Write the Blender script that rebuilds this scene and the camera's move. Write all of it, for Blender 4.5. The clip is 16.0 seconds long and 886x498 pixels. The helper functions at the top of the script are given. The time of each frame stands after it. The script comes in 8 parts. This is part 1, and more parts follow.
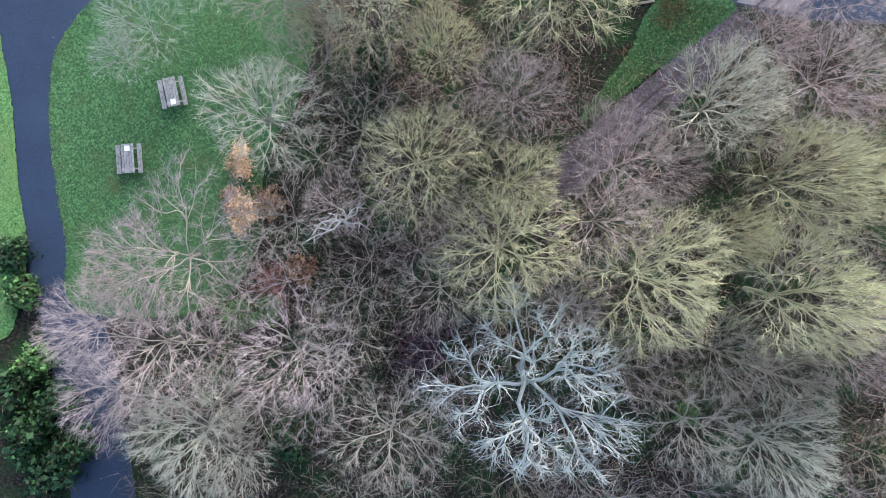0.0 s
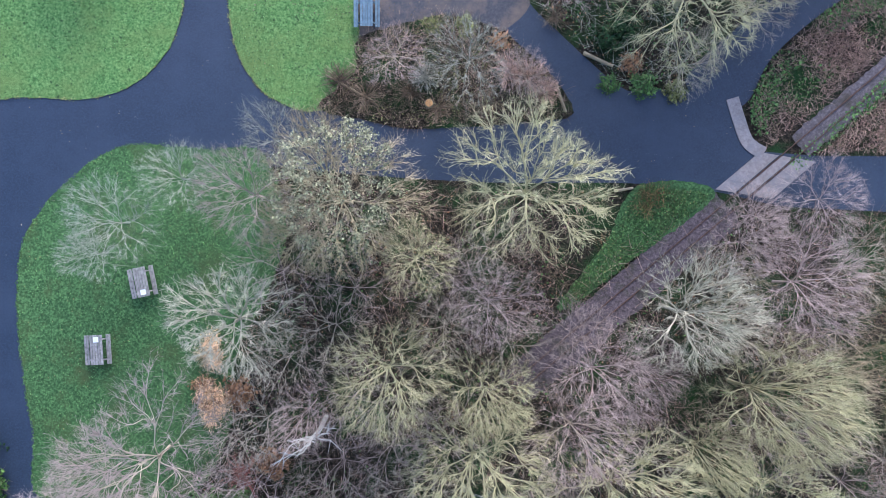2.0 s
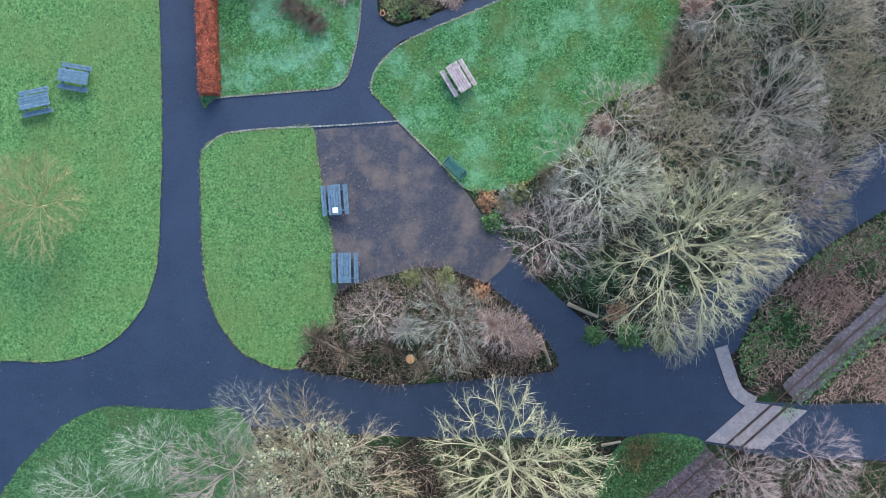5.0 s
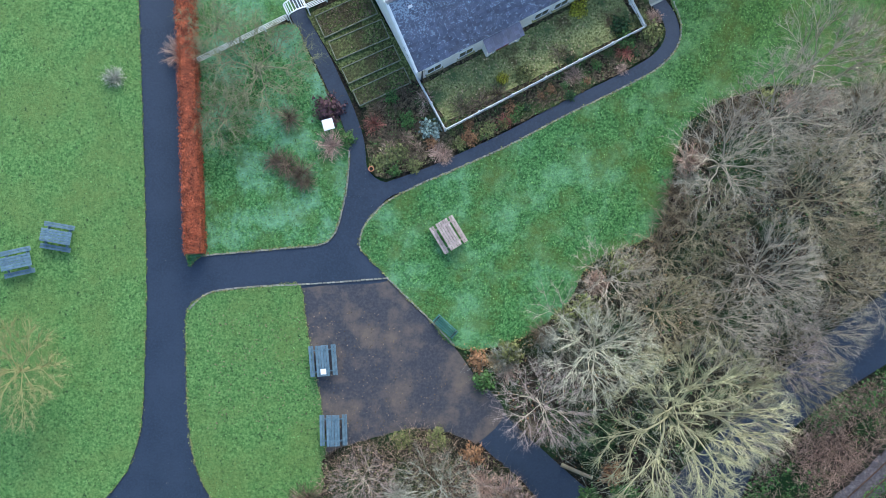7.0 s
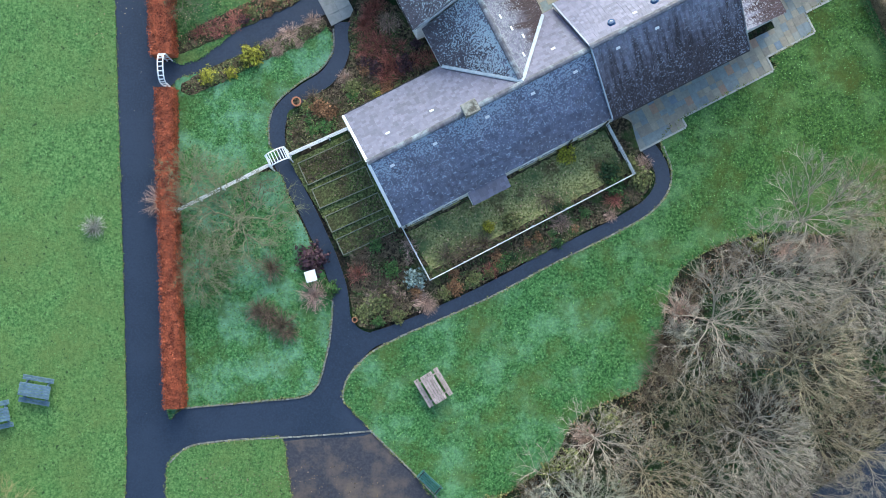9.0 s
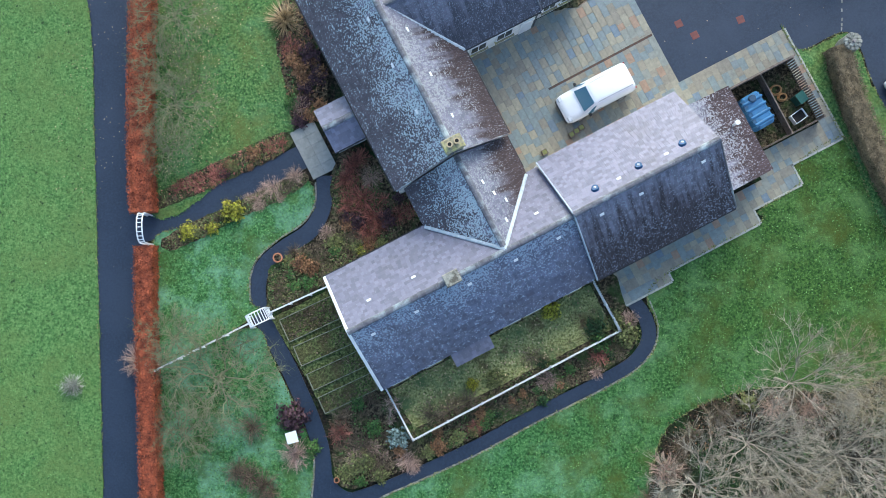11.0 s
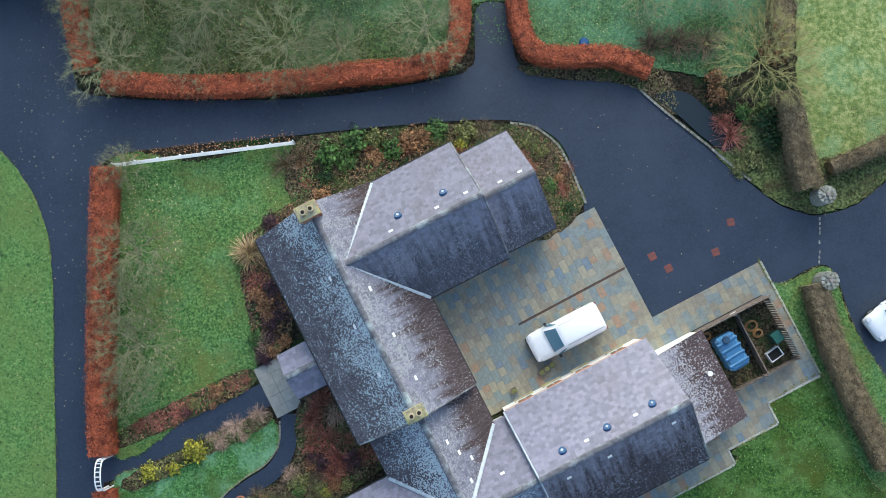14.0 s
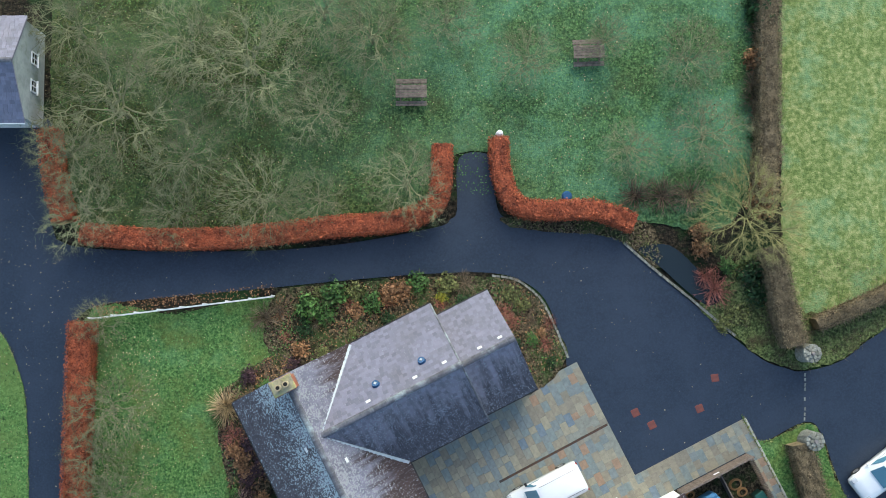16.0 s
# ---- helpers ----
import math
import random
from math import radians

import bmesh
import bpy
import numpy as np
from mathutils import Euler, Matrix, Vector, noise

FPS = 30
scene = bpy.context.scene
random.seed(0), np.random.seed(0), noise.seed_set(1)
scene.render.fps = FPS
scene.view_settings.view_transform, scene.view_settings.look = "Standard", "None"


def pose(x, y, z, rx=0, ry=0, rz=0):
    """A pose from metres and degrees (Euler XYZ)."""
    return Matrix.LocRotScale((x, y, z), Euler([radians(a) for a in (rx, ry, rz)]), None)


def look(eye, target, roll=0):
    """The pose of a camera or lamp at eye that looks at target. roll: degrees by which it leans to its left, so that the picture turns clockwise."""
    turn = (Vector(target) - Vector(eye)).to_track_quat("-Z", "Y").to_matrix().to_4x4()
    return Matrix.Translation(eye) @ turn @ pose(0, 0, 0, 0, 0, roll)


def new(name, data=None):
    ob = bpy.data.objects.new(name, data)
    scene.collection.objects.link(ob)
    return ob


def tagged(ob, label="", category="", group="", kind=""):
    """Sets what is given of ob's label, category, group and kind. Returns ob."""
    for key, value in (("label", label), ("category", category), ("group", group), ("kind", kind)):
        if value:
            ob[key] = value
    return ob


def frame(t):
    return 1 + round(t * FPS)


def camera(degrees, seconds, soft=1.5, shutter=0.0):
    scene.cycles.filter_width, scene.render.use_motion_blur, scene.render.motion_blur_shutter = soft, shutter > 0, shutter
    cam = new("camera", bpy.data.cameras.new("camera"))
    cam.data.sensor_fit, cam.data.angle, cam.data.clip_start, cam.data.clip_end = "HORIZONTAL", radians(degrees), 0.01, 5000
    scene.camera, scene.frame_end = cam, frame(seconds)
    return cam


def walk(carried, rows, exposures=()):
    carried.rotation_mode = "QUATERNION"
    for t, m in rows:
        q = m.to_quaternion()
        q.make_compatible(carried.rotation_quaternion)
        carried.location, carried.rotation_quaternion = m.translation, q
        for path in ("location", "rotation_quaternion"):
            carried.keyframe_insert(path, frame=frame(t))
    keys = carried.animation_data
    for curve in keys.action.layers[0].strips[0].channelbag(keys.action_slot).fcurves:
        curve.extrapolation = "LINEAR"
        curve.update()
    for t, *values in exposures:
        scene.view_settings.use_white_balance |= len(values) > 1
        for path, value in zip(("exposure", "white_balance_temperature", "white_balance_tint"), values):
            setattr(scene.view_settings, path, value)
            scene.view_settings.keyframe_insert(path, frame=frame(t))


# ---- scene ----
cam = camera(46.0, 16.0, soft=0.75)
# seconds, x, y, z, rx, ry, rz
ROWS = [
    (0, -0.248, -0.187, 65.103, -0.028, -0.763, 0.135),
    (0.5, 0.052, 2.737, 64.844, 0.140, -0.857, 0.293),
    (1, 0.303, 5.546, 64.509, 0.269, -0.980, 0.505),
    (1.5, 0.606, 8.328, 64.272, 0.336, -1.078, 0.454),
    (2, 0.813, 10.810, 64.096, 0.603, -1.157, 0.269),
    (2.5, 0.899, 13.287, 63.861, 0.830, -1.225, 0.106),
    (3, 0.967, 15.833, 63.649, 0.940, -1.337, -0.157),
    (3.5, 1.281, 18.476, 63.530, 0.942, -1.232, -0.313),
    (4, 1.568, 20.959, 63.378, 1.009, -1.170, -0.433),
    (6.5, 2.024, 31.403, 61.999, 2.495, -1.523, -0.790),
    (7, 2.310, 33.515, 61.886, 2.697, -1.453, -0.843),
    (7.5, 2.836, 35.708, 61.672, 2.744, -1.189, -0.823),
    (8, 3.417, 37.942, 61.510, 2.724, -0.901, -0.798),
    (8.5, 3.754, 40.153, 61.317, 2.732, -0.826, -0.777),
    (9, 4.034, 42.314, 61.210, 2.774, -0.798, -0.760),
    (11.5, 5.600, 52.719, 60.765, 3.738, -0.685, -0.880),
    (12, 6.049, 55.038, 60.622, 3.746, -0.599, -0.895),
    (12.5, 6.366, 57.506, 60.465, 3.606, -0.627, -0.897),
    (13, 6.747, 59.989, 60.409, 3.426, -0.596, -0.858),
    (13.5, 7.144, 62.282, 60.410, 3.422, -0.535, -0.762),
    (14, 7.498, 64.412, 60.410, 3.569, -0.516, -0.656),
    (14.5, 7.838, 66.395, 60.395, 3.818, -0.508, -0.555),
    (15, 8.119, 68.421, 60.305, 4.012, -0.559, -0.488),
    (15.5, 8.400, 70.434, 60.289, 4.189, -0.559, -0.395),
    (16, 8.774, 72.378, 60.293, 4.456, -0.440, -0.353),
]
EXPOSURES = [(0, 1.46, 5840, 11), (1, 1.43, 5680, 13), (2.2, 1.4, 5620, 15), (4.2, 1.37, 5620, 11), (7, 1.2, 5900, 3), (9, 1.14, 5980, 2), (12.5, 1.0, 6160, 2), (16, 0.84, 6500, 0)]
walk(cam, [(t, pose(x, y, z, rx, ry, rz)) for t, x, y, z, rx, ry, rz in ROWS], EXPOSURES)

# ---------------------------------------------------------------- light
world = bpy.data.worlds.new("sky")
scene.world = world
world.use_nodes = True
wn = world.node_tree.nodes
sky = wn.new("ShaderNodeTexSky")
sky.sky_type, sky.sun_disc = "NISHITA", False
SUN_EL, SUN_AZ = radians(33), radians(10)
sky.sun_elevation, sky.sun_rotation = SUN_EL, SUN_AZ
sky.air_density, sky.dust_density = 1.0, 2.0
world.node_tree.links.new(sky.outputs[0], wn["Background"].inputs[0])
wn["Background"].inputs[1].default_value = 0.17
sun = new("sun", bpy.data.lights.new("sun", "SUN"))
sun.data.energy, sun.data.angle, sun.data.color = 1.12, radians(40), (1.0, 0.95, 0.88)
sun_way = Vector((math.sin(SUN_AZ) * math.cos(SUN_EL), math.cos(SUN_AZ) * math.cos(SUN_EL), math.sin(SUN_EL)))
sun.matrix_world = look(sun_way * 200, (0, 0, 0))


# ---------------------------------------------------------------- materials
def material(name, stops, scale=1.0, detail=6.0, rough=0.8, bump=0.3, bump_scale=20.0, metal=0.0, stain=None, stain_scale=0.1,
             stain_at=(0.5, 0.65), stain_detail=5.0, vary=0.0, space="Object", spec=0.5, bump_distance=0.02, speck=None, speck_scale=8.0, speck_at=(0.62, 0.7), lush=None, distort=0.0, stain_mix=1.0):
    """Colour from noise through a ramp, a second broad stain, small specks, relief, and a change from piece to piece."""
    m = bpy.data.materials.new(name)
    m.use_nodes = True
    nt = m.node_tree
    nd, ln = nt.nodes, nt.links
    p = nd["Principled BSDF"]
    co = nd.new("ShaderNodeTexCoord")
    where = nd.new("ShaderNodeNewGeometry").outputs["Position"] if space == "World" else co.outputs[space]
    n1 = nd.new("ShaderNodeTexNoise")
    n1.inputs["Scale"].default_value, n1.inputs["Detail"].default_value, n1.inputs["Roughness"].default_value = scale, detail, 0.65
    n1.inputs["Distortion"].default_value = distort
    ln.new(where, n1.inputs["Vector"])
    ramp = nd.new("ShaderNodeValToRGB")
    el = ramp.color_ramp.elements
    while len(el) < len(stops):
        el.new(0.5)
    for e, (at, col) in zip(el, stops):
        e.position, e.color = at, (*col, 1)
    ln.new(n1.outputs["Fac"], ramp.inputs["Fac"])
    colour = ramp.outputs["Color"]

    def over(colour, tint, sc, at, det, most=1.0):
        n = nd.new("ShaderNodeTexNoise")
        n.inputs["Scale"].default_value, n.inputs["Detail"].default_value, n.inputs["Roughness"].default_value = sc, det, 0.7
        ln.new(where, n.inputs["Vector"])
        r = nd.new("ShaderNodeMapRange")
        r.inputs["From Min"].default_value, r.inputs["From Max"].default_value = at
        r.inputs["To Max"].default_value = most
        ln.new(n.outputs["Fac"], r.inputs["Value"])
        mx = nd.new("ShaderNodeMix")
        mx.data_type = "RGBA"
        ln.new(r.outputs["Result"], mx.inputs["Factor"])
        ln.new(colour, mx.inputs["A"])
        mx.inputs["B"].default_value = (*tint, 1)
        return mx.outputs["Result"]

    if stain:
        colour = over(colour, stain, stain_scale, stain_at, stain_detail, stain_mix)
    if speck:
        colour = over(colour, speck, speck_scale, speck_at, 2.0 if speck_scale > 1 else 8.0)
    if lush:
        # growth thickens along one way across the ground
        ax, ay, low, high, deep = lush
        sep = nd.new("ShaderNodeSeparateXYZ")
        ln.new(where, sep.inputs[0])
        mul = nd.new("ShaderNodeMath")
        mul.operation = "MULTIPLY"
        mul.inputs[1].default_value = ax
        ln.new(sep.outputs["X"], mul.inputs[0])
        add = nd.new("ShaderNodeMath")
        add.operation = "MULTIPLY_ADD"
        add.inputs[1].default_value = ay
        ln.new(sep.outputs["Y"], add.inputs[0])
        ln.new(mul.outputs["Value"], add.inputs[2])
        r = nd.new("ShaderNodeMapRange")
        r.inputs["From Min"].default_value, r.inputs["From Max"].default_value = low, high
        ln.new(add.outputs["Value"], r.inputs["Value"])
        mx = nd.new("ShaderNodeMix")
        mx.data_type, mx.blend_type = "RGBA", "MULTIPLY"
        ln.new(r.outputs["Result"], mx.inputs["Factor"])
        ln.new(colour, mx.inputs["A"])
        mx.inputs["B"].default_value = (*deep, 1)
        colour = mx.outputs["Result"]
    if vary:
        info = nd.new("ShaderNodeObjectInfo")
        r = nd.new("ShaderNodeMapRange")
        r.inputs["To Min"].default_value, r.inputs["To Max"].default_value = 1 - vary, 1 + vary
        ln.new(info.outputs["Random"], r.inputs["Value"])
        hsv = nd.new("ShaderNodeHueSaturation")
        ln.new(r.outputs["Result"], hsv.inputs["Value"])
        ln.new(colour, hsv.inputs["Color"])
        colour = hsv.outputs["Color"]
    ln.new(colour, p.inputs["Base Color"])
    p.inputs["Roughness"].default_value, p.inputs["Metallic"].default_value = rough, metal
    p.inputs["Specular IOR Level"].default_value = spec
    if bump:
        nb = nd.new("ShaderNodeTexNoise")
        nb.inputs["Scale"].default_value, nb.inputs["Detail"].default_value = bump_scale, 5.0
        ln.new(where, nb.inputs["Vector"])
        b = nd.new("ShaderNodeBump")
        b.inputs["Strength"].default_value, b.inputs["Distance"].default_value = bump, bump_distance
        ln.new(nb.outputs["Fac"], b.inputs["Height"])
        ln.new(b.outputs["Normal"], p.inputs["Normal"])
    return m


def plain(name, col, rough=0.5, metal=0.0, dirt=0.75):
    dark = tuple(c * dirt for c in col)
    return material(name, [(0.35, dark), (0.65, col)], scale=3.0, rough=rough, metal=metal, bump=0.1, bump_scale=30)


GRASS = material("grass", [(0.36, (0.032, 0.088, 0.02)), (0.5, (0.084, 0.185, 0.05)), (0.64, (0.16, 0.28, 0.09))], scale=7.5, detail=9, rough=0.7,
                 bump=0.4, bump_scale=18, bump_distance=0.08, stain=(0.115, 0.165, 0.045), stain_scale=0.16, stain_at=(0.44, 0.72), stain_detail=12, spec=0.2, speck=(0.026, 0.06, 0.018), speck_scale=4.0, speck_at=(0.65, 0.7))
FROST = material("frosted_grass", [(0.36, (0.014, 0.058, 0.014)), (0.5, (0.05, 0.15, 0.04)), (0.64, (0.13, 0.28, 0.1))], scale=7.5, detail=9, rough=0.7,
                 bump=0.4, bump_scale=18, bump_distance=0.08, stain_mix=0.62, stain=(0.24, 0.46, 0.31), stain_scale=0.4, stain_at=(0.46, 0.66), stain_detail=14, spec=0.2, speck=(0.06, 0.11, 0.022), speck_scale=0.45, speck_at=(0.5, 0.72))
MEADOW = material("meadow_grass", [(0.36, (0.012, 0.052, 0.013)), (0.5, (0.045, 0.14, 0.036)), (0.64, (0.12, 0.26, 0.09))], scale=7.5, detail=9, rough=0.7,
                  bump=0.4, bump_scale=18, bump_distance=0.08, stain_mix=0.62, stain=(0.2, 0.4, 0.22), stain_scale=0.45, stain_at=(0.47, 0.7), stain_detail=14, spec=0.2, speck=(0.075, 0.115, 0.022), speck_scale=0.35, speck_at=(0.48, 0.7),
                  lush=(0.8, 0.6, 34, 52, (0.75, 0.66, 0.4)))
FRONT = material("front_lawn_grass", [(0.36, (0.018, 0.06, 0.015)), (0.5, (0.066, 0.155, 0.04)), (0.64, (0.17, 0.28, 0.09))], scale=7.5, detail=9, rough=0.7,
                 bump=0.4, bump_scale=18, bump_distance=0.08, stain_mix=0.62, stain=(0.16, 0.33, 0.16), stain_scale=0.6, stain_at=(0.5, 0.82), stain_detail=12, spec=0.2, speck=(0.12, 0.14, 0.035), speck_scale=0.4, speck_at=(0.46, 0.74))
# tree shade over the south-west lawn is part of this darker green
SHADE_TINTED = material("shade_tinted_grass", [(0.36, (0.016, 0.05, 0.015)), (0.5, (0.044, 0.105, 0.033)), (0.64, (0.1, 0.2, 0.07))], scale=7.5, detail=9, rough=0.7,
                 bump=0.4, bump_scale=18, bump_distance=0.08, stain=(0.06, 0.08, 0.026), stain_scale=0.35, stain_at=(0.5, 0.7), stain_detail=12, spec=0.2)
GARDEN = material("yellowed_garden_grass", [(0.36, (0.07, 0.08, 0.025)), (0.5, (0.28, 0.29, 0.105)), (0.64, (0.46, 0.44, 0.21))], scale=7.5, detail=9, rough=0.8,
                  bump=0.7, bump_scale=14, bump_distance=0.1, stain=(0.1, 0.15, 0.06), stain_scale=0.7, stain_at=(0.46, 0.64), stain_detail=12, spec=0.2, speck=(0.09, 0.055, 0.03), speck_scale=0.55, speck_at=(0.54, 0.68))
WEEDY = material("weedy_soil", [(0.38, (0.03, 0.042, 0.014)), (0.5, (0.1, 0.13, 0.042)), (0.62, (0.22, 0.26, 0.1))], scale=7, detail=12, rough=0.85,
                 bump=1.0, bump_scale=12, bump_distance=0.1, stain=(0.08, 0.06, 0.03), stain_scale=0.8, stain_at=(0.48, 0.7), stain_detail=8, spec=0.2)
TRACKBED = material("damp_track_bed", [(0.35, (0.05, 0.04, 0.045)), (0.5, (0.1, 0.08, 0.088)), (0.65, (0.17, 0.14, 0.145))], scale=6, detail=10, rough=0.9, bump=1, bump_scale=12, bump_distance=0.05,
                    stain=(0.05, 0.055, 0.03), stain_scale=0.5, stain_at=(0.5, 0.7), spec=0.2)
ORCHARD = material("orchard_grass", [(0.37, (0.014, 0.04, 0.012)), (0.5, (0.05, 0.115, 0.036)), (0.63, (0.15, 0.25, 0.095))], scale=7.5, detail=9, rough=0.7,
                   bump=0.5, bump_scale=16, bump_distance=0.1, stain_mix=0.62, stain=(0.17, 0.42, 0.26), stain_scale=0.22, stain_at=(0.42, 0.72), stain_detail=12, spec=0.2, speck=(0.06, 0.075, 0.025), speck_scale=0.5, speck_at=(0.5, 0.8),
                   lush=(-1.0, -0.3, -42, -22, (0.78, 0.55, 0.4)))
FIELD = material("rough_field", [(0.34, (0.09, 0.14, 0.036)), (0.5, (0.18, 0.24, 0.075)), (0.66, (0.36, 0.37, 0.16))], scale=3.5, detail=14, distort=0.3, rough=0.8,
                 bump=0.6, bump_scale=12, bump_distance=0.1, stain_mix=0.62, stain=(0.2, 0.36, 0.2), stain_scale=0.4, stain_at=(0.5, 0.7), stain_detail=14, spec=0.2)
# these dark tones include canopy shade that the thin trees don't cast
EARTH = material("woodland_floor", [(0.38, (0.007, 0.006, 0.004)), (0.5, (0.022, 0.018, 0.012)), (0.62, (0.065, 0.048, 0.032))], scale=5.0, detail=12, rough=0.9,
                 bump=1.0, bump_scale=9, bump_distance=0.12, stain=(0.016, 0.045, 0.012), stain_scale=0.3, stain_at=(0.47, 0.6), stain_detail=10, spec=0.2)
SOIL = material("planted_soil", [(0.4, (0.016, 0.013, 0.008)), (0.5, (0.06, 0.046, 0.027)), (0.6, (0.17, 0.13, 0.08))], scale=6.0, detail=12, rough=0.9,
                bump=1.0, bump_scale=12, bump_distance=0.1, stain=(0.05, 0.09, 0.025), stain_scale=0.7, stain_at=(0.48, 0.66), stain_detail=10, spec=0.2)
# blue of the reflected sky is mixed into these asphalt tones
ASPHALT = material("wet_asphalt", [(0.3, (0.01, 0.018, 0.033)), (0.5, (0.016, 0.027, 0.048)), (0.7, (0.03, 0.041, 0.066))], scale=9, detail=12, rough=0.36,
                   bump=0.25, bump_scale=60, stain=(0.03, 0.043, 0.07), stain_scale=0.22, stain_at=(0.42, 0.75), stain_detail=8, speck=(0.16, 0.14, 0.12), speck_scale=2.3, speck_at=(0.745, 0.765))
WORN = material("worn_asphalt", [(0.3, (0.025, 0.027, 0.037)), (0.5, (0.04, 0.041, 0.052)), (0.7, (0.07, 0.064, 0.068))], scale=7, detail=12, rough=0.45,
                bump=0.3, bump_scale=50, stain=(0.13, 0.1, 0.078), stain_scale=0.5, stain_at=(0.46, 0.66), stain_detail=10, spec=0.4)
GRAVEL = material("track_gravel", [(0.3, (0.05, 0.042, 0.044)), (0.5, (0.1, 0.085, 0.09)), (0.75, (0.22, 0.195, 0.2))], scale=8, detail=9, rough=0.9, bump=1, bump_scale=14, bump_distance=0.05,
                  stain=(0.06, 0.05, 0.04), stain_scale=0.4)
SLATE = material("wet_slate", [(0.3, (0.155, 0.153, 0.208)), (0.5, (0.173, 0.17, 0.228)), (0.7, (0.19, 0.187, 0.246))], scale=3.0, detail=8, rough=0.36, bump=0.3, bump_scale=16,
                 stain=(0.15, 0.142, 0.175), stain_scale=0.35, stain_at=(0.5, 0.8), vary=0.18, space="Object")
# sky reflected by the wet south slope is tinted into this blue
SKY_TINTED_SLATE = material("sky_tinted_slate", [(0.3, (0.082, 0.09, 0.138)), (0.5, (0.1, 0.109, 0.163)), (0.7, (0.122, 0.132, 0.19))], scale=2.5, detail=8, rough=0.36, bump=0.3, bump_scale=16,
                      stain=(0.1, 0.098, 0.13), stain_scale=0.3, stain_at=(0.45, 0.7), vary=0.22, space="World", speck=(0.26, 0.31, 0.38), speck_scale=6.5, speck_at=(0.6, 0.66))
WHITE = plain("white_render", (0.8, 0.8, 0.78), rough=0.7, dirt=0.85)
LEAD = material("lead_flashing", [(0.35, (0.3, 0.36, 0.42)), (0.65, (0.45, 0.5, 0.55))], scale=4, rough=0.45, bump=0.15)



from mathutils.geometry import delaunay_2d_cdt


# ---------------------------------------------------------------- building helpers
def mesh_object(name, verts, faces, mat, parent=None, label=""):
    me = bpy.data.meshes.new(name)
    me.from_pydata([tuple(v) for v in verts], [], faces)
    me.materials.append(mat)
    ob = new(name, me)
    if parent:
        ob.parent = parent
    if label:
        ob["label"] = label
    return ob


def part(name, bm, mat, parent=None, label=""):
    me = bpy.data.meshes.new(name)
    bm.normal_update()
    bm.to_mesh(me)
    bm.free()
    me.materials.append(mat)
    ob = new(name, me)
    if parent:
        ob.parent = parent
    if label:
        ob["label"] = label
    return ob


def empty(name, m=None):
    ob = new(name)
    if m is not None:
        ob.matrix_basis = m
    return ob


def box(bm, x0, x1, y0, y1, z0, z1, bevel=0.0, m=None):
    made = bmesh.ops.create_cube(bm, size=1)["verts"]
    for v in made:
        v.co = Vector(((x0 + x1) / 2 + v.co.x * (x1 - x0), (y0 + y1) / 2 + v.co.y * (y1 - y0), (z0 + z1) / 2 + v.co.z * (z1 - z0)))
    if bevel:
        edges = list({e for v in made for e in v.link_edges})
        got = bmesh.ops.bevel(bm, geom=edges, offset=bevel, segments=1, affect="EDGES")
        made = list({v for f in got["faces"] for v in f.verts} | {v for v in made if v.is_valid})
    if m is not None:
        bmesh.ops.transform(bm, matrix=m, verts=made)
    return made


def tube(bm, a, b, r0, r1=None, sides=10):
    a, b = Vector(a), Vector(b)
    d = b - a
    m = Matrix.Translation((a + b) / 2) @ d.to_track_quat("Z", "Y").to_matrix().to_4x4()
    return bmesh.ops.create_cone(bm, cap_ends=True, segments=sides, radius1=r0, radius2=r0 if r1 is None else r1, depth=d.length, matrix=m)["verts"]


def boxed(name, dims, mat, parent=None, bevel=0.0, label="", m=None):
    bm = bmesh.new()
    box(bm, *dims, bevel=bevel, m=m)
    return part(name, bm, mat, parent, label)


def spline(pts, closed=True, steps=5):
    out, n = [], len(pts)
    for i in range(n if closed else n - 1):
        if closed:
            p = [Vector(pts[(i + k) % n]) for k in (-1, 0, 1, 2)]
        else:
            p = [Vector(pts[min(max(i + k, 0), n - 1)]) for k in (-1, 0, 1, 2)]
        for s in range(steps):
            t = s / steps
            out.append(0.5 * (2 * p[1] + (p[2] - p[0]) * t + (2 * p[0] - 5 * p[1] + 4 * p[2] - p[3]) * t * t + (3 * p[1] - p[0] - 3 * p[2] + p[3]) * t ** 3))
    if not closed:
        out.append(Vector(pts[-1]))
    return out


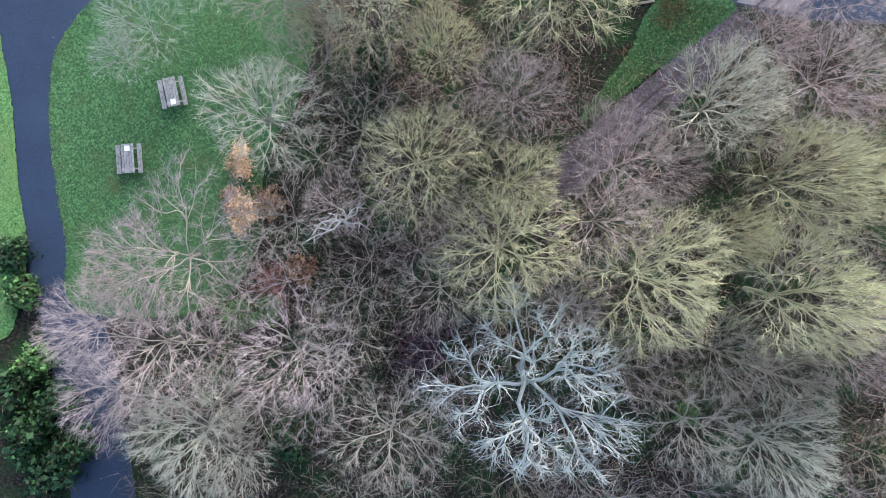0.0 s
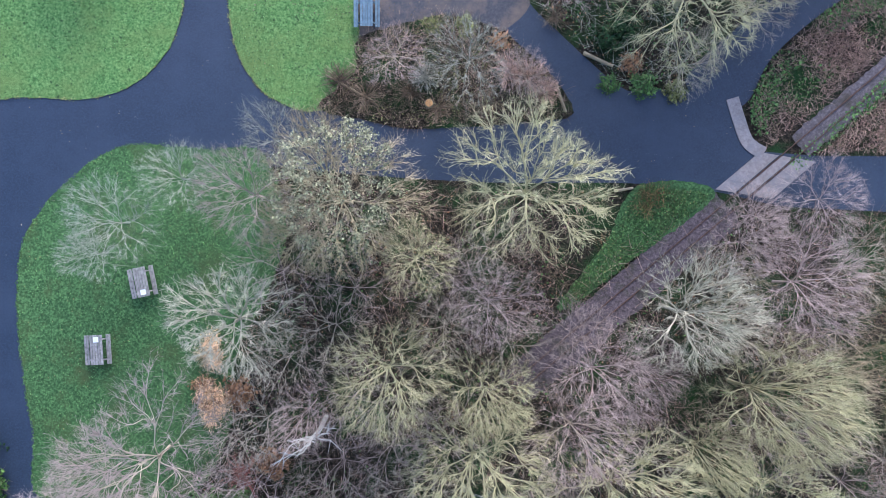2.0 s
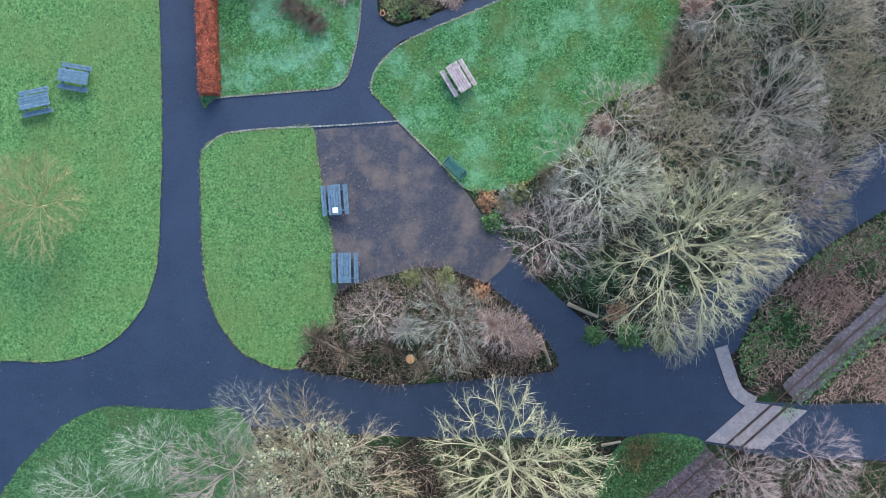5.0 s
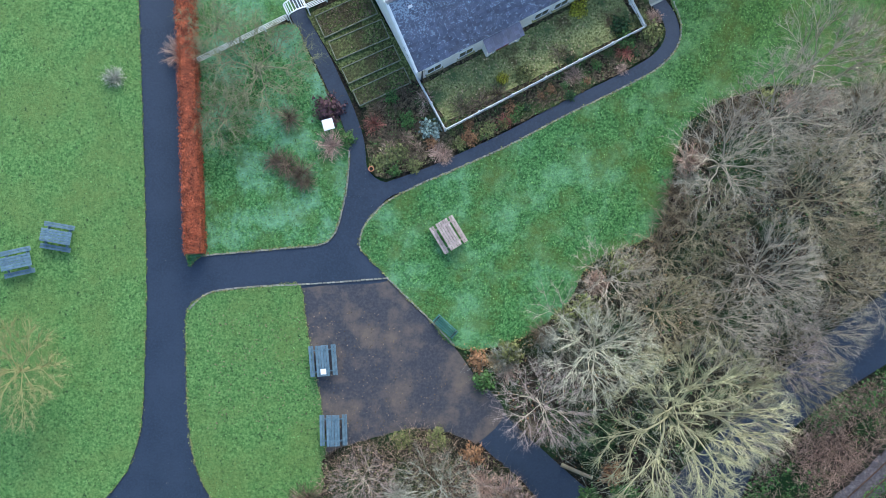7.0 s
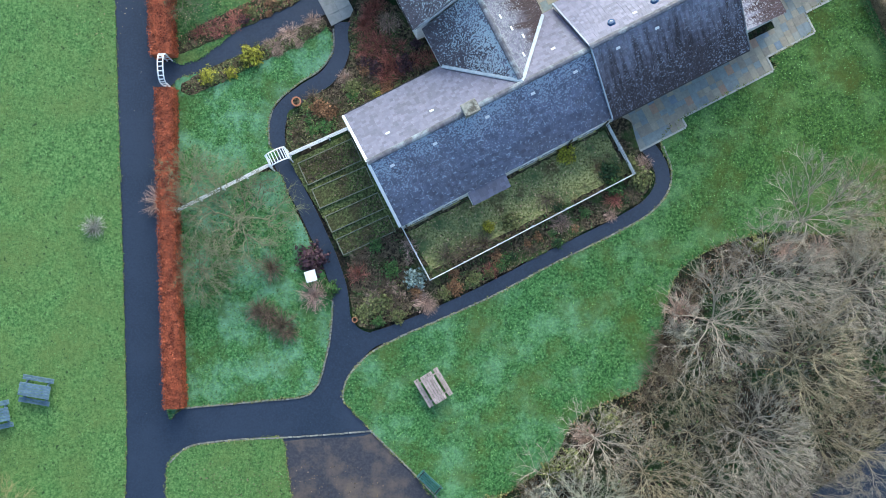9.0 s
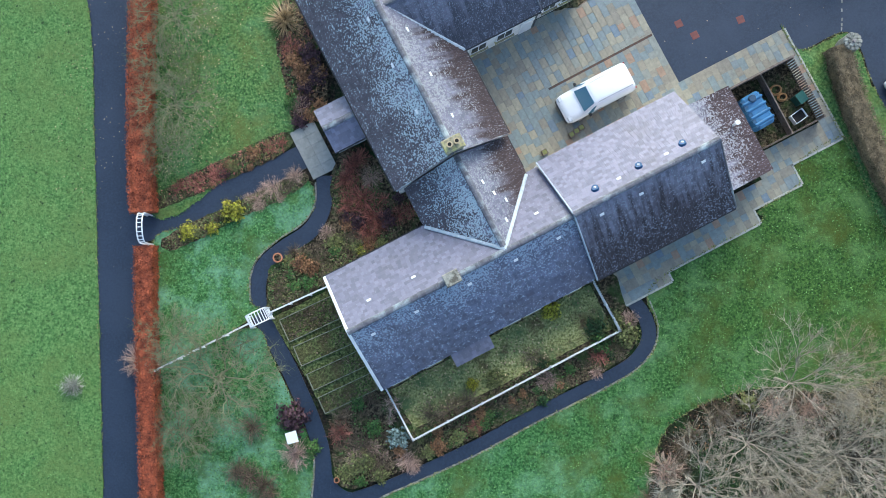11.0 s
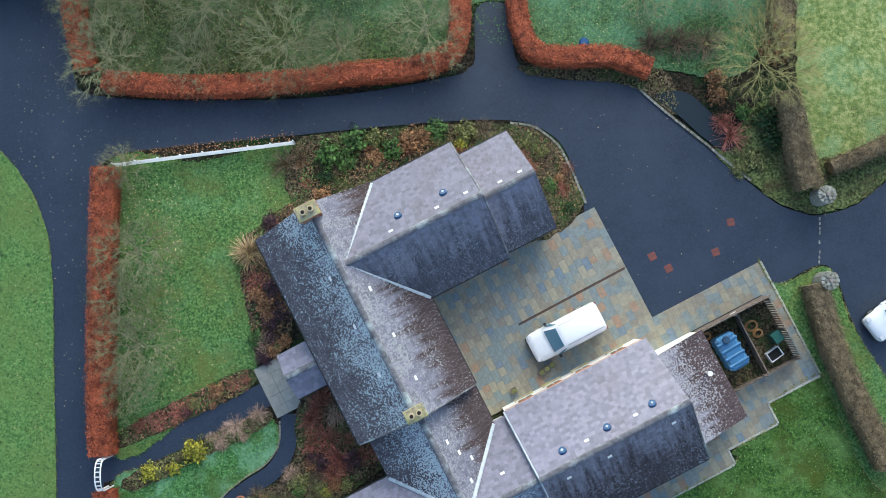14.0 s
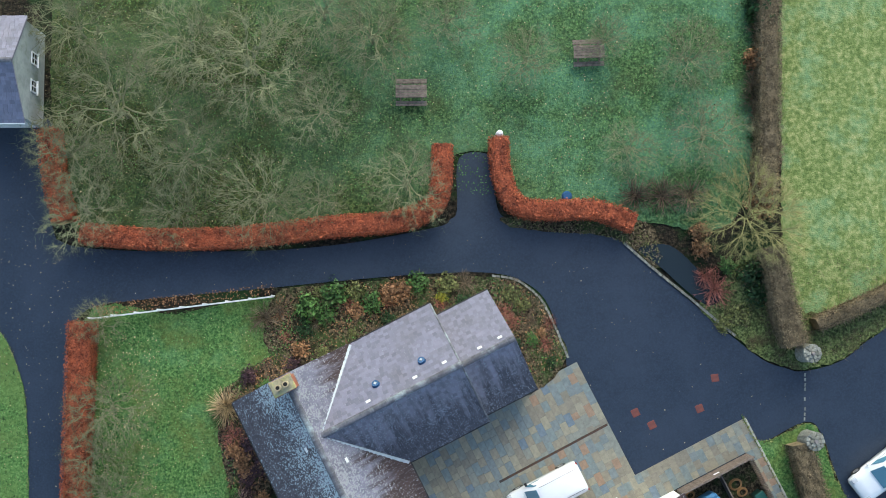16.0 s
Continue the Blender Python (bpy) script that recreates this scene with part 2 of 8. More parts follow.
def sheet(name, pts, top, mat, smooth=True, bottom=-0.05, ragged=0.0, label="", category="", steps=5):
    """A flat slab with that outline, its rim a little rounded down."""
    ring = spline(pts, True, steps) if smooth else [Vector(p) for p in pts]
    if ragged:
        rng = random.Random(len(name) * 7 + len(pts))
        fine = []
        for i, p in enumerate(ring):
            q = ring[(i + 1) % len(ring)]
            k = max(1, int((q - p).length / 0.22))
            fine += [p.lerp(q, j / k) for j in range(k)]
        ring = [p + Vector((rng.gauss(0, ragged * 0.7), rng.gauss(0, ragged * 0.7))) for p in fine]
    n = len(ring)
    co, _, tris, *_ = delaunay_2d_cdt([Vector((p.x, p.y)) for p in ring], [(i, (i + 1) % n) for i in range(n)], [], 1, 1e-4)
    bm = bmesh.new()
    upper = [bm.verts.new((p.x, p.y, top)) for p in co]
    for t in tris:
        bm.faces.new([upper[i] for i in t])
    rim = [e for e in bm.edges if len(e.link_faces) == 1]
    skirt = bmesh.ops.extrude_edge_only(bm, edges=rim)["geom"]
    for v in skirt:
        if isinstance(v, bmesh.types.BMVert):
            v.co.z = bottom
    bmesh.ops.recalc_face_normals(bm, faces=bm.faces)
    ob = part(name, bm, mat)
    return tagged(ob, label, category, kind="structure")


def strip(name, line, width, top, mat, label="", category=""):
    pts = spline(line, False, 6)
    left, right = [], []
    for i, p in enumerate(pts):
        d = (pts[min(i + 1, len(pts) - 1)] - pts[max(i - 1, 0)]).normalized()
        left.append(p + Vector((-d.y, d.x)) * width / 2)
        right.append(p - Vector((-d.y, d.x)) * width / 2)
    return sheet(name, left + right[::-1], top, mat, smooth=False, label=label, category=category)


def inside(x, y, ring):
    hit, n = False, len(ring)
    for i in range(n):
        (xa, ya), (xb, yb) = ring[i][:2], ring[(i + 1) % n][:2]
        if (ya > y) != (yb > y) and x < (xb - xa) * (y - ya) / (yb - ya) + xa:
            hit = not hit
    return hit


# ---------------------------------------------------------------- ground, roads, lawns
bm = bmesh.new()
bmesh.ops.create_grid(bm, x_segments=60, y_segments=60, size=400)
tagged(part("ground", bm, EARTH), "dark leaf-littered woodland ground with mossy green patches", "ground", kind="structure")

ROAD_W = [(-17, 19), (-10.4, 20), (-10.4, 36), (-11, 48), (-11.5, 57), (-11.9, 72.5), (-11.4, 74), (-13.5, 79), (-14, 85), (-40, 92), (-40, 74), (-19, 73), (-16, 60), (-16, 40)]
ROAD_J = [(-32, 22.5), (-13, 24), (-10, 24), (-5, 20.5), (3, 19), (10, 20), (13.5, 21.3), (20, 21), (22, 17.6), (42, 17.2), (42, 13.8), (25.8, 14.1), (22.2, 14.4), (19, 15.1), (13.7, 15.6),
          (5, 15.6), (-3, 16), (-11.9, 16.5), (-20, 14), (-24, 18)]
ROAD_SW = [(-28, 24), (-20, 20), (-21, 13), (-22, 5), (-21, -1), (-19, -12), (-17.5, -25), (-21.5, -25), (-22.8, -12), (-25.2, -1), (-25.7, 3.6), (-26.1, 8.5), (-26.9, 13.1)]
TERRACE = [(-4.5, 34.45), (0.6, 34.7), (2.1, 33.1), (4.2, 31), (5.9, 28.6), (7.4, 26.6), (5, 24.5), (2, 24), (-3.5, 23.5), (-3.6, 27), (-4.2, 30.4)]
ROAD_SE = [(4.6, 26.6), (5.9, 28.6), (7.6, 26.4), (9.6, 24.5), (11, 23.2), (12.4, 22), (13.8, 21.2), (16.5, 20.8), (20, 20.6), (20, 17), (10.2, 18.5), (9.4, 21), (7.6, 23.2)]
ROAD_NE = [(19.6, 20.4), (21, 20.8), (22.4, 23.4), (25.8, 26.4), (31, 29.6), (42, 36), (40, 39), (30, 33.2), (25, 29.6), (20.5, 25.5), (17, 22)]
PATH_N = [(-11.2, 32.5), (-4.5, 34.2), (0.7, 34.6), (-0.8, 36.6), (-0.7, 37.8), (0.6, 39.4), (2, 40.2), (0.3, 40.5), (-0.5, 41.3), (-0.7, 42.5), (-1.7, 42.4), (-2.2, 38.9), (-3.4, 36.7), (-11.3, 36.3)]
ROAD_N = [(-15, 79.5), (-12.3, 77.4), (-3.8, 77.0), (2.7, 77.3), (8.7, 78.3), (9.7, 78.8), (10.1, 79.4), (10.25, 82.4), (12.2, 82.4), (12.35, 79.9), (13.0, 78.8), (15.6, 78.3), (18.6, 78.1),
          (19.7, 77.6), (21.8, 75.5), (24.1, 73.5), (25.7, 72.1), (27.6, 70.6), (28.9, 70.1), (30.0, 69.9), (32.2, 70.5), (34.5, 72.1), (42, 76), (42, 56), (34.1, 59.8), (31.9, 63.4), (30.9, 66.3), (29.9, 67),
          (27.3, 65.7), (25, 64.5), (20.2, 62.5), (17, 66.5), (16.3, 70.6), (15.8, 72.6), (15.0, 74.3), (13.6, 75.3), (11.6, 75.7), (7.7, 75.6), (2.7, 75.2), (-0.5, 74.9), (-10.3, 74.0), (-12.4, 73.2)]
for i, (name, pts, mat, label) in enumerate((
        ("road_west", ROAD_W, ASPHALT, "damp dark asphalt park road between lawns"),
        ("road_junction", ROAD_J, ASPHALT, "damp asphalt road junction with scattered leaves"),
        ("road_southwest", ROAD_SW, ASPHALT, "damp asphalt road curving past a lawn"),
        ("road_southeast", ROAD_SE, ASPHALT, "damp asphalt lane leading from the terrace"),
        ("road_northeast", ROAD_NE, ASPHALT, "asphalt lane running beside the railway bank"),
        ("terrace", TERRACE, WORN, "worn brownish asphalt picnic terrace"),
        ("path_cross", PATH_N, ASPHALT, "asphalt footpath crossing between lawns"),
        ("road_north", ROAD_N, ASPHALT, "wide damp asphalt drive round the farmhouse"))):
    sheet(name, pts, 0.012 + 0.004 * i, mat, label=label, category="road")

GARDEN_PATH = [(-1.2, 39.6), (-1.1, 42.4), (-1.65, 44.5), (-2.5, 46.5), (-3.2, 48), (-4.4, 50.3), (-4.75, 51.6), (-4.7, 52.9), (-4.2, 53.8), (-3.2, 54.6), (-1.7, 55.6), (-0.95, 57), (-0.85, 58.8)]
EAST_PATH = [(-0.6, 39.3), (0.7, 40.0), (1.9, 40.4), (4, 41.2), (7.8, 42.9), (11.2, 44.65), (14.7, 46.3), (17.0, 47.6), (17.9, 48.9), (17.8, 50.1), (17.1, 51.2)]
FRONT_PATH = [(-12, 55.6), (-10.5, 56.05), (-7.3, 57.5), (-4.5, 58.8), (-2, 60.0)]
strip("path_garden", GARDEN_PATH, 0.95, 0.046, ASPHALT, "narrow curving asphalt garden path", "path")
strip("path_east", EAST_PATH, 0.85, 0.050, ASPHALT, "narrow asphalt path along the garden fence", "path")
strip("path_front", FRONT_PATH, 1.4, 0.054, ASPHALT, "straight asphalt path from the hedge gate to the porch", "path")

L1 = [(-40, 85), (-24, 79.0), (-19.6, 75.9), (-17.2, 73.8), (-15.9, 72.1), (-15.1, 70.3), (-14.5, 67.5), (-14.25, 60), (-13.9, 48.5), (-13.7, 42), (-13.55, 35), (-13.65, 30.4), (-13.8, 27), (-14.2, 25), (-14.9, 23.4), (-16.5, 21.7),
      (-18.7, 20.7), (-21.3, 20.5), (-24, 20.6), (-60, 21), (-60, 88)]
L2 = [(-11.2, 33.0), (-10.2, 33.8), (-9.2, 34.1), (-6.8, 34.3), (-4.6, 34.4), (-4.25, 32.5), (-3.9, 30.4), (-3.3, 26.9), (-3.1, 24), (-3.2, 22.0), (-5, 20.2), (-6.2, 19.9), (-7.5, 20.2), (-8.9, 21.0), (-9.9, 22.2),
      (-10.6, 23.6), (-11.0, 25.3), (-11.2, 27.7), (-11.25, 30.4)]
L3 = [(-9, 17.3), (-11.9, 17.5), (-13.7, 17.6), (-16.7, 17.8), (-18.8, 17.1), (-20.4, 15.8), (-21.8, 14.5), (-23, 12.8), (-23.6, 11.3), (-23.8, 8.7), (-23.6, 5.5), (-23.2, 2.5), (-22.7, 0), (-22, -4), (-14, -4), (-11, 0), (-10.5, 5), (-8.5, 9), (-7.5, 13)]
L4 = [(-11.2, 36.2), (-10.1, 36.25), (-5.8, 36.6), (-3.4, 36.8), (-2.55, 37.4), (-2.05, 38.9), (-1.72, 40.6), (-1.6, 42.3), (-2.2, 44.4), (-3.1, 46.4), (-4.1, 48.5), (-4.9, 50.0), (-7.5, 49.2), (-10.8, 47.6), (-11.2, 45)]
L5 = [(-1, 37), (-0.6, 38), (0.6, 39.2), (2.6, 40.25), (4.3, 40.95), (7.8, 42.45), (11.2, 44.2), (14.6, 45.8), (17.0, 47.1), (18.2, 48.4), (18.45, 49.8), (17.9, 51.5), (19.4, 53.0), (24.6, 55.7), (24.6, 56.4),
      (27.0, 57.9), (26.9, 59.1), (29.8, 60.7), (30.9, 58.5), (36, 50), (30, 46), (24, 46), (19, 44), (17.6, 40), (16.8, 37.3), (12.7, 35.4), (11, 32.7), (7.6, 30.7), (4.6, 30.6), (2.9, 32.4), (0.6, 34.75), (-0.9, 36.4)]
L6 = [(-13.4, 84), (-12, 78.2), (-7, 77.5), (2.7, 78.1), (7.5, 78.6), (9.4, 79.8), (9.7, 82), (10.1, 82.6), (11.1, 82.8), (12.2, 82.7), (12.6, 82.2), (12.8, 80.6), (13.8, 79.2), (18, 79), (21, 78.6), (27, 80), (28, 100), (28, 125), (-13, 125), (-13.6, 95)]
L7 = [(-11, 54.8), (-8.5, 56.0), (-5.6, 57.4), (-2.6, 58.6), (-1.6, 58.3), (-1.45, 57.2), (-2.1, 56.1), (-3.6, 55.1), (-4.8, 54.0), (-5.25, 52.8), (-5.2, 51.5), (-5.0, 50.6), (-10.8, 48.2)]
L8 = [(-11.2, 57), (-11.6, 72.6), (-6, 73.4), (-0.6, 74.3), (0.5, 72), (-2.2, 69.5), (-2.8, 66), (-2.5, 62.6), (-3, 61), (-6, 59.2)]
VERGE = [(14.2, 15.5), (18.9, 15.0), (13.4, 10.6), (10, 8.0), (9.3, 8.3), (12, 11.8)]
VERGE_W = [(-26.9, 13.1), (-26.1, 8.5), (-25.7, 3.6), (-25.2, -1), (-27, -6), (-33, 0), (-33, 22), (-28, 20)]
BANK = [(24.1, 73.6), (25.7, 72.2), (27.6, 70.7), (28.9, 70.2), (30.0, 70), (32.2, 70.6), (34.5, 72.2), (40, 75), (40, 78), (28, 77), (25.4, 75)]
VERGE_E = [(29.8, 60.6), (26.4, 67.3), (27.4, 65.9), (29.9, 66.9), (30.8, 66.3), (31.8, 63.4), (34, 60), (37, 57), (33, 54)]
EAST_FIELD = [(29.5, 74), (34, 74.5), (45, 80), (70, 90), (70, 130), (29, 130), (28.5, 100), (29, 84)]
for i, (name, pts, mat, rag, label) in enumerate((
        ("lawn_west", L1, GRASS, 0.03, "open mown green lawn beside the road"),
        ("lawn_terrace", L2, GRASS, 0.03, "mown green lawn beside the picnic terrace"),
        ("lawn_southwest", L3, SHADE_TINTED, 0.05, "shaded green lawn with picnic tables under trees"),
        ("lawn_garden", L4, FROST, 0.03, "frosty green garden lawn inside a beech hedge"),
        ("lawn_triangle", L5, MEADOW, 0.03, "frost-dusted green lawn reaching to the wood"),
        ("lawn_orchard", L6, ORCHARD, 0.04, "frosty orchard grass under bare apple trees"),
        ("lawn_curve", L7, FROST, 0.03, "small frosty lawn inside a curving path"),
        ("lawn_front", L8, FRONT, 0.04, "green front lawn between hedge and farmhouse"),
        ("verge_railway", VERGE, SHADE_TINTED, 0.06, "narrow grass verge beside the railway"),
        ("verge_west", VERGE_W, GRASS, 0.06, "grass verge along the road"),
        ("verge_bank", BANK, WEEDY, 0.06, "rough grass bank beside the drive"),
        ("verge_gate", VERGE_E, FRONT, 0.05, "grass verge between paving and clipped hedge"),
        ("field_east", EAST_FIELD, FIELD, 0.1, "tussocky pale winter field"))):
    sheet(name, pts, 0.072 + 0.002 * i, mat, ragged=rag, label=label, category="lawn")


# ---------------------------------------------------------------- farmhouse (plan axes a, b turned with the house)
HOUSE = pose(9.07, 54.12, 0, 0, 0, 26.6)
house = tagged(empty("farmhouse", HOUSE), "white-rendered L-shaped stone farmhouse with wet lichen-spotted slate roofs", "house")


def at_house(a, b, z=0.0):
    return HOUSE @ Vector((a, b, z))


def wall_shell(name, a0, a1, b0, b1, h, gables, mat=None, thick=0.4):
    """Four walls with the gable peaks given as (side, ridge place, ridge height)."""
    bm = bmesh.new()
    box(bm, a0, a1, b0, b0 + thick, 0, h)
    box(bm, a0, a1, b1 - thick, b1, 0, h)
    box(bm, a0, a0 + thick, b0 + thick, b1 - thick, 0, h)
    box(bm, a1 - thick, a1, b0 + thick, b1 - thick, 0, h)
    for side, mid, top in gables:
        if side in "we":
            x0, x1 = (a0, a0 + thick) if side == "w" else (a1 - thick, a1)
            tri = [(b0, h), (b1, h), (mid, top)]
            f = [bm.verts.new((x0, p, q)) for p, q in tri], [bm.verts.new((x1, p, q)) for p, q in tri]
        else:
            y0, y1 = (b0, b0 + thick) if side == "s" else (b1 - thick, b1)
            tri = [(a0, h), (a1, h), (mid, top)]
            f = [bm.verts.new((p, y0, q)) for p, q in tri], [bm.verts.new((p, y1, q)) for p, q in tri]
        bm.faces.new(f[0]), bm.faces.new(f[1])
        for i in range(3):
            j = (i + 1) % 3
            bm.faces.new((f[0][i], f[0][j], f[1][j], f[1][i]))
    bmesh.ops.recalc_face_normals(bm, faces=bm.faces)
    return part(name, bm, mat or WHITE, house)


SLATE_SHAPES = {}


def slate_shape(w, d):
    key = (round(w, 2), round(d, 2))
    if key not in SLATE_SHAPES:
        bm = bmesh.new()
        box(bm, -w / 2, w / 2, 0, d, 0, 0.012)
        me = bpy.data.meshes.new("slate")
        bm.to_mesh(me)
        bm.free()
        me.materials.append(SKY_TINTED_SLATE)
        SLATE_SHAPES[key] = me
    return SLATE_SHAPES[key]


def slope(name, eave0, eave1, ridge1, ridge0, singles=0, label="", seed=1, cover=None):
    """A roof slope between an eave and a ridge, with its deck and slates laid in courses."""
    e0, e1, r1, r0 = (Vector(p) for p in (eave0, eave1, ridge1, ridge0))
    n = (e1 - e0).cross(r0 - e0 if (r0 - e0).length > 0.1 else r1 - e0).normalized()
    if n.z < 0:
        n.negate()
    along = (e1 - e0).normalized()
    up = n.cross(along)
    if up.z < 0:
        up.negate()
    bm = bmesh.new()
    top = [bm.verts.new(p) for p in (e0, e1, r1, r0)]
    low = [bm.verts.new(p - n * 0.1) for p in (e0, e1, r1, r0)]
    bm.faces.new(top), bm.faces.new(low[::-1])
    for i in range(4):
        j = (i + 1) % 4
        bm.faces.new((top[i], low[i], low[j], top[j]))
    bmesh.ops.recalc_face_normals(bm, faces=bm.faces)
    deck = part(name, bm, SLATE, house, label)
    rng = random.Random(seed)
    height = (r0 - e0).dot(up)
    gauge, width = 0.22, 0.25
    rows = max(1, round(height / gauge))
    verts, faces = [], []
    poly = [((p - e0).dot(along), (p - e0).dot(up)) for p in (e0, e1, r1, r0)]
    for k in range(rows):
        v = k * height / rows
        mid = v + 0.5 * height / rows
        xs = []
        for i in range(4):
            (xa, ya), (xb, yb) = poly[i], poly[(i + 1) % 4]
            if (ya > mid) != (yb > mid):
                xs.append(xa + (xb - xa) * (mid - ya) / (yb - ya))
        if len(xs) < 2:
            continue
        lo, hi = min(xs), max(xs)
        x = lo - (0.125 if k % 2 else 0.0)
        while x < hi:
            w = width * rng.choice((0.85, 1, 1, 1.15))
            xa, xb = max(x, lo), min(x + w - 0.016, hi)
            if xb - xa > 0.06:
                lift = 0.034 + rng.random() * 0.012
                base = e0 + along * xa + up * (v - 0.03) + n * 0.004
                a, b = along * (xb - xa), up * (height / rows + 0.05)
                drop = up * rng.uniform(-0.012, 0.012)
                if singles and rng.random() < 0.8:
                    singles -= 1
                    ob = new("slate", slate_shape(w, height / rows + 0.05))
                    ob.parent = deck
                    tilt = Matrix((along, up, n)).transposed().to_4x4()
                    ob.matrix_basis = Matrix.Translation(base + a / 2 + n * 0.012 + drop) @ tilt @ pose(0, 0, 0, -4, 0, rng.uniform(-0.8, 0.8))
                else:
                    q = len(verts)
                    verts += [base + n * lift + drop, base + a + n * lift + drop, base + a + b + n * 0.012, base + b + n * 0.012,
                              base + drop, base + a + drop]
                    faces += [(q, q + 1, q + 2, q + 3), (q + 4, q + 5, q + 1, q), (q + 4, q, q + 3), (q + 5, q + 2, q + 1)]
            x += w
    laid = mesh_object("slate_field", verts, faces, cover or SLATES, deck)
    laid["kind"] = "stuff"
    return deck


def slates_material(name, cut_at, tint, algae_shade=None, ridge=None, film=(0.055, 0.038, 0.04), body=None):
    """Slates that differ one from the next, with pale lichen spots, and a streaked film from one side: brown algal
    growth, and shade coloured in on slopes facing away from the sun.
    The film's triple: the axis across the slope, where it starts, where it is full; ridge: the same for lichen that
    thickens."""
    m = (body or SLATE).copy()
    m.name = name
    nt = m.node_tree
    nd, ln = nt.nodes, nt.links
    p = nd["Principled BSDF"]
    colour = p.inputs["Base Color"].links[0].from_socket
    geo = nd.new("ShaderNodeNewGeometry")
    co = nd.new("ShaderNodeTexCoord")
    axes = nd.new("ShaderNodeSeparateXYZ")
    ln.new(co.outputs["Object"], axes.inputs[0])

    def ranged(source, low, high, to_low=0.0, to_high=1.0):
        r = nd.new("ShaderNodeMapRange")
        for key, v in (("From Min", low), ("From Max", high), ("To Min", to_low), ("To Max", to_high)):
            r.inputs[key].default_value = v
        ln.new(source, r.inputs["Value"])
        return r.outputs["Result"]

    def weighed(source, factor, plus):
        n = nd.new("ShaderNodeMath")
        n.operation = "MULTIPLY_ADD"
        ln.new(source, n.inputs[0])
        n.inputs[1].default_value = factor
        ln.new(plus, n.inputs[2])
        return n.outputs["Value"]

    def clouds(scale, detail, stretch=None):
        n = nd.new("ShaderNodeTexNoise")
        n.inputs["Scale"].default_value, n.inputs["Detail"].default_value = scale, detail
        way = co.outputs["Object"]
        if stretch:
            mp = nd.new("ShaderNodeMapping")
            mp.inputs["Scale"].default_value = stretch
            ln.new(way, mp.inputs["Vector"])
            way = mp.outputs["Vector"]
        ln.new(way, n.inputs["Vector"])
        return n.outputs["Fac"]

    def laid(under, over, factor):
        mx = nd.new("ShaderNodeMix")
        mx.data_type = "RGBA"
        ln.new(factor, mx.inputs["Factor"])
        ln.new(under, mx.inputs["A"])
        mx.inputs["B"].default_value = (*over, 1)
        return mx.outputs["Result"]

    if algae_shade:
        axis, start, full = algae_shade
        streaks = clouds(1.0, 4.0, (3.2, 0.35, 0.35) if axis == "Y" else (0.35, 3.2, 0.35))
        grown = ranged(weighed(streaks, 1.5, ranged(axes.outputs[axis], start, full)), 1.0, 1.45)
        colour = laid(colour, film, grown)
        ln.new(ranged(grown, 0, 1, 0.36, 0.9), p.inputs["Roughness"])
    hsv = nd.new("ShaderNodeHueSaturation")
    ln.new(ranged(geo.outputs["Random Per Island"], 0, 1, 0.78, 1.22), hsv.inputs["Value"])
    ln.new(colour, hsv.inputs["Color"])
    spots = weighed(geo.outputs["Random Per Island"], 0.07, clouds(10.0, 2.0))
    spots = weighed(clouds(0.55, 3.0), 0.3, spots)
    if ridge:
        axis, start, full = ridge
        spots = weighed(ranged(axes.outputs[axis], start, full), 0.16, spots)
    colour = laid(hsv.outputs["Color"], tint, ranged(spots, cut_at, cut_at + 0.06))
    ln.new(colour, p.inputs["Base Color"])
    return m


SLATES = slates_material("slate_field", 0.9, (0.26, 0.28, 0.32))
# south, wing and spotted films also colour in shade of the darker slopes
SLATES_SOUTH = slates_material("south_slate_field", 0.77, (0.22, 0.24, 0.29), algae_shade=("Y", 0.8, -4.0), film=(0.05, 0.043, 0.052))
SLATES_WING = slates_material("wing_slate_field", 0.77, (0.2, 0.22, 0.27), algae_shade=("Y", 15.0, 10.5), film=(0.075, 0.078, 0.1))
SLATES_SPOTTED = slates_material("spotted_slate_field", 0.785, (0.42, 0.49, 0.53), algae_shade=("X", 1.5, -2.5), ridge=("X", -3.0, -0.2), film=(0.095, 0.085, 0.1))
SLATES_LICHEN = slates_material("lichened_slate_field", 0.83, (0.27, 0.28, 0.3), algae_shade=("X", 0.6, 3.0), ridge=("X", 3.2, 0.3))
SLATES_SKY_FROSTED = slates_material("frosted_slate_field", 0.8, (0.3, 0.36, 0.44), ridge=("Y", -2.2, -0.4), body=SKY_TINTED_SLATE)
SLATES_LEAN = slates_material("lean_to_slate_field", 0.8, (0.3, 0.3, 0.33), algae_shade=("X", 12.6, 15.2), ridge=("X", 15.8, 13.2), film=(0.06, 0.04, 0.044))
# south wing
wall_shell("wall_south_wing", -9.25, 4.0, -3.96, 2.95, 2.5, [("w", -0.3, 5.3)])
slope("roof_south_wing_south", (-9.35, -3.92, 2.55), (4.15, -3.92, 2.55), (4.15, -0.28, 5.5), (-9.35, -0.28, 5.5), singles=300, seed=2, cover=SLATES_SKY_FROSTED)
slope("roof_south_wing_north", (4.15, 3.12, 2.5), (-9.35, 3.12, 2.5), (-9.35, -0.28, 5.5), (4.15, -0.28, 5.5), seed=3)
# barn
wall_shell("wall_barn", 4.25, 12.85, -3.95, 3.34, 2.5, [("w", -0.25, 5.7), ("e", -0.25, 5.7)])
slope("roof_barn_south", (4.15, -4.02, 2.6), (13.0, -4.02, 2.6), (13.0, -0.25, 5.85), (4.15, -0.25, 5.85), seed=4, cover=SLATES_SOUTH)
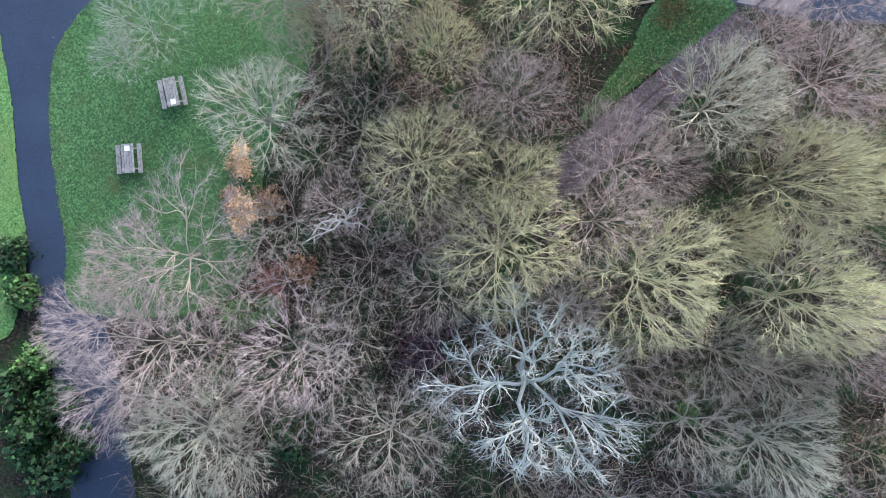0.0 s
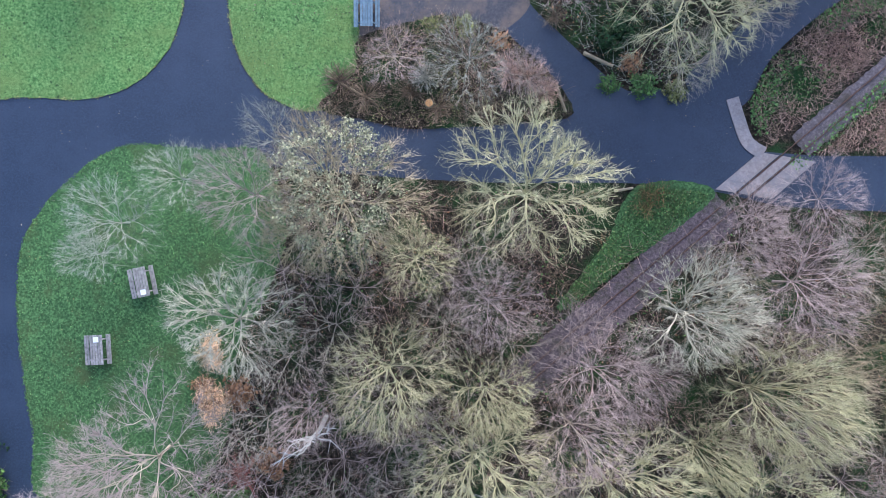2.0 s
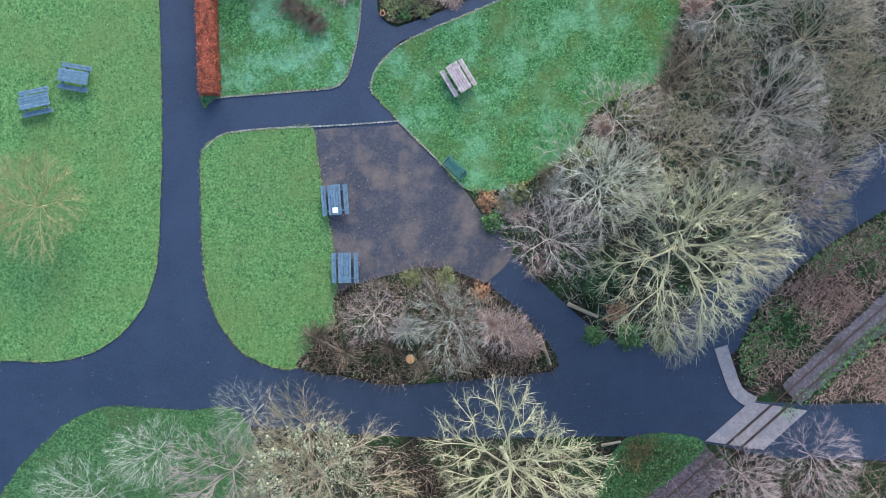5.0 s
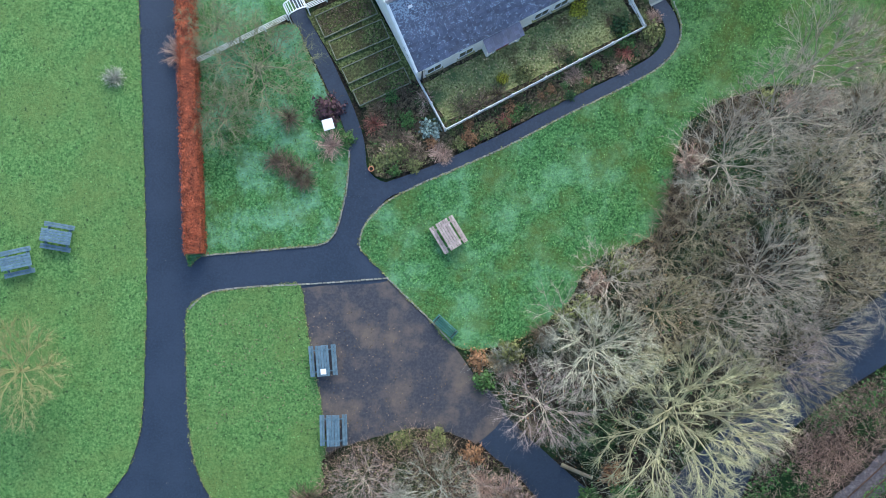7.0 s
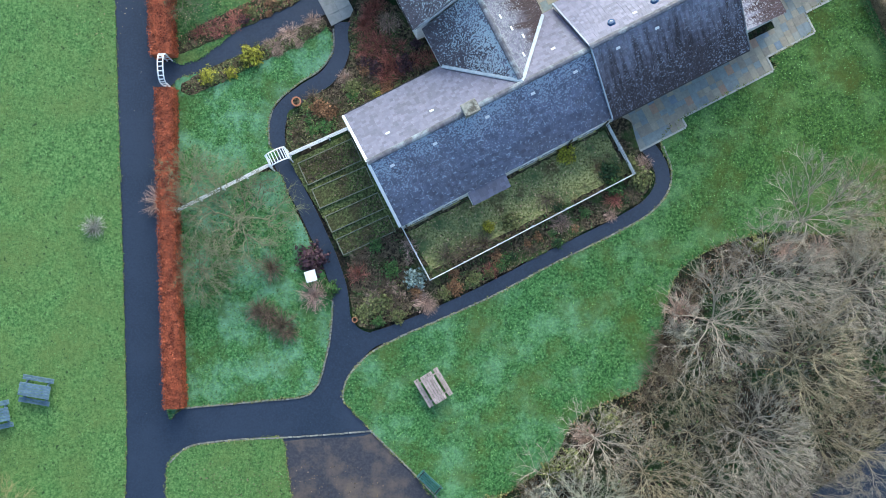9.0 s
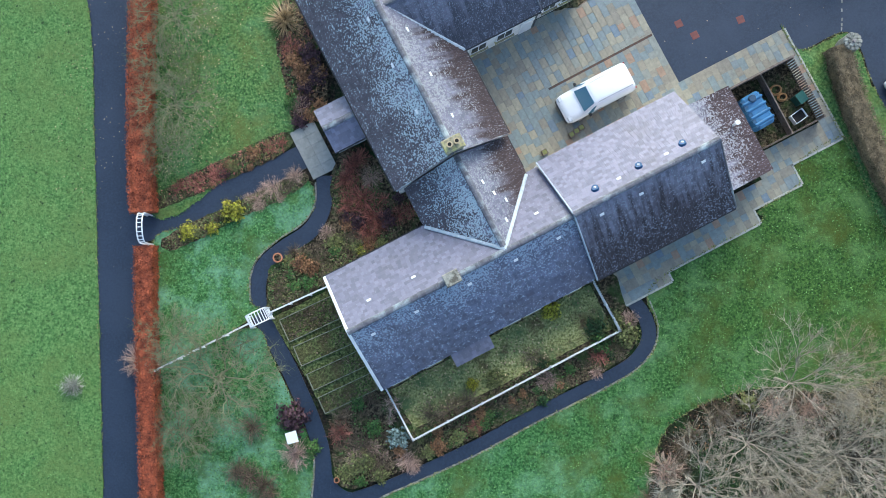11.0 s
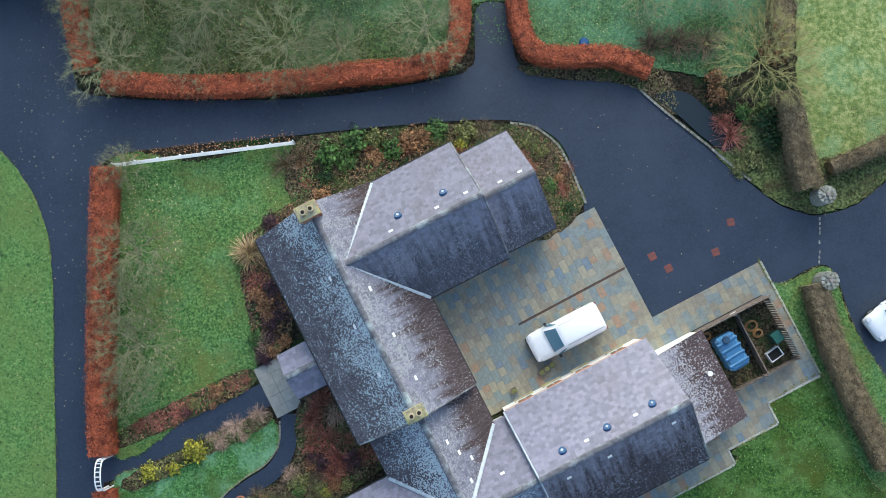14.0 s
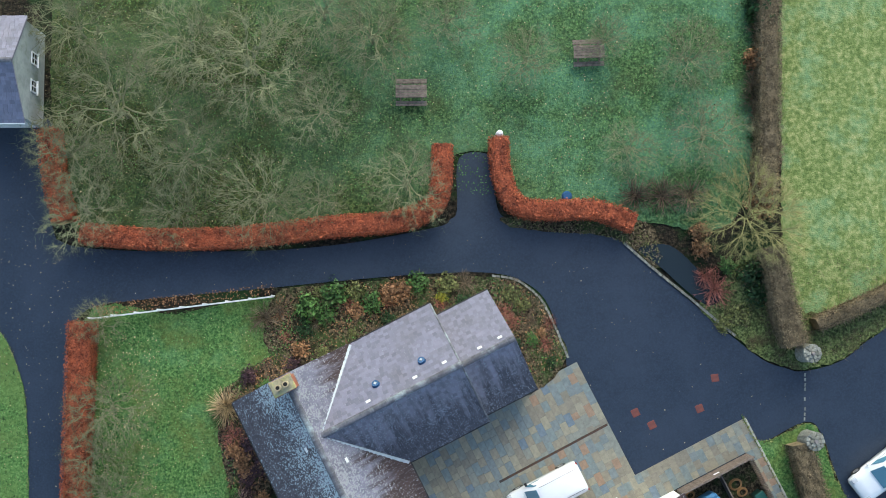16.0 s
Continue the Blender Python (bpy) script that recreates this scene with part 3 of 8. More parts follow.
slope("roof_barn_north", (13.0, 3.34, 2.77), (4.15, 3.34, 2.77), (4.15, -0.25, 5.85), (13.0, -0.25, 5.85), seed=5)
# annex
wall_shell("wall_annex", 12.86, 15.9, -2.95, 2.2, 2.12, [])
for name, b0, b1 in (("gable_annex_north", 1.8, 2.2), ("gable_annex_south", -2.95, -2.55)):
    bm = bmesh.new()
    lo, hi = ([bm.verts.new((x, y, z)) for x, z in ((12.86, 2.12), (15.9, 2.12), (12.86, 3.24))] for y in (b0, b1))
    bm.faces.new(lo), bm.faces.new(hi[::-1])
    for i in range(3):
        bm.faces.new((lo[i], hi[i], hi[(i + 1) % 3], lo[(i + 1) % 3]))
    bmesh.ops.recalc_face_normals(bm, faces=bm.faces)
    part(name, bm, WHITE, house)
slope("roof_annex", (16.05, -3.1, 2.16), (16.05, 2.3, 2.16), (12.9, 2.3, 3.36), (12.9, -3.1, 3.36), seed=6, cover=SLATES_LEAN)
# main range
wall_shell("wall_main_range", -3.35, 3.25, 5.6, 17.75, 3.5, [("s", 0.0, 6.6), ("n", 0.0, 6.6)])
slope("roof_main_west", (-3.57, 17.95, 3.4), (-3.57, 5.5, 3.4), (0, 5.5, 6.8), (0, 17.95, 6.8), seed=8, cover=SLATES_SPOTTED)
slope("roof_main_east", (3.47, 5.5, 3.4), (3.47, 17.95, 3.4), (0, 17.95, 6.8), (0, 5.5, 6.8), seed=9, cover=SLATES_LICHEN)
# north wing and its lower end
wall_shell("wall_north_wing", 0.5, 8.1, 10.9, 17.6, 3.4, [("e", 14.3, 6.2)])
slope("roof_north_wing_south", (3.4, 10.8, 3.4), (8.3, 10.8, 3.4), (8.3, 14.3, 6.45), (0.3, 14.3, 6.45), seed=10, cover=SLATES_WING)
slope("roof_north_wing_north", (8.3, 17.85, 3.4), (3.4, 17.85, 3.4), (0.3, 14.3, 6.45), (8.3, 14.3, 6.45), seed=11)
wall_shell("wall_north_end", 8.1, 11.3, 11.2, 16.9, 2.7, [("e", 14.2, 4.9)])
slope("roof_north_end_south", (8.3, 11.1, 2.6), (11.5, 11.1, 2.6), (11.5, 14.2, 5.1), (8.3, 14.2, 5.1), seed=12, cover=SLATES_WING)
slope("roof_north_end_north", (11.5, 17.1, 2.6), (8.3, 17.1, 2.6), (8.3, 14.2, 5.1), (11.5, 14.2, 5.1), seed=13)
# link between main range and south wing
wall_shell("wall_link", -2.85, 3.2, 2.0, 5.6, 2.7, [])
slope("roof_link_west", (-3.05, 5.5, 2.65), (-3.05, 3.05, 2.65), (0.1, -0.2, 5.48), (0.1, 5.5, 5.48), seed=14, cover=SLATES_SPOTTED)
slope("roof_link_east", (3.38, 3.05, 2.65), (3.38, 5.5, 2.65), (0.1, 5.5, 5.48), (0.1, -0.2, 5.48), seed=15, cover=SLATES_LICHEN)
# west porch
wall_shell("wall_porch", -5.4, -3.3, 9.4, 11.6, 2.2, [("w", 10.5, 2.9)])
slope("roof_porch_south", (-5.6, 9.2, 2.15), (-3.4, 9.2, 2.15), (-3.4, 10.5, 3.05), (-5.6, 10.5, 3.05), seed=16)
slope("roof_porch_north", (-3.4, 11.8, 2.15), (-5.6, 11.8, 2.15), (-5.6, 10.5, 3.05), (-3.4, 10.5, 3.05), seed=17)

TREES_SOUTH = [
    ('pale', -9.6, 7.4, 3.5, 12),
    ('yellow', -0.9, 4.6, 3.3, 16.8),
    ('yellow', 3.8, -0.2, 3.7, 19),
    ('yellow', 4.4, 3.6, 2.4, 16.5),
    ('pale', 15.5, 8.1, 3.4, 16),
    ('yellow', 19.7, 3.5, 3.5, 19.5),
    ('yellow', 19.5, -2.6, 3.8, 20),
    ('yellow', 11.5, -1.8, 3.9, 20),
    ('yellow', 16.2, 0.4, 1.8, 17),
    ('white', 5.4, -7.5, 5.3, 19),
    ('blush', -14.5, -0.6, 5.0, 12),
    ('pink', -17.4, -1.6, 3.0, 10),
    ('pink', -19.6, -4.6, 3.0, 11),
    ('blush', -18.8, -8.4, 2.9, 10.5),
    ('blush', -15.7, -5.7, 4.2, 14),
    ('blush', -7.8, -6.1, 3.6, 13.5),
    ('pale', -13.4, -10.6, 3.9, 12),
    ('grey', -2.4, -10.8, 3.7, 10.5),
    ('pink', -5.6, 2.2, 1.9, 14),
    ('pink', 4.7, 8.5, 2.7, 13.6),
]
TREES_SOUTHEAST = [
    ('pink', 10.6, 4.6, 3.3, 14),
    ('blush', 9.4, 1.4, 3.2, 15.8),
    ('pink', 13.5, 4.8, 2.4, 11),
    ('grey', 16.5, -6.2, 2.6, 13.5),
    ('grey', 19.8, -7.4, 2.8, 13),
    ('pink', 23.4, -5.5, 3.0, 14),
    ('grey', 14.8, -10.2, 3.2, 12),
    ('pale', 19.5, -11.4, 3.4, 13),
    ('pink', 22.5, 9.6, 3.6, 11),
    ('pink', 19.6, 11.9, 2.6, 9),
    ('grey', 18.4, 7.0, 2.4, 10),
    ('brown', 23.2, 4.2, 2.8, 11),
    ('pink', 9.6, 6.6, 2.2, 9),
    ('grey', 0.4, -2.6, 2.6, 11),
    ('pink', 7.6, -3.4, 2.2, 13),
    ('grey', -11.4, -12.4, 2.6, 10),
    ('grey', 2.2, 7.0, 2.2, 10),
]
TREES_ROADSIDE = [
    ('ivy', -3.5, 14.3, 4.5, 14),
    ('brown', -4.6, 16.6, 2.6, 11.4),
    ('pink', -8.8, 14.6, 3.1, 12.3),
    ('birch', -7.6, 17.8, 2.0, 11.2),
    ('yellow', 0.5, 10.9, 2.2, 15),
    ('brown', -6.2, 12.2, 2.4, 11),
    ('yellow', 6.6, 15.0, 4.5, 15),
    ('birch', -13.4, 15.7, 2.1, 8.0),
    ('birch', -17.0, 13.0, 2.7, 8.8),
    ('birch', -18.4, 11.0, 1.7, 7.5),
    ('yellow', 16.4, 26.6, 5.3, 12.9),
    ('grey', 16.2, 22.4, 2.0, 8.4),
    ('blush', 9.3, 27.5, 2.7, 9.6),
    ('pale', 12.1, 30.3, 3.0, 11.5),
    ('birch', 3.4, 22.6, 2.6, 7),
    ('blush', -0.9, 23.1, 1.9, 2.8),
    ('blush', 6.8, 22.0, 1.7, 4.5),
    ('pink', 24.6, 14.6, 2.6, 6),
    ('pink', 20.5, 13.6, 2.0, 6.5),
]
TREES_NORTHEAST = [
    ('brown', 16.0, 32.7, 2.7, 10),
    ('grey', 19.0, 32.0, 2.6, 11.6),
    ('grey', 21.4, 34.6, 3.1, 12),
    ('grey', 13.4, 34.4, 2.4, 8.0),
    ('brown', 18.6, 37.4, 2.6, 8.0),
    ('grey', 19.9, 41.0, 3.6, 10.4),
    ('grey', 22.6, 43.2, 3.3, 12),
    ('brown', 24.2, 39.0, 3.4, 11.4),
    ('grey', 25.2, 46.6, 3.2, 10),
    ('blush', 22.6, 30.4, 2.4, 9.5),
    ('brown', 25.6, 34.6, 2.8, 9.5),
    ('grey', 27.6, 42.6, 3.2, 10),
    ('brown', 20.2, 28.6, 2.2, 8.5),
    ('grey', 25.0, 31.4, 2.4, 9.0),
    ('grey', 20.4, 26.0, 2.2, 9.0),
    ('brown', 23.4, 29.0, 2.5, 9.5),
    ('grey', 28.2, 33.6, 2.6, 9.0),
    ('blush', 30.6, 37.0, 3.0, 10),
    ('brown', 28.4, 46.8, 2.8, 9.0),
    ('olive', -20.4, 29.8, 3.0, 4.5),
]
TREES_ORCHARD = [
    ('apple', -6.9, 47.3, 3.5, 3.2),
    ('apple', -8.8, 44.3, 2.2, 2.6),
    ('apple', -9.3, 68.0, 2.5, 3.4),
    ('apple', -9.2, 62.7, 2.5, 3.4),
    ('apple', -10.3, 72.9, 1.5, 2.4),
    ('apple', -9.0, 84.9, 4.3, 4.2),
    ('apple', -1.6, 87.4, 3.7, 4),
    ('apple', -1.3, 79.8, 2.8, 3.4),
    ('apple', 5.2, 89.2, 2.8, 4),
    ('apple', 7.2, 80.6, 2.5, 3.4),
    ('apple', 14.0, 88.0, 1.9, 3.2),
    ('apple', 23.6, 88.1, 2.2, 3.4),
    ('apple', 24.4, 83.4, 2.4, 3.4),
    ('apple', 20.0, 82.6, 1.7, 3),
    ('apple', -11.2, 79.3, 2.6, 3.2),
    ('apple', -6.1, 78.9, 2.1, 2.6),
    ('apple', 2.1, 79.8, 1.9, 2.6),
    ('apple', 18.8, 89.1, 1.4, 3),
    ('apple', -12.0, 82.4, 2.6, 3.4),
    ('apple', -5.2, 82.2, 2.7, 3.4),
    ('apple', -5.4, 88.8, 3.0, 3.8),
    ('apple', -11.6, 89.6, 2.8, 3.8),
    ('apple', 2.2, 85.0, 2.3, 3.2),
    ('apple', 2.4, 90.6, 2.6, 3.6),
    ('apple', 9.6, 90.4, 2.0, 3.2),
    ('apple', -10.2, 65.3, 1.9, 3.0),
    ('apple', -9.9, 60.4, 1.7, 2.8),
    ('apple', -9.4, 49.6, 2.0, 2.8),
]
TREES_HEDGEROW = [("olive", 26.5, 78.7, 3.1, 5.0)]


# ---------------------------------------------------------------- bare trees
def leaf_mat(name, dark, light, vary=0.15):
    m = material(name, [(0.3, dark), (0.65, light)], scale=2.2, detail=4, rough=0.6, bump=0, vary=vary, spec=0.3)
    nt = m.node_tree
    nd, ln = nt.nodes, nt.links
    p = nd["Principled BSDF"]
    old = p.inputs["Base Color"].links[0].from_socket
    geo = nd.new("ShaderNodeNewGeometry")
    r = nd.new("ShaderNodeMapRange")
    r.inputs["To Min"].default_value, r.inputs["To Max"].default_value = 0.4, 1.75
    ln.new(geo.outputs["Random Per Island"], r.inputs["Value"])
    hsv = nd.new("ShaderNodeHueSaturation")
    ln.new(r.outputs["Result"], hsv.inputs["Value"])
    ln.new(old, hsv.inputs["Color"])
    ln.new(hsv.outputs["Color"], p.inputs["Base Color"])
    return m


def leaves_at(centres, normals, size, rng):
    """Small pointed leaves (four corners each) as vertices and faces."""
    n = len(centres)
    r = rng.normal(size=(n, 3))
    t = np.cross(normals, r)
    t /= np.linalg.norm(t, axis=1, keepdims=True) + 1e-9
    b = np.cross(normals, t)
    s = size * rng.uniform(0.6, 1.3, (n, 1))
    v = np.empty((n, 4, 3))
    v[:, 0], v[:, 1], v[:, 2], v[:, 3] = centres - t * s, centres + b * s * 0.55, centres + t * s, centres - b * s * 0.55
    return v.reshape(-1, 3).tolist(), [(4 * i, 4 * i + 1, 4 * i + 2, 4 * i + 3) for i in range(n)]


IVY = leaf_mat("ivy_leaves", (0.12, 0.125, 0.065), (0.3, 0.3, 0.18))


def twig_mat(name, dark, light, lichen):
    return material(name, [(0.3, dark), (0.6, light)], scale=1.1, detail=5, rough=0.85, bump=0, stain=lichen, stain_scale=0.5, stain_at=(0.45, 0.6), vary=0.18, spec=0.2)


BARK = {
    "olive": twig_mat("olive_twigs", (0.17, 0.16, 0.06), (0.38, 0.35, 0.16), (0.3, 0.3, 0.12)),
    "yellow": twig_mat("lichened_twigs", (0.3, 0.28, 0.155), (0.56, 0.52, 0.325), (0.4, 0.41, 0.22)),
    "pale": twig_mat("pale_twigs", (0.29, 0.28, 0.21), (0.52, 0.49, 0.39), (0.4, 0.42, 0.28)),
    "white": twig_mat("whitish_branches", (0.36, 0.38, 0.34), (0.62, 0.63, 0.57), (0.44, 0.5, 0.4)),
    "pink": twig_mat("pinkish_twigs", (0.31, 0.24, 0.22), (0.5, 0.405, 0.38), (0.42, 0.36, 0.3)),
    "blush": twig_mat("buff_branches", (0.33, 0.28, 0.21), (0.56, 0.49, 0.38), (0.45, 0.41, 0.28)),
    "grey": twig_mat("grey_twigs", (0.25, 0.215, 0.17), (0.5, 0.435, 0.355), (0.39, 0.365, 0.26)),
    "birch": twig_mat("greenish_grey_twigs", (0.24, 0.25, 0.2), (0.42, 0.42, 0.36), (0.33, 0.36, 0.27)),
    "apple": twig_mat("apple_branches", (0.09, 0.092, 0.05), (0.27, 0.272, 0.16), (0.18, 0.21, 0.1)),
    "brown": twig_mat("brown_twigs", (0.2, 0.165, 0.105), (0.43, 0.36, 0.245), (0.33, 0.31, 0.17)),
}
BARK["ivy"] = BARK["brown"]


class Spikes:
    """Gathers tapered three-sided twigs and limbs into one mesh."""

    def __init__(self):
        self.v, self.f = [], []

    def limb(self, pts, radii, sides=3):
        n0 = len(self.v)
        for i, (p, r) in enumerate(zip(pts, radii)):
            d = (pts[min(i + 1, len(pts) - 1)] - pts[max(i - 1, 0)]).normalized()
            s = d.cross(Vector((0.3, 0.2, 1)) if abs(d.z) < 0.95 else Vector((1, 0, 0))).normalized()
            u = s.cross(d)
            for k in range(sides):
                a = 2 * math.pi * k / sides
                self.v.append(p + (s * math.cos(a) + u * math.sin(a)) * r)
        for i in range(len(pts) - 1):
            for k in range(sides):
                a, b = n0 + i * sides + k, n0 + i * sides + (k + 1) % sides
                self.f.append((a, b, b + sides, a + sides))
        return self

    def spike(self, p, q, r):
        n0 = len(self.v)
        d = q - p
        s = Vector((-d.y, d.x, 0.1 * d.length + 1e-4)).normalized() * r
        u = d.cross(s).normalized() * r
        self.v += [p + s, p - s * 0.5 + u * 0.87, p - s * 0.5 - u * 0.87, q]
        self.f += [(n0, n0 + 1, n0 + 3), (n0 + 1, n0 + 2, n0 + 3), (n0 + 2, n0, n0 + 3)]


def rand_dir(rng):
    z = rng.uniform(-1, 1)
    a = rng.uniform(0, 2 * math.pi)
    r = math.sqrt(1 - z * z)
    return Vector((r * math.cos(a), r * math.sin(a), z))


def clusters(pts, k, rng):
    """Parts a cloud of twig tips into about k bunches of neighbours."""
    if len(pts) <= k:
        return [pts[i:i + 1] for i in range(len(pts))]
    flat = pts * [1, 1, 0.6]
    mids = flat[rng.choice(len(pts), k, replace=False)]
    for _ in range(6):
        near = ((flat[:, None] - mids[None]) ** 2).sum(2).argmin(1)
        mids = np.array([flat[near == i].mean(0) if (near == i).any() else mids[i] for i in range(k)])
    return [pts[near == i] for i in range(k) if (near == i).any()]


def grow(seed, split, side=4, thick=1.0, base=0.34, wander=0.5, depth=0.08, reach=0.36, twig=0.065):
    """A bare tree of height 1 and crown radius about 0.43. The tips are strewn over a lobed dome; limbs reach for bunches of tips
    and fork again and again, until each tip has a twig with side shoots."""
    rng, nr = random.Random(seed), np.random.default_rng(seed)
    wood, crown = Spikes(), Spikes()
    n = int(np.prod(split))
    az, rad = np.arange(n) * 2.39996 + nr.normal(0, 0.09, n), np.sqrt(np.clip((np.arange(n) + 0.5) / n + nr.normal(0, 0.03, n), 0, 1))
    wide = 0.455 * (1 + sum(f * np.sin(w * az + nr.uniform(0, 6.28)) for w, f in ((2, 0.1), (3, 0.09), (5, 0.08), (9, 0.06))))
    z = base + (0.98 - base) * np.sqrt(1 - 0.92 * rad ** 2) - np.abs(nr.normal(0, depth, n)) - 0.25 * nr.uniform(0, 1, n) ** 5
    tips = np.stack([rad * wide * np.cos(az), rad * wide * np.sin(az), np.maximum(z, 0.12)], 1)

    def girth(count):
        return 0.0014 * thick * count ** 0.33

    def shoot(p, d, length):
        s = d.cross(rand_dir(rng)).normalized()
        a = math.radians(rng.uniform(20, 62))
        crown.spike(p, p + (d * math.cos(a) + s * math.sin(a)) * length, 0.0011 * thick)

    def fork(node, way, cloud, level):
        last = level == len(split) - 1
        for bunch in clusters(cloud, len(cloud) if last else split[level], nr):
            mid = Vector(bunch.mean(0))
            end = mid if last else node.lerp(mid, (reach, 0.5, 0.56)[min(level, 2)] * rng.uniform(0.8, 1.25)) + rand_dir(rng) * 0.02 * wander
            length = (end - node).length
            knee = node + way * length * rng.uniform(0.3, 0.55) + rand_dir(rng) * length * 0.16 * wander
            steps = 4 if level < 2 and not last else 2
            line = [node * (1 - t) ** 2 + knee * 2 * t * (1 - t) + end * t * t for t in (i / steps for i in range(steps + 1))]
            line[1:-1] = [p + rand_dir(rng) * length * 0.05 * wander for p in line[1:-1]]
            out = (line[-1] - line[-2]).normalized()
            r0, r1 = girth(len(bunch)), girth(len(bunch)) * (0.7 if last else 0.72)
            if last:
                crown.limb(line[:2], [r0, r1], 3)
                crown.spike(line[1], line[2], r1)
                for i in range(side):
                    t = (i + rng.random()) / side
                    j = 0 if t < 0.5 else 1
                    shoot(line[j].lerp(line[j + 1], t * 2 - j), (line[j + 1] - line[j]).normalized(), twig * rng.uniform(0.4, 1.1))
            else:
                (wood if level < 2 else crown).limb(line, [r0 + (r1 - r0) * i / steps for i in range(steps + 1)], 4 if level < 2 else 3)
                for _ in range(2):
                    j = rng.randrange(1, steps)
                    shoot(line[j], (line[j + 1] - line[j]).normalized(), twig * rng.uniform(0.5, 1.3))
                fork(end, out, bunch, level + 1)

    lean = Vector((rng.uniform(-0.03, 0.03), rng.uniform(-0.03, 0.03), 0))
    foot = base * 0.62
    wood.limb([Vector((0, 0, 0)), lean * 0.4 + Vector((0, 0, foot * 0.5)), lean + Vector((0, 0, foot))], [girth(n) * 1.15, girth(n) * 0.9, girth(n) * 0.55], 6)
    fork(lean + Vector((0, 0, foot)), Vector((0, 0, 1)), tips, 0)
    return wood, crown


TREE_STYLE = {
    "yellow": dict(split=(8, 5, 5, 4), side=5, thick=1.1, wander=0.55),
    "pale": dict(split=(8, 5, 5, 4), side=4, thick=1.1, wander=0.65),
    "white": dict(split=(5, 4, 5, 5), side=4, thick=1.6, wander=0.9, reach=0.5),
    "pink": dict(split=(8, 5, 4, 4), side=5, thick=0.72, wander=0.5, depth=0.1, twig=0.075),
    "blush": dict(split=(7, 5, 4, 4), side=5, thick=0.75, wander=0.6, depth=0.1, twig=0.075),
    "grey": dict(split=(8, 5, 4, 4), side=4, thick=0.9, wander=0.55, depth=0.09),
    "olive": dict(split=(9, 5, 5, 5), side=5, thick=0.85, wander=0.6, depth=0.1),
    "brown": dict(split=(8, 5, 4, 4), side=4, thick=0.85, wander=0.7, depth=0.12),
    "ivy": dict(split=(9, 5, 5, 5), side=5, thick=0.75, wander=0.6, depth=0.1),
    "birch": dict(split=(8, 5, 4, 4), side=4, thick=0.6, wander=0.6, depth=0.12, twig=0.08),
    "apple": dict(split=(8, 4, 4, 4), side=3, thick=1.2, wander=2.0, base=0.3, depth=0.16, twig=0.09),
}
TREE_MESH = {}


def tree_mesh(kind, variant):
    key = (kind, variant)
    if key not in TREE_MESH:
        style = dict(TREE_STYLE[kind])
        if variant == 3:
            style["split"], style["side"] = (6, 4, 4, 3), 3
        made = []
        for name, sp in zip(("trunk", "crown"), grow(100 * variant + sum(map(ord, kind)), **style)):
            me = bpy.data.meshes.new(name)
            me.from_pydata([tuple(v) for v in sp.v], [], sp.f)
            me.materials.append(BARK["pink" if kind == "blush" and name == "crown" else kind])
            made.append(me)
        TREE_MESH[key] = made
    return TREE_MESH[key]


TREE_WORDS = {"olive": "dense bare tree with olive-yellow twigs", "yellow": "bare winter tree with yellow-green lichened branches", "pale": "bare winter tree with pale buff branches",
              "white": "bare winter tree with whitish bark and crooked limbs", "pink": "bare birch-like tree with fine pinkish-purple twigs", "blush": "bare tree with buff limbs and pinkish twigs",
              "grey": "bare grey-twigged winter tree", "birch": "slender bare tree with faint greenish-grey twigs", "brown": "dense bare tree with olive-brown twigs", "ivy": "dense twiggy tree overgrown with pale olive ivy", "apple": "small bare apple tree with twisted lichened branches"}
TREE_ROT = random.Random(5)


def ivy_mesh():
    """Tufts of small leaves and seed heads strewn through the upper crown."""
    rng = np.random.default_rng(77)
    at = rng.uniform(-0.36, 0.36, (300, 2))
    at = at[np.hypot(at[:, 0] + 0.03, at[:, 1]) < 0.34]
    high = 0.36 + 0.6 * np.sqrt(np.maximum(1 - 4.6 * (at ** 2).sum(1), 0.02)) - np.abs(rng.normal(0, 0.05, len(at)))
    tuft = np.column_stack([at, high])
    c = np.repeat(tuft, 26, 0) + rng.normal(size=(len(tuft) * 26, 3)) * [0.013, 0.013, 0.016]
    v, f = leaves_at(c, rng.normal(size=c.shape) * 0.7 + [0, 0, 1], 0.005, rng)
    me = bpy.data.meshes.new("ivy")
    me.from_pydata(v, [], f)
    me.materials.append(IVY)
    return me


def tree(kind, x, y, radius, height, variant=None, where="in the wood"):
    """radius: of the crown; the trunk stands at x, y."""
    v = TREE_ROT.randrange(3) if variant is None else variant
    t = empty("tree", pose(x, y, 0, 0, 0, TREE_ROT.uniform(0, 360)) @ Matrix.Diagonal((radius / 0.43, radius / 0.43, height, 1)))
    for name, me in zip(("trunk", "crown"), tree_mesh(kind, v)):
        ob = new(name, me)
        ob.parent = t
    if kind == "ivy":
        ob = new("ivy", ivy_mesh())
        ob.parent = t
    return tagged(t, TREE_WORDS[kind] + " " + where, "tree", group="bare trees")


# kind, x, y, crown radius, height
for row in TREES_SOUTH + TREES_SOUTHEAST + TREES_ROADSIDE + TREES_NORTHEAST:
    tree(*row)
for row in TREES_ORCHARD:
    tree(*row, where="on orchard grass")
for row in TREES_HEDGEROW:
    tree(*row, where="in the field hedge")


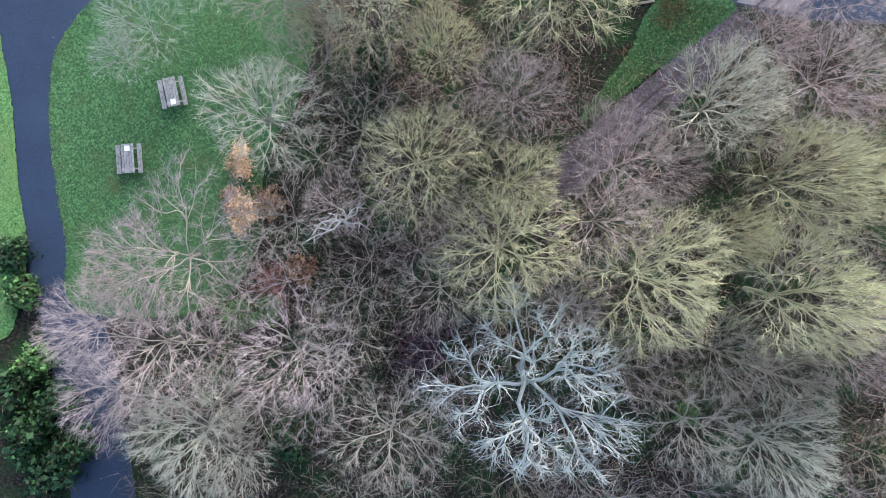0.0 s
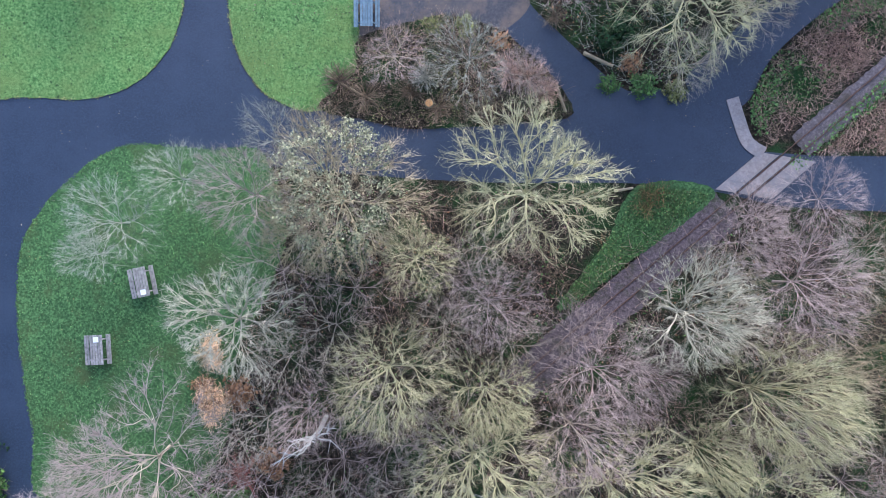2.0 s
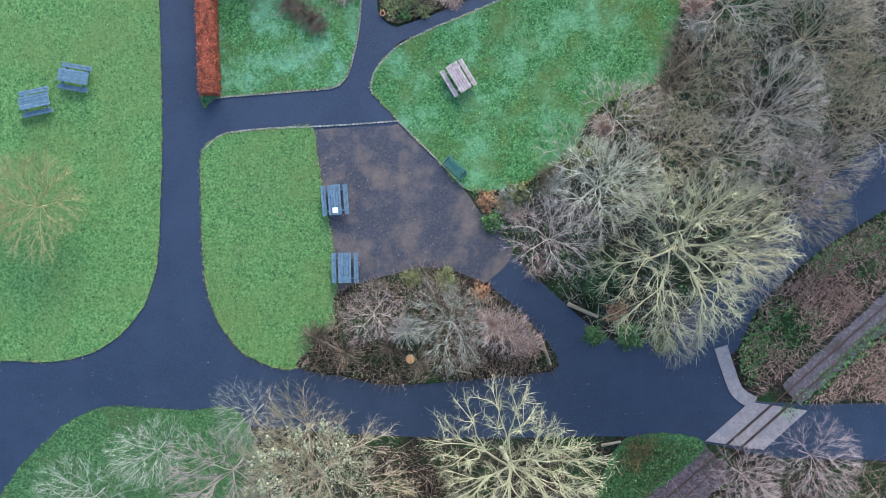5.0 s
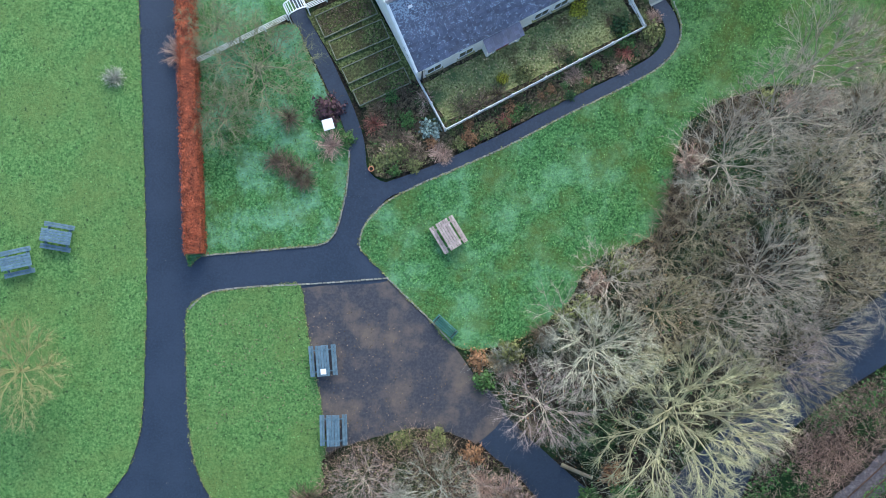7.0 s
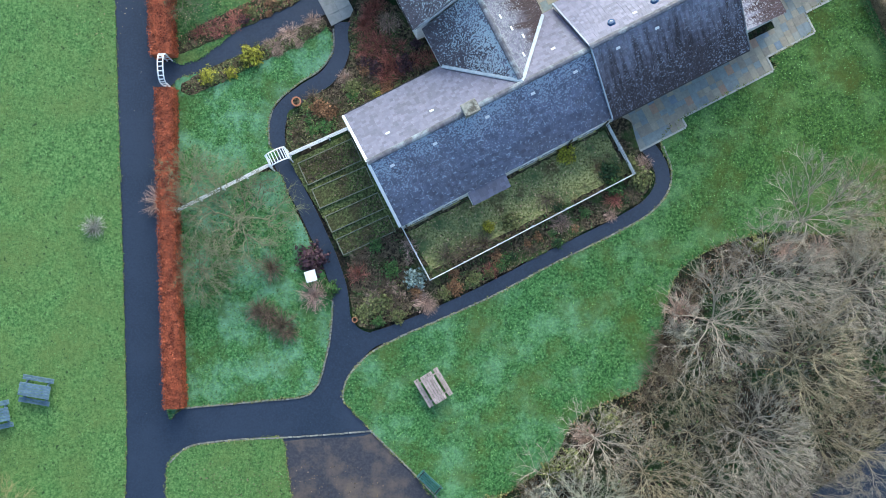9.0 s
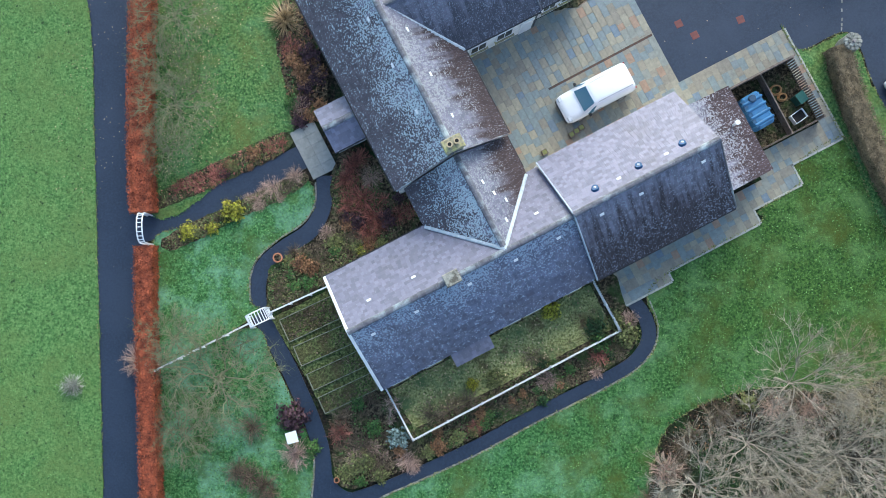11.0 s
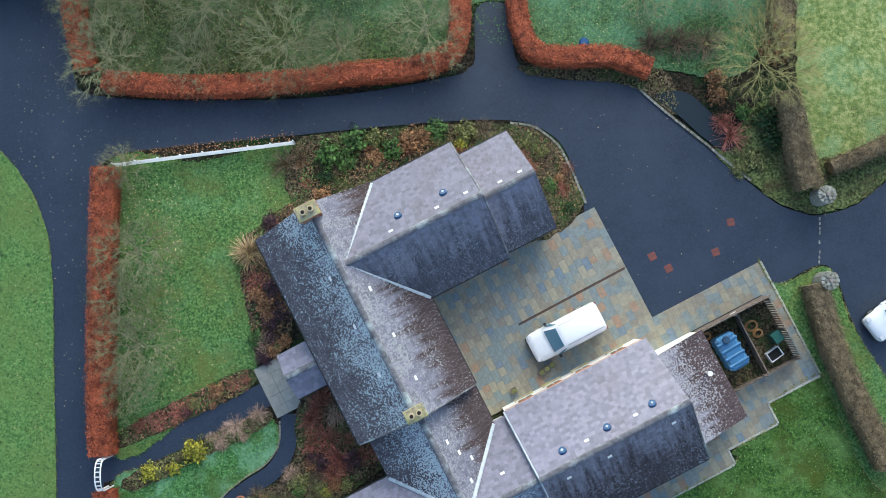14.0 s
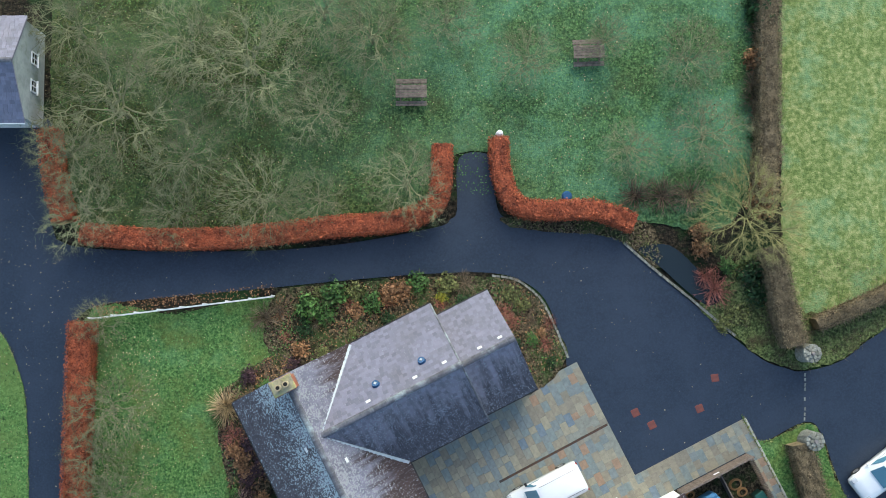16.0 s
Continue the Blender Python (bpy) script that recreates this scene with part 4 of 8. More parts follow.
def infill(ring, n, kinds, seed, apart, taken, low, high):
    """Lesser trees standing between the tall ones."""
    rng = random.Random(seed)
    xs, ys = [p[0] for p in ring], [p[1] for p in ring]
    for _ in range(4000):
        if not n:
            break
        x, y = rng.uniform(min(xs), max(xs)), rng.uniform(min(ys), max(ys))
        if inside(x, y, ring) and all((x - a) ** 2 + (y - b) ** 2 > apart ** 2 for a, b in taken):
            taken.append((x, y))
            tree(rng.choice(kinds), round(x, 2), round(y, 2), rng.uniform(2.2, 3.2), rng.uniform(low, high), 3, where="between the tall trees")
            n -= 1


STANDING = [row[1:3] for row in TREES_SOUTH + TREES_SOUTHEAST + TREES_ROADSIDE + TREES_NORTHEAST]
infill([(-9, 12), (4, 13), (7, 8), (6, 3), (-2, -4), (-8, -12), (-14, -14), (-17, -8), (-13, -4), (-10, 2)], 26, ("pink", "grey", "pink"), 4, 2.1, STANDING, 6, 10)
infill([(12, 8), (20, 11.5), (34, 12), (34, -16), (-6, -18), (0, -5), (8, 2)], 48, ("pink", "grey", "pink", "brown"), 6, 2.2, STANDING, 8, 12)
infill([(10, 32), (14, 34), (18.5, 37), (20, 43), (30, 46), (38, 48), (38, 40), (29, 34), (24, 30.5), (19, 27), (14, 27)], 18, ("grey", "brown", "brown"), 8, 2.3, STANDING, 5, 8)


# ---------------------------------------------------------------- hedges, shrubs and undergrowth
BEECH = leaf_mat("beech_leaves", (0.11, 0.024, 0.011), (0.43, 0.11, 0.048))
TINT = {
    "green": leaf_mat("green_leaves", (0.035, 0.08, 0.02), (0.095, 0.19, 0.05)),
    "olive": leaf_mat("olive_leaves", (0.075, 0.085, 0.025), (0.2, 0.21, 0.075)),
    "lime": leaf_mat("lime_leaves", (0.2, 0.2, 0.02), (0.42, 0.4, 0.05)),
    "red": leaf_mat("red_stems", (0.16, 0.055, 0.042), (0.41, 0.155, 0.115)),
    "rust": leaf_mat("rusty_leaves", (0.14, 0.07, 0.03), (0.34, 0.18, 0.09)),
    "brown": leaf_mat("brown_stems", (0.07, 0.05, 0.03), (0.2, 0.15, 0.1)),
    "tan": leaf_mat("tan_blades", (0.28, 0.2, 0.1), (0.5, 0.38, 0.22)),
    "grey": leaf_mat("grey_stems", (0.2, 0.2, 0.16), (0.4, 0.4, 0.33)),
    "plum": leaf_mat("plum_leaves", (0.03, 0.015, 0.02), (0.09, 0.045, 0.055)),
    "rose": leaf_mat("rose_stems", (0.29, 0.19, 0.145), (0.53, 0.37, 0.29)),
    "dark": leaf_mat("dark_evergreen", (0.012, 0.035, 0.012), (0.035, 0.08, 0.025)),
    "blade": leaf_mat("grass_blades", (0.028, 0.085, 0.018), (0.12, 0.24, 0.07)),
    "silver": leaf_mat("silver_leaves", (0.12, 0.17, 0.15), (0.3, 0.38, 0.34)),
}


def hedge(name, line, width, height, label, mat=None, density=400, seed=3, size=0.046):
    """A clipped hedge along a line: a dark lumpy core wrapped in many leaves."""
    mat = mat or BEECH
    rng = np.random.default_rng(seed)
    pts = spline(line, False, 8)
    top = tagged(empty(name), label, "hedge", group="hedges")
    bm = bmesh.new()
    rings = []
    for i, p in enumerate(pts):
        d = (pts[min(i + 1, len(pts) - 1)] - pts[max(i - 1, 0)]).normalized()
        s = Vector((-d.y, d.x))
        w = width / 2 - 0.06 + rng.normal() * 0.03
        h = height - 0.06 + rng.normal() * 0.02
        ring = []
        for off, z in ((-w, 0), (-w * 1.02, h * 0.5), (-w * 0.95, h * 0.9), (-w * 0.6, h), (w * 0.6, h), (w * 0.95, h * 0.9), (w * 1.02, h * 0.5), (w, 0)):
            ring.append(bm.verts.new((p.x + s.x * off, p.y + s.y * off, z)))
        rings.append(ring)
    for r0, r1 in zip(rings, rings[1:]):
        for k in range(7):
            bm.faces.new((r0[k], r0[k + 1], r1[k + 1], r1[k]))
    bm.faces.new(rings[0]), bm.faces.new(rings[-1][::-1])
    bmesh.ops.recalc_face_normals(bm, faces=bm.faces)
    part("core", bm, mat, top)
    seg = np.array([tuple(p) for p in pts])
    lens = np.linalg.norm(np.diff(seg, axis=0), axis=1)
    total = lens.sum()
    n = int(density * total * (width + 1.2 * height))
    at = rng.uniform(0, total, n)
    cum = np.concatenate([[0], np.cumsum(lens)])
    k = np.clip(np.searchsorted(cum, at) - 1, 0, len(lens) - 1)
    f = ((at - cum[k]) / lens[k])[:, None]
    base = seg[k] * (1 - f) + seg[k + 1] * f
    d = (seg[k + 1] - seg[k]) / lens[k][:, None]
    s = np.stack([-d[:, 1], d[:, 0]], 1)
    u = rng.uniform(-1, 1, n) * (width + 1.2 * height) / 2
    on_top = np.abs(u) < width / 2
    off = np.where(on_top, u, np.sign(u) * width / 2)
    z = np.where(on_top, height, height - (np.abs(u) - width / 2) / 0.6)
    c = np.column_stack([base + s * off[:, None], np.clip(z, 0.05, None)]) + rng.normal(size=(n, 3)) * 0.055
    nr = np.where(on_top[:, None], [[0, 0, 1]], np.column_stack([s * np.sign(u)[:, None], np.full(n, 0.3)])) + rng.normal(size=(n, 3)) * 0.5
    v, fc = leaves_at(c, nr, size, rng)
    ob = mesh_object("leaf_mass", v, fc, mat, top)
    ob["kind"] = "stuff"
    if mat is HEDGE_BROWN:
        # unclipped shoots standing out of a rough hedge
        sp, pick = Spikes(), random.Random(seed)
        for i in pick.sample(range(n), min(n, int(total * 110))):
            a = Vector(c[i])
            sp.spike(a, a + (Vector(nr[i]).normalized() + rand_dir(pick) * 0.7).normalized() * pick.uniform(0.15, 0.5), 0.014)
        ob = mesh_object("twig_tangle", sp.v, sp.f, mat, top)
        ob["kind"] = "stuff"
    return top


def stem_mesh(name, n, tint, seed, forks=4, thick=0.012, upright=0.5):
    rng = random.Random(seed)
    sp = Spikes()
    for _ in range(n):
        d = rand_dir(rng)
        d.z = abs(d.z) * (0.6 + upright)
        d.normalize()
        a = Vector((rng.uniform(-0.15, 0.15), rng.uniform(-0.15, 0.15), 0.02))
        e = a + Vector((d.x * 0.95, d.y * 0.95, d.z)) * rng.uniform(0.75, 1.0)
        mid = a.lerp(e, 0.5) + Vector((0, 0, 0.08))
        sp.limb([a, mid, e], [thick, thick * 0.7, thick * 0.2], 3)
        for _ in range(forks):
            b = mid.lerp(e, rng.random()) if rng.random() < 0.75 else a.lerp(mid, rng.random())
            sp.spike(b, b + (d * 0.7 + rand_dir(rng) * 0.7).normalized() * rng.uniform(0.15, 0.4), thick * 0.6)
    me = bpy.data.meshes.new(name)
    me.from_pydata([tuple(v) for v in sp.v], [], sp.f)
    me.materials.append(TINT[tint])
    return me


def foliage_mesh(name, n, tint, seed, size=0.1):
    rng = np.random.default_rng(seed)
    d = rng.normal(size=(n, 3))
    d[:, 2] = np.abs(d[:, 2])
    d /= np.linalg.norm(d, axis=1, keepdims=True)
    lump = 0.72 + 0.24 * np.sin(d[:, 0] * 6 + seed) * np.cos(d[:, 1] * 5) + 0.16 * np.sin(d[:, 2] * 9 + d[:, 0] * 5) + 0.12 * np.sin(d[:, 1] * 13 + d[:, 0] * 11)
    c = d * (lump * rng.uniform(0.35, 1.15, n) ** 0.6)[:, None]
    v, f = leaves_at(c, d + rng.normal(size=(n, 3)) * 0.6, size, rng)
    me = bpy.data.meshes.new(name)
    me.from_pydata(v, [], f)
    me.materials.append(TINT[tint])
    return me


SHRUB_MESH = {}
TWIGGY = ("red", "brown", "grey", "rose", "tan")
SHRUB_WORDS = {"green": "leafy green garden shrub", "olive": "olive-green low shrub", "lime": "bright yellow-green shrub", "red": "red-stemmed winter shrub", "rust": "rust-brown leafy shrub",
               "brown": "bare brown twiggy shrub", "tan": "tan tussock of dry grass", "grey": "bare grey twiggy shrub", "plum": "dark plum-leaved shrub", "rose": "bare pinkish-brown shrub",
               "dark": "dark evergreen bush", "silver": "silvery-leaved shrub"}
SHRUB_ROT = random.Random(11)


def shrub(tint, x, y, r, h, where="in a planted bed"):
    v = SHRUB_ROT.randrange(2)
    key = (tint, v)
    if key not in SHRUB_MESH:
        if tint in TWIGGY:
            many = {"tan": 240, "rose": 120, "grey": 120}.get(tint, 84)
            SHRUB_MESH[key] = [("stem_tangle", stem_mesh("stem_tangle", many, tint, 31 + v, forks=0 if tint == "tan" else 5, thick=0.016, upright=0.2))]
        else:
            SHRUB_MESH[key] = [("stem_tangle", stem_mesh("stem_tangle", 24, "brown", 51 + v, forks=2)), ("foliage", foliage_mesh("foliage", 1000, tint, 61 + v, 0.075))]
    t = empty("shrub", pose(x, y, 0.05, 0, 0, SHRUB_ROT.uniform(0, 360)) @ Matrix.Diagonal((r, r, h, 1)))
    for name, me in SHRUB_MESH[key]:
        new(name, me).parent = t
    return tagged(t, SHRUB_WORDS[tint] + " " + where, "shrub", group="shrubs")


def scatter(name, ring, n, size, height, tint, seed, label, holes=(), spikes=False):
    """Loose low growth over an area: tufts of leaves or short stems."""
    rng = np.random.default_rng(seed)
    ring = [tuple(p)[:2] for p in ring]
    xs, ys = [p[0] for p in ring], [p[1] for p in ring]
    pts = []
    while len(pts) < n:
        x, y = rng.uniform(min(xs), max(xs)), rng.uniform(min(ys), max(ys))
        if noise.noise((x * 0.35, y * 0.35, seed * 3.7)) + rng.uniform(-0.35, 0.35) < -0.05:
            n -= 1
            continue
        if inside(x, y, ring) and not any(inside(x, y, h) for h in holes):
            pts.append((x, y))
    if not pts:
        return None
    c2 = np.array(pts)
    m = len(c2)
    if spikes:
        a = np.column_stack([c2, np.full(m, 0.02)])
        d = rng.normal(size=(m, 3)) * [0.7, 0.7, 0.5]
        d[:, 2] = np.abs(d[:, 2]) + 0.25
        d /= np.maximum(np.linalg.norm(d, axis=1, keepdims=True), 0.8)
        e = a + d * height
        s = np.cross(d, [[0.2, 0.1, 1]])
        s /= np.linalg.norm(s, axis=1, keepdims=True)
        u = np.cross(d, s)
        u /= np.linalg.norm(u, axis=1, keepdims=True)
        v = np.stack([a + s * size, a - s * size * 0.5 + u * size, a - s * size * 0.5 - u * size, e], 1).reshape(-1, 3).tolist()
        f = [q for i in range(m) for q in ((4 * i, 4 * i + 1, 4 * i + 3), (4 * i + 1, 4 * i + 2, 4 * i + 3), (4 * i + 2, 4 * i, 4 * i + 3))]
    else:
        c = np.column_stack([c2, 0.06 + rng.uniform(0, 1, m) ** 2 * height])
        nr = rng.normal(size=(m, 3)) * 0.5 + [0, 0, 1]
        v, f = leaves_at(c, nr, size, rng)
    ob = mesh_object(name, v, f, TINT[tint])
    return tagged(ob, label, "undergrowth", kind="stuff")


def edge_tufts(ring, tint, seed, per=26, label="ragged fringe of longer grass along a lawn edge"):
    """Longer blades that lean out over a lawn's rim."""
    rng = np.random.default_rng(seed)
    pts = np.array([tuple(p) for p in spline(ring, True, 5)])
    nxt = np.roll(pts, -1, 0)
    long = np.linalg.norm(nxt - pts, axis=1)
    k = rng.choice(len(pts), int(long.sum() * per), p=long / long.sum())
    c = pts[k] + (nxt[k] - pts[k]) * rng.uniform(0, 1, (len(k), 1)) + rng.normal(0, 0.05, (len(k), 2))
    v, f = leaves_at(np.column_stack([c, rng.uniform(0.09, 0.15, len(k))]), rng.normal(size=(len(k), 3)) * 0.35 + [0, 0, 1], 0.05, rng)
    tagged(mesh_object("edge_grass", v, f, TINT[tint]), label, "grass", kind="stuff")


def planted(ring, n, tints, seed, low=0.35, high=0.75, where="in the farmhouse border"):
    """Low shrubs filling a border, no two in one place."""
    rng = random.Random(seed)
    xs, ys, got = [p[0] for p in ring], [p[1] for p in ring], []
    for _ in range(600):
        x, y = rng.uniform(min(xs), max(xs)), rng.uniform(min(ys), max(ys))
        if len(got) < n and inside(x, y, ring) and all(math.dist((x, y), q) > 0.62 for q in got):
            got.append((x, y))
            r = rng.uniform(low, high)
            shrub(rng.choice(tints), round(x, 2), round(y, 2), r, r * rng.uniform(0.6, 1.0), where)


HEDGE_BROWN = leaf_mat("bare_hedge_twigs", (0.065, 0.05, 0.027), (0.21, 0.16, 0.095))
W_HEDGE = "clipped copper-leaved beech hedge along the road"
hedge("beech_hedge", [(-11.2, 73.0), (-11.35, 65), (-11.35, 60), (-11.2, 56.7)], 1.35, 1.45, W_HEDGE, seed=1)
hedge("beech_hedge", [(-11.05, 54.75), (-11.05, 51), (-10.95, 48.8), (-10.8, 44), (-10.55, 36.3)], 1.05, 1.45, W_HEDGE, seed=2)
hedge("beech_hedge", [(-13.3, 84.0), (-12.9, 81.2), (-12.3, 78.7)], 1.1, 1.5, W_HEDGE, seed=3)
hedge("beech_hedge", [(-11.3, 78.0), (-7.1, 77.65), (-2.2, 77.75), (2.7, 78.3), (6.5, 78.6), (8.6, 79.4), (9.15, 80.6), (9.25, 83.0)], 1.1, 1.5, "clipped copper beech hedge round the orchard", seed=4)
hedge("beech_hedge", [(12.5, 83.4), (12.65, 81.3), (13.5, 79.5), (15.5, 79.2), (18, 79.2), (20.2, 78.4)], 1.05, 1.5, "clipped copper beech hedge beside the orchard entrance", seed=5)
hedge("field_hedge", [(29.35, 65.9), (30.3, 62.2), (31.7, 58.8), (33.2, 55.5)], 1.25, 1.4, "bare brown clipped hedge beside the gateway", HEDGE_BROWN, seed=6, size=0.038, density=520)
hedge("field_hedge", [(27.7, 79.5), (28.0, 84), (28.2, 90), (28.3, 97)], 1.2, 1.6, "thick brown field hedge beside the pasture", HEDGE_BROWN, seed=7, size=0.038, density=520)
hedge("field_hedge", [(29.2, 71.4), (28.5, 74), (28.0, 77)], 1.3, 1.6, "rough brown hedge behind the stone gate pillar", HEDGE_BROWN, seed=8, size=0.038, density=520)
hedge("field_hedge", [(30.5, 72.6), (33, 73.6), (37, 75.5)], 0.8, 1.2, "low brown hedge along the lane", HEDGE_BROWN, seed=9, size=0.038, density=520)

SHRUBS_FRONT = [
    ('red', -8.4, 58.5, 0.8, 0.5),
    ('red', -7.1, 59.0, 0.8, 0.5),
    ('red', -9.3, 58.2, 0.6, 0.5),
    ('rust', -5.0, 60.1, 0.7, 0.5),
    ('olive', -6.2, 59.4, 0.5, 0.4),
    ('lime', -8.8, 55.6, 0.75, 0.6),
    ('lime', -6.2, 56.8, 0.95, 0.8),
    ('lime', -7.4, 55.8, 0.55, 0.5),
    ('rose', -3.9, 58.1, 0.8, 0.5),
    ('rose', -2.6, 58.8, 0.7, 0.5),
    ('rose', -4.8, 57.4, 0.6, 0.4),
    ('red', 0.5, 58.5, 1.0, 1.0),
    ('red', 1.4, 57.4, 1.1, 1.1),
    ('red', 2.0, 56.3, 1.1, 1.1),
    ('red', 0.8, 59.3, 0.8, 0.9),
    ('plum', 2.8, 56.2, 0.8, 0.8),
    ('olive', 1.0, 54.6, 0.7, 0.5),
    ('lime', 1.2, 54.4, 0.4, 0.4),
    ('brown', -1.6, 54.0, 0.7, 0.4),
    ('olive', -0.3, 54.9, 0.8, 0.5),
]
SHRUBS_WEST_WALL = [
    ('tan', -3.1, 68.1, 1.35, 1.3),
    ('red', -2.7, 66.4, 0.9, 0.5),
    ('rust', -2.2, 65.1, 0.8, 0.6),
    ('rust', -2.0, 64.4, 0.6, 0.5),
    ('plum', -1.7, 66.0, 0.9, 0.5),
    ('rose', -2.2, 62.9, 0.7, 0.8),
    ('plum', -1.2, 64.7, 0.8, 0.5),
    ('green', -1.5, 62.6, 0.4, 0.4),
    ('red', -1.3, 67.5, 0.7, 0.5),
    ('green', -3.6, 67.3, 0.4, 0.4),
]
SHRUBS_NORTH = [
    ('brown', -1.0, 73.2, 1.1, 1.2),
    ('brown', -0.1, 73.6, 0.8, 1.0),
    ('green', 1.6, 73.7, 1.1, 1.6),
    ('green', 3.0, 74.5, 1.1, 1.0),
    ('green', 2.5, 73.4, 0.9, 0.8),
    ('olive', 4.2, 74.6, 0.8, 0.8),
    ('green', 5.2, 74.0, 0.9, 1.0),
    ('rust', 6.2, 74.5, 1.0, 0.8),
    ('rust', 7.0, 74.7, 0.9, 0.8),
    ('green', 7.8, 75.1, 0.9, 0.9),
    ('lime', 9.2, 74.3, 0.5, 0.5),
    ('olive', 9.5, 75.0, 0.9, 0.8),
    ('brown', 10.5, 75.1, 0.8, 0.7),
    ('olive', 13.2, 74.4, 0.8, 0.5),
    ('olive', 13.9, 73.8, 0.6, 0.5),
    ('brown', 14.1, 72.8, 0.7, 0.5),
    ('green', 14.4, 71.8, 0.6, 0.5),
    ('rust', 14.9, 72.2, 0.5, 0.4),
    ('brown', 1.9, 73.0, 0.8, 0.6),
    ('rust', 4.2, 73.6, 0.8, 0.5),
]
SHRUBS_POND = [
    ('brown', 20.5, 80.1, 1.3, 1.3),
    ('brown', 22.0, 80.1, 1.4, 1.4),
    ('brown', 23.6, 80.1, 1.3, 1.4),
    ('red', 24.9, 74.6, 1.2, 0.9),
    ('red', 24.4, 75.4, 0.8, 0.8),
    ('rust', 24.2, 77.0, 0.8, 1.0),
    ('rust', 24.1, 78.0, 0.8, 1.0),
    ('dark', 27.1, 75.5, 1.2, 1.2),
    ('dark', 27.4, 74.4, 1.0, 1.0),
    ('brown', 28.8, 72.9, 1.4, 1.4),
    ('brown', 28.5, 75.0, 1.2, 1.4),
    ('olive', 26.3, 73.1, 0.9, 0.5),
    ('olive', 25.4, 72.6, 0.7, 0.4),
    ('green', 25.7, 76.0, 0.7, 0.6),
]
SHRUBS_GARDEN = [
    ('plum', -2.75, 44.75, 1.25, 0.85),
    ('brown', -5.1, 44.3, 1.0, 0.9),
    ('brown', -5.9, 41.8, 1.0, 0.8),
    ('brown', -5.3, 41.5, 1.1, 0.8),
    ('brown', -4.5, 41.0, 1.1, 0.8),
    ('brown', -4.1, 40.5, 0.8, 0.7),
    ('rose', -2.6, 42.7, 1.1, 0.7),
    ('green', -1.7, 43.0, 0.7, 0.7),
    ('red', -0.1, 43.9, 0.8, 0.6),
    ('brown', 1.3, 43.0, 1.1, 0.8),
    ('silver', 3.3, 43.5, 0.9, 0.8),
    ('olive', 1.0, 42.1, 1.0, 0.6),
    ('rose', 3.8, 42.2, 0.8, 0.6),
    ('brown', 0.0, 44.6, 0.8, 0.6),
    ('olive', 0.3, 41.6, 0.8, 0.4),
    ('brown', 2.1, 42.2, 0.9, 0.6),
]
SHRUBS_FENCE = [
    ('lime', 7.6, 46.5, 0.5, 0.8),
    ('brown', 5.2, 44.9, 0.9, 0.6),
    ('brown', 6.3, 45.0, 1.0, 0.7),
    ('brown', 7.3, 45.6, 0.9, 0.7),
    ('rust', 8.1, 44.8, 0.6, 0.4),
    ('green', 8.5, 44.7, 0.5, 0.4),
    ('rose', 11.9, 46.7, 0.8, 0.6),
    ('green', 13.3, 47.3, 0.5, 0.4),
    ('red', 15.0, 48.1, 0.8, 0.7),
    ('lime', 12.2, 50.7, 0.8, 0.8),
    ('brown', 11.1, 48.1, 0.8, 0.5),
    ('dark', 11.7, 47.6, 0.5, 0.4),
    ('dark', 14.8, 49.7, 0.9, 0.7),
    ('green', 15.1, 48.7, 0.8, 0.8),
    ('olive', 16.6, 49.2, 1.0, 0.8),
    ('olive', 16.0, 50.1, 0.7, 0.6),
    ('olive', 8.9, 46.8, 0.8, 0.6),
    ('rose', 16.8, 50.1, 0.7, 0.6),
]
SHRUBS_FENCE_OUTER = [
    ('rust', 5.6, 43.0, 0.7, 0.5),
    ('olive', 6.7, 43.5, 0.7, 0.4),
    ('red', 7.7, 44.0, 0.6, 0.5),
    ('green', 8.3, 44.2, 0.5, 0.4),
    ('brown', 10.0, 45.3, 0.8, 0.5),
    ('grey', -15.4, 46.8, 0.8, 0.9),
    ('rose', -11.4, 48.2, 1.3, 1.6),
    ('rose', 14.8, 47.1, 0.5, 0.4),
    ('olive', 5.0, 42.7, 0.6, 0.4),
    ('brown', 16.1, 48.3, 0.7, 0.5),
    ('rose', 4.1, 41.9, 0.6, 0.4),
]
SHRUBS_ISLAND = [
    ('rose', 7.4, 22.0, 1.3, 1.7),
    ('brown', -4.2, 21.8, 1.4, 1.3),
    ('brown', -2.7, 20.8, 1.4, 1.2),
    ('rose', 6.1, 22.4, 1.4, 1.8),
    ('brown', 7.5, 21.7, 1.4, 1.6),
    ('rose', 8.3, 21.2, 1.1, 1.4),
    ('brown', -0.0, 21.1, 1.2, 1.0),
    ('brown', 4.7, 20.4, 1.4, 1.2),
    ('brown', 1.7, 20.1, 1.2, 1.0),
    ('olive', 3.4, 25.2, 1.0, 0.4),
    ('olive', 1.4, 25.2, 0.9, 0.4),
    ('rust', 5.5, 24.3, 0.9, 0.7),
    ('grey', 1.0, 22.1, 1.2, 1.6),
]
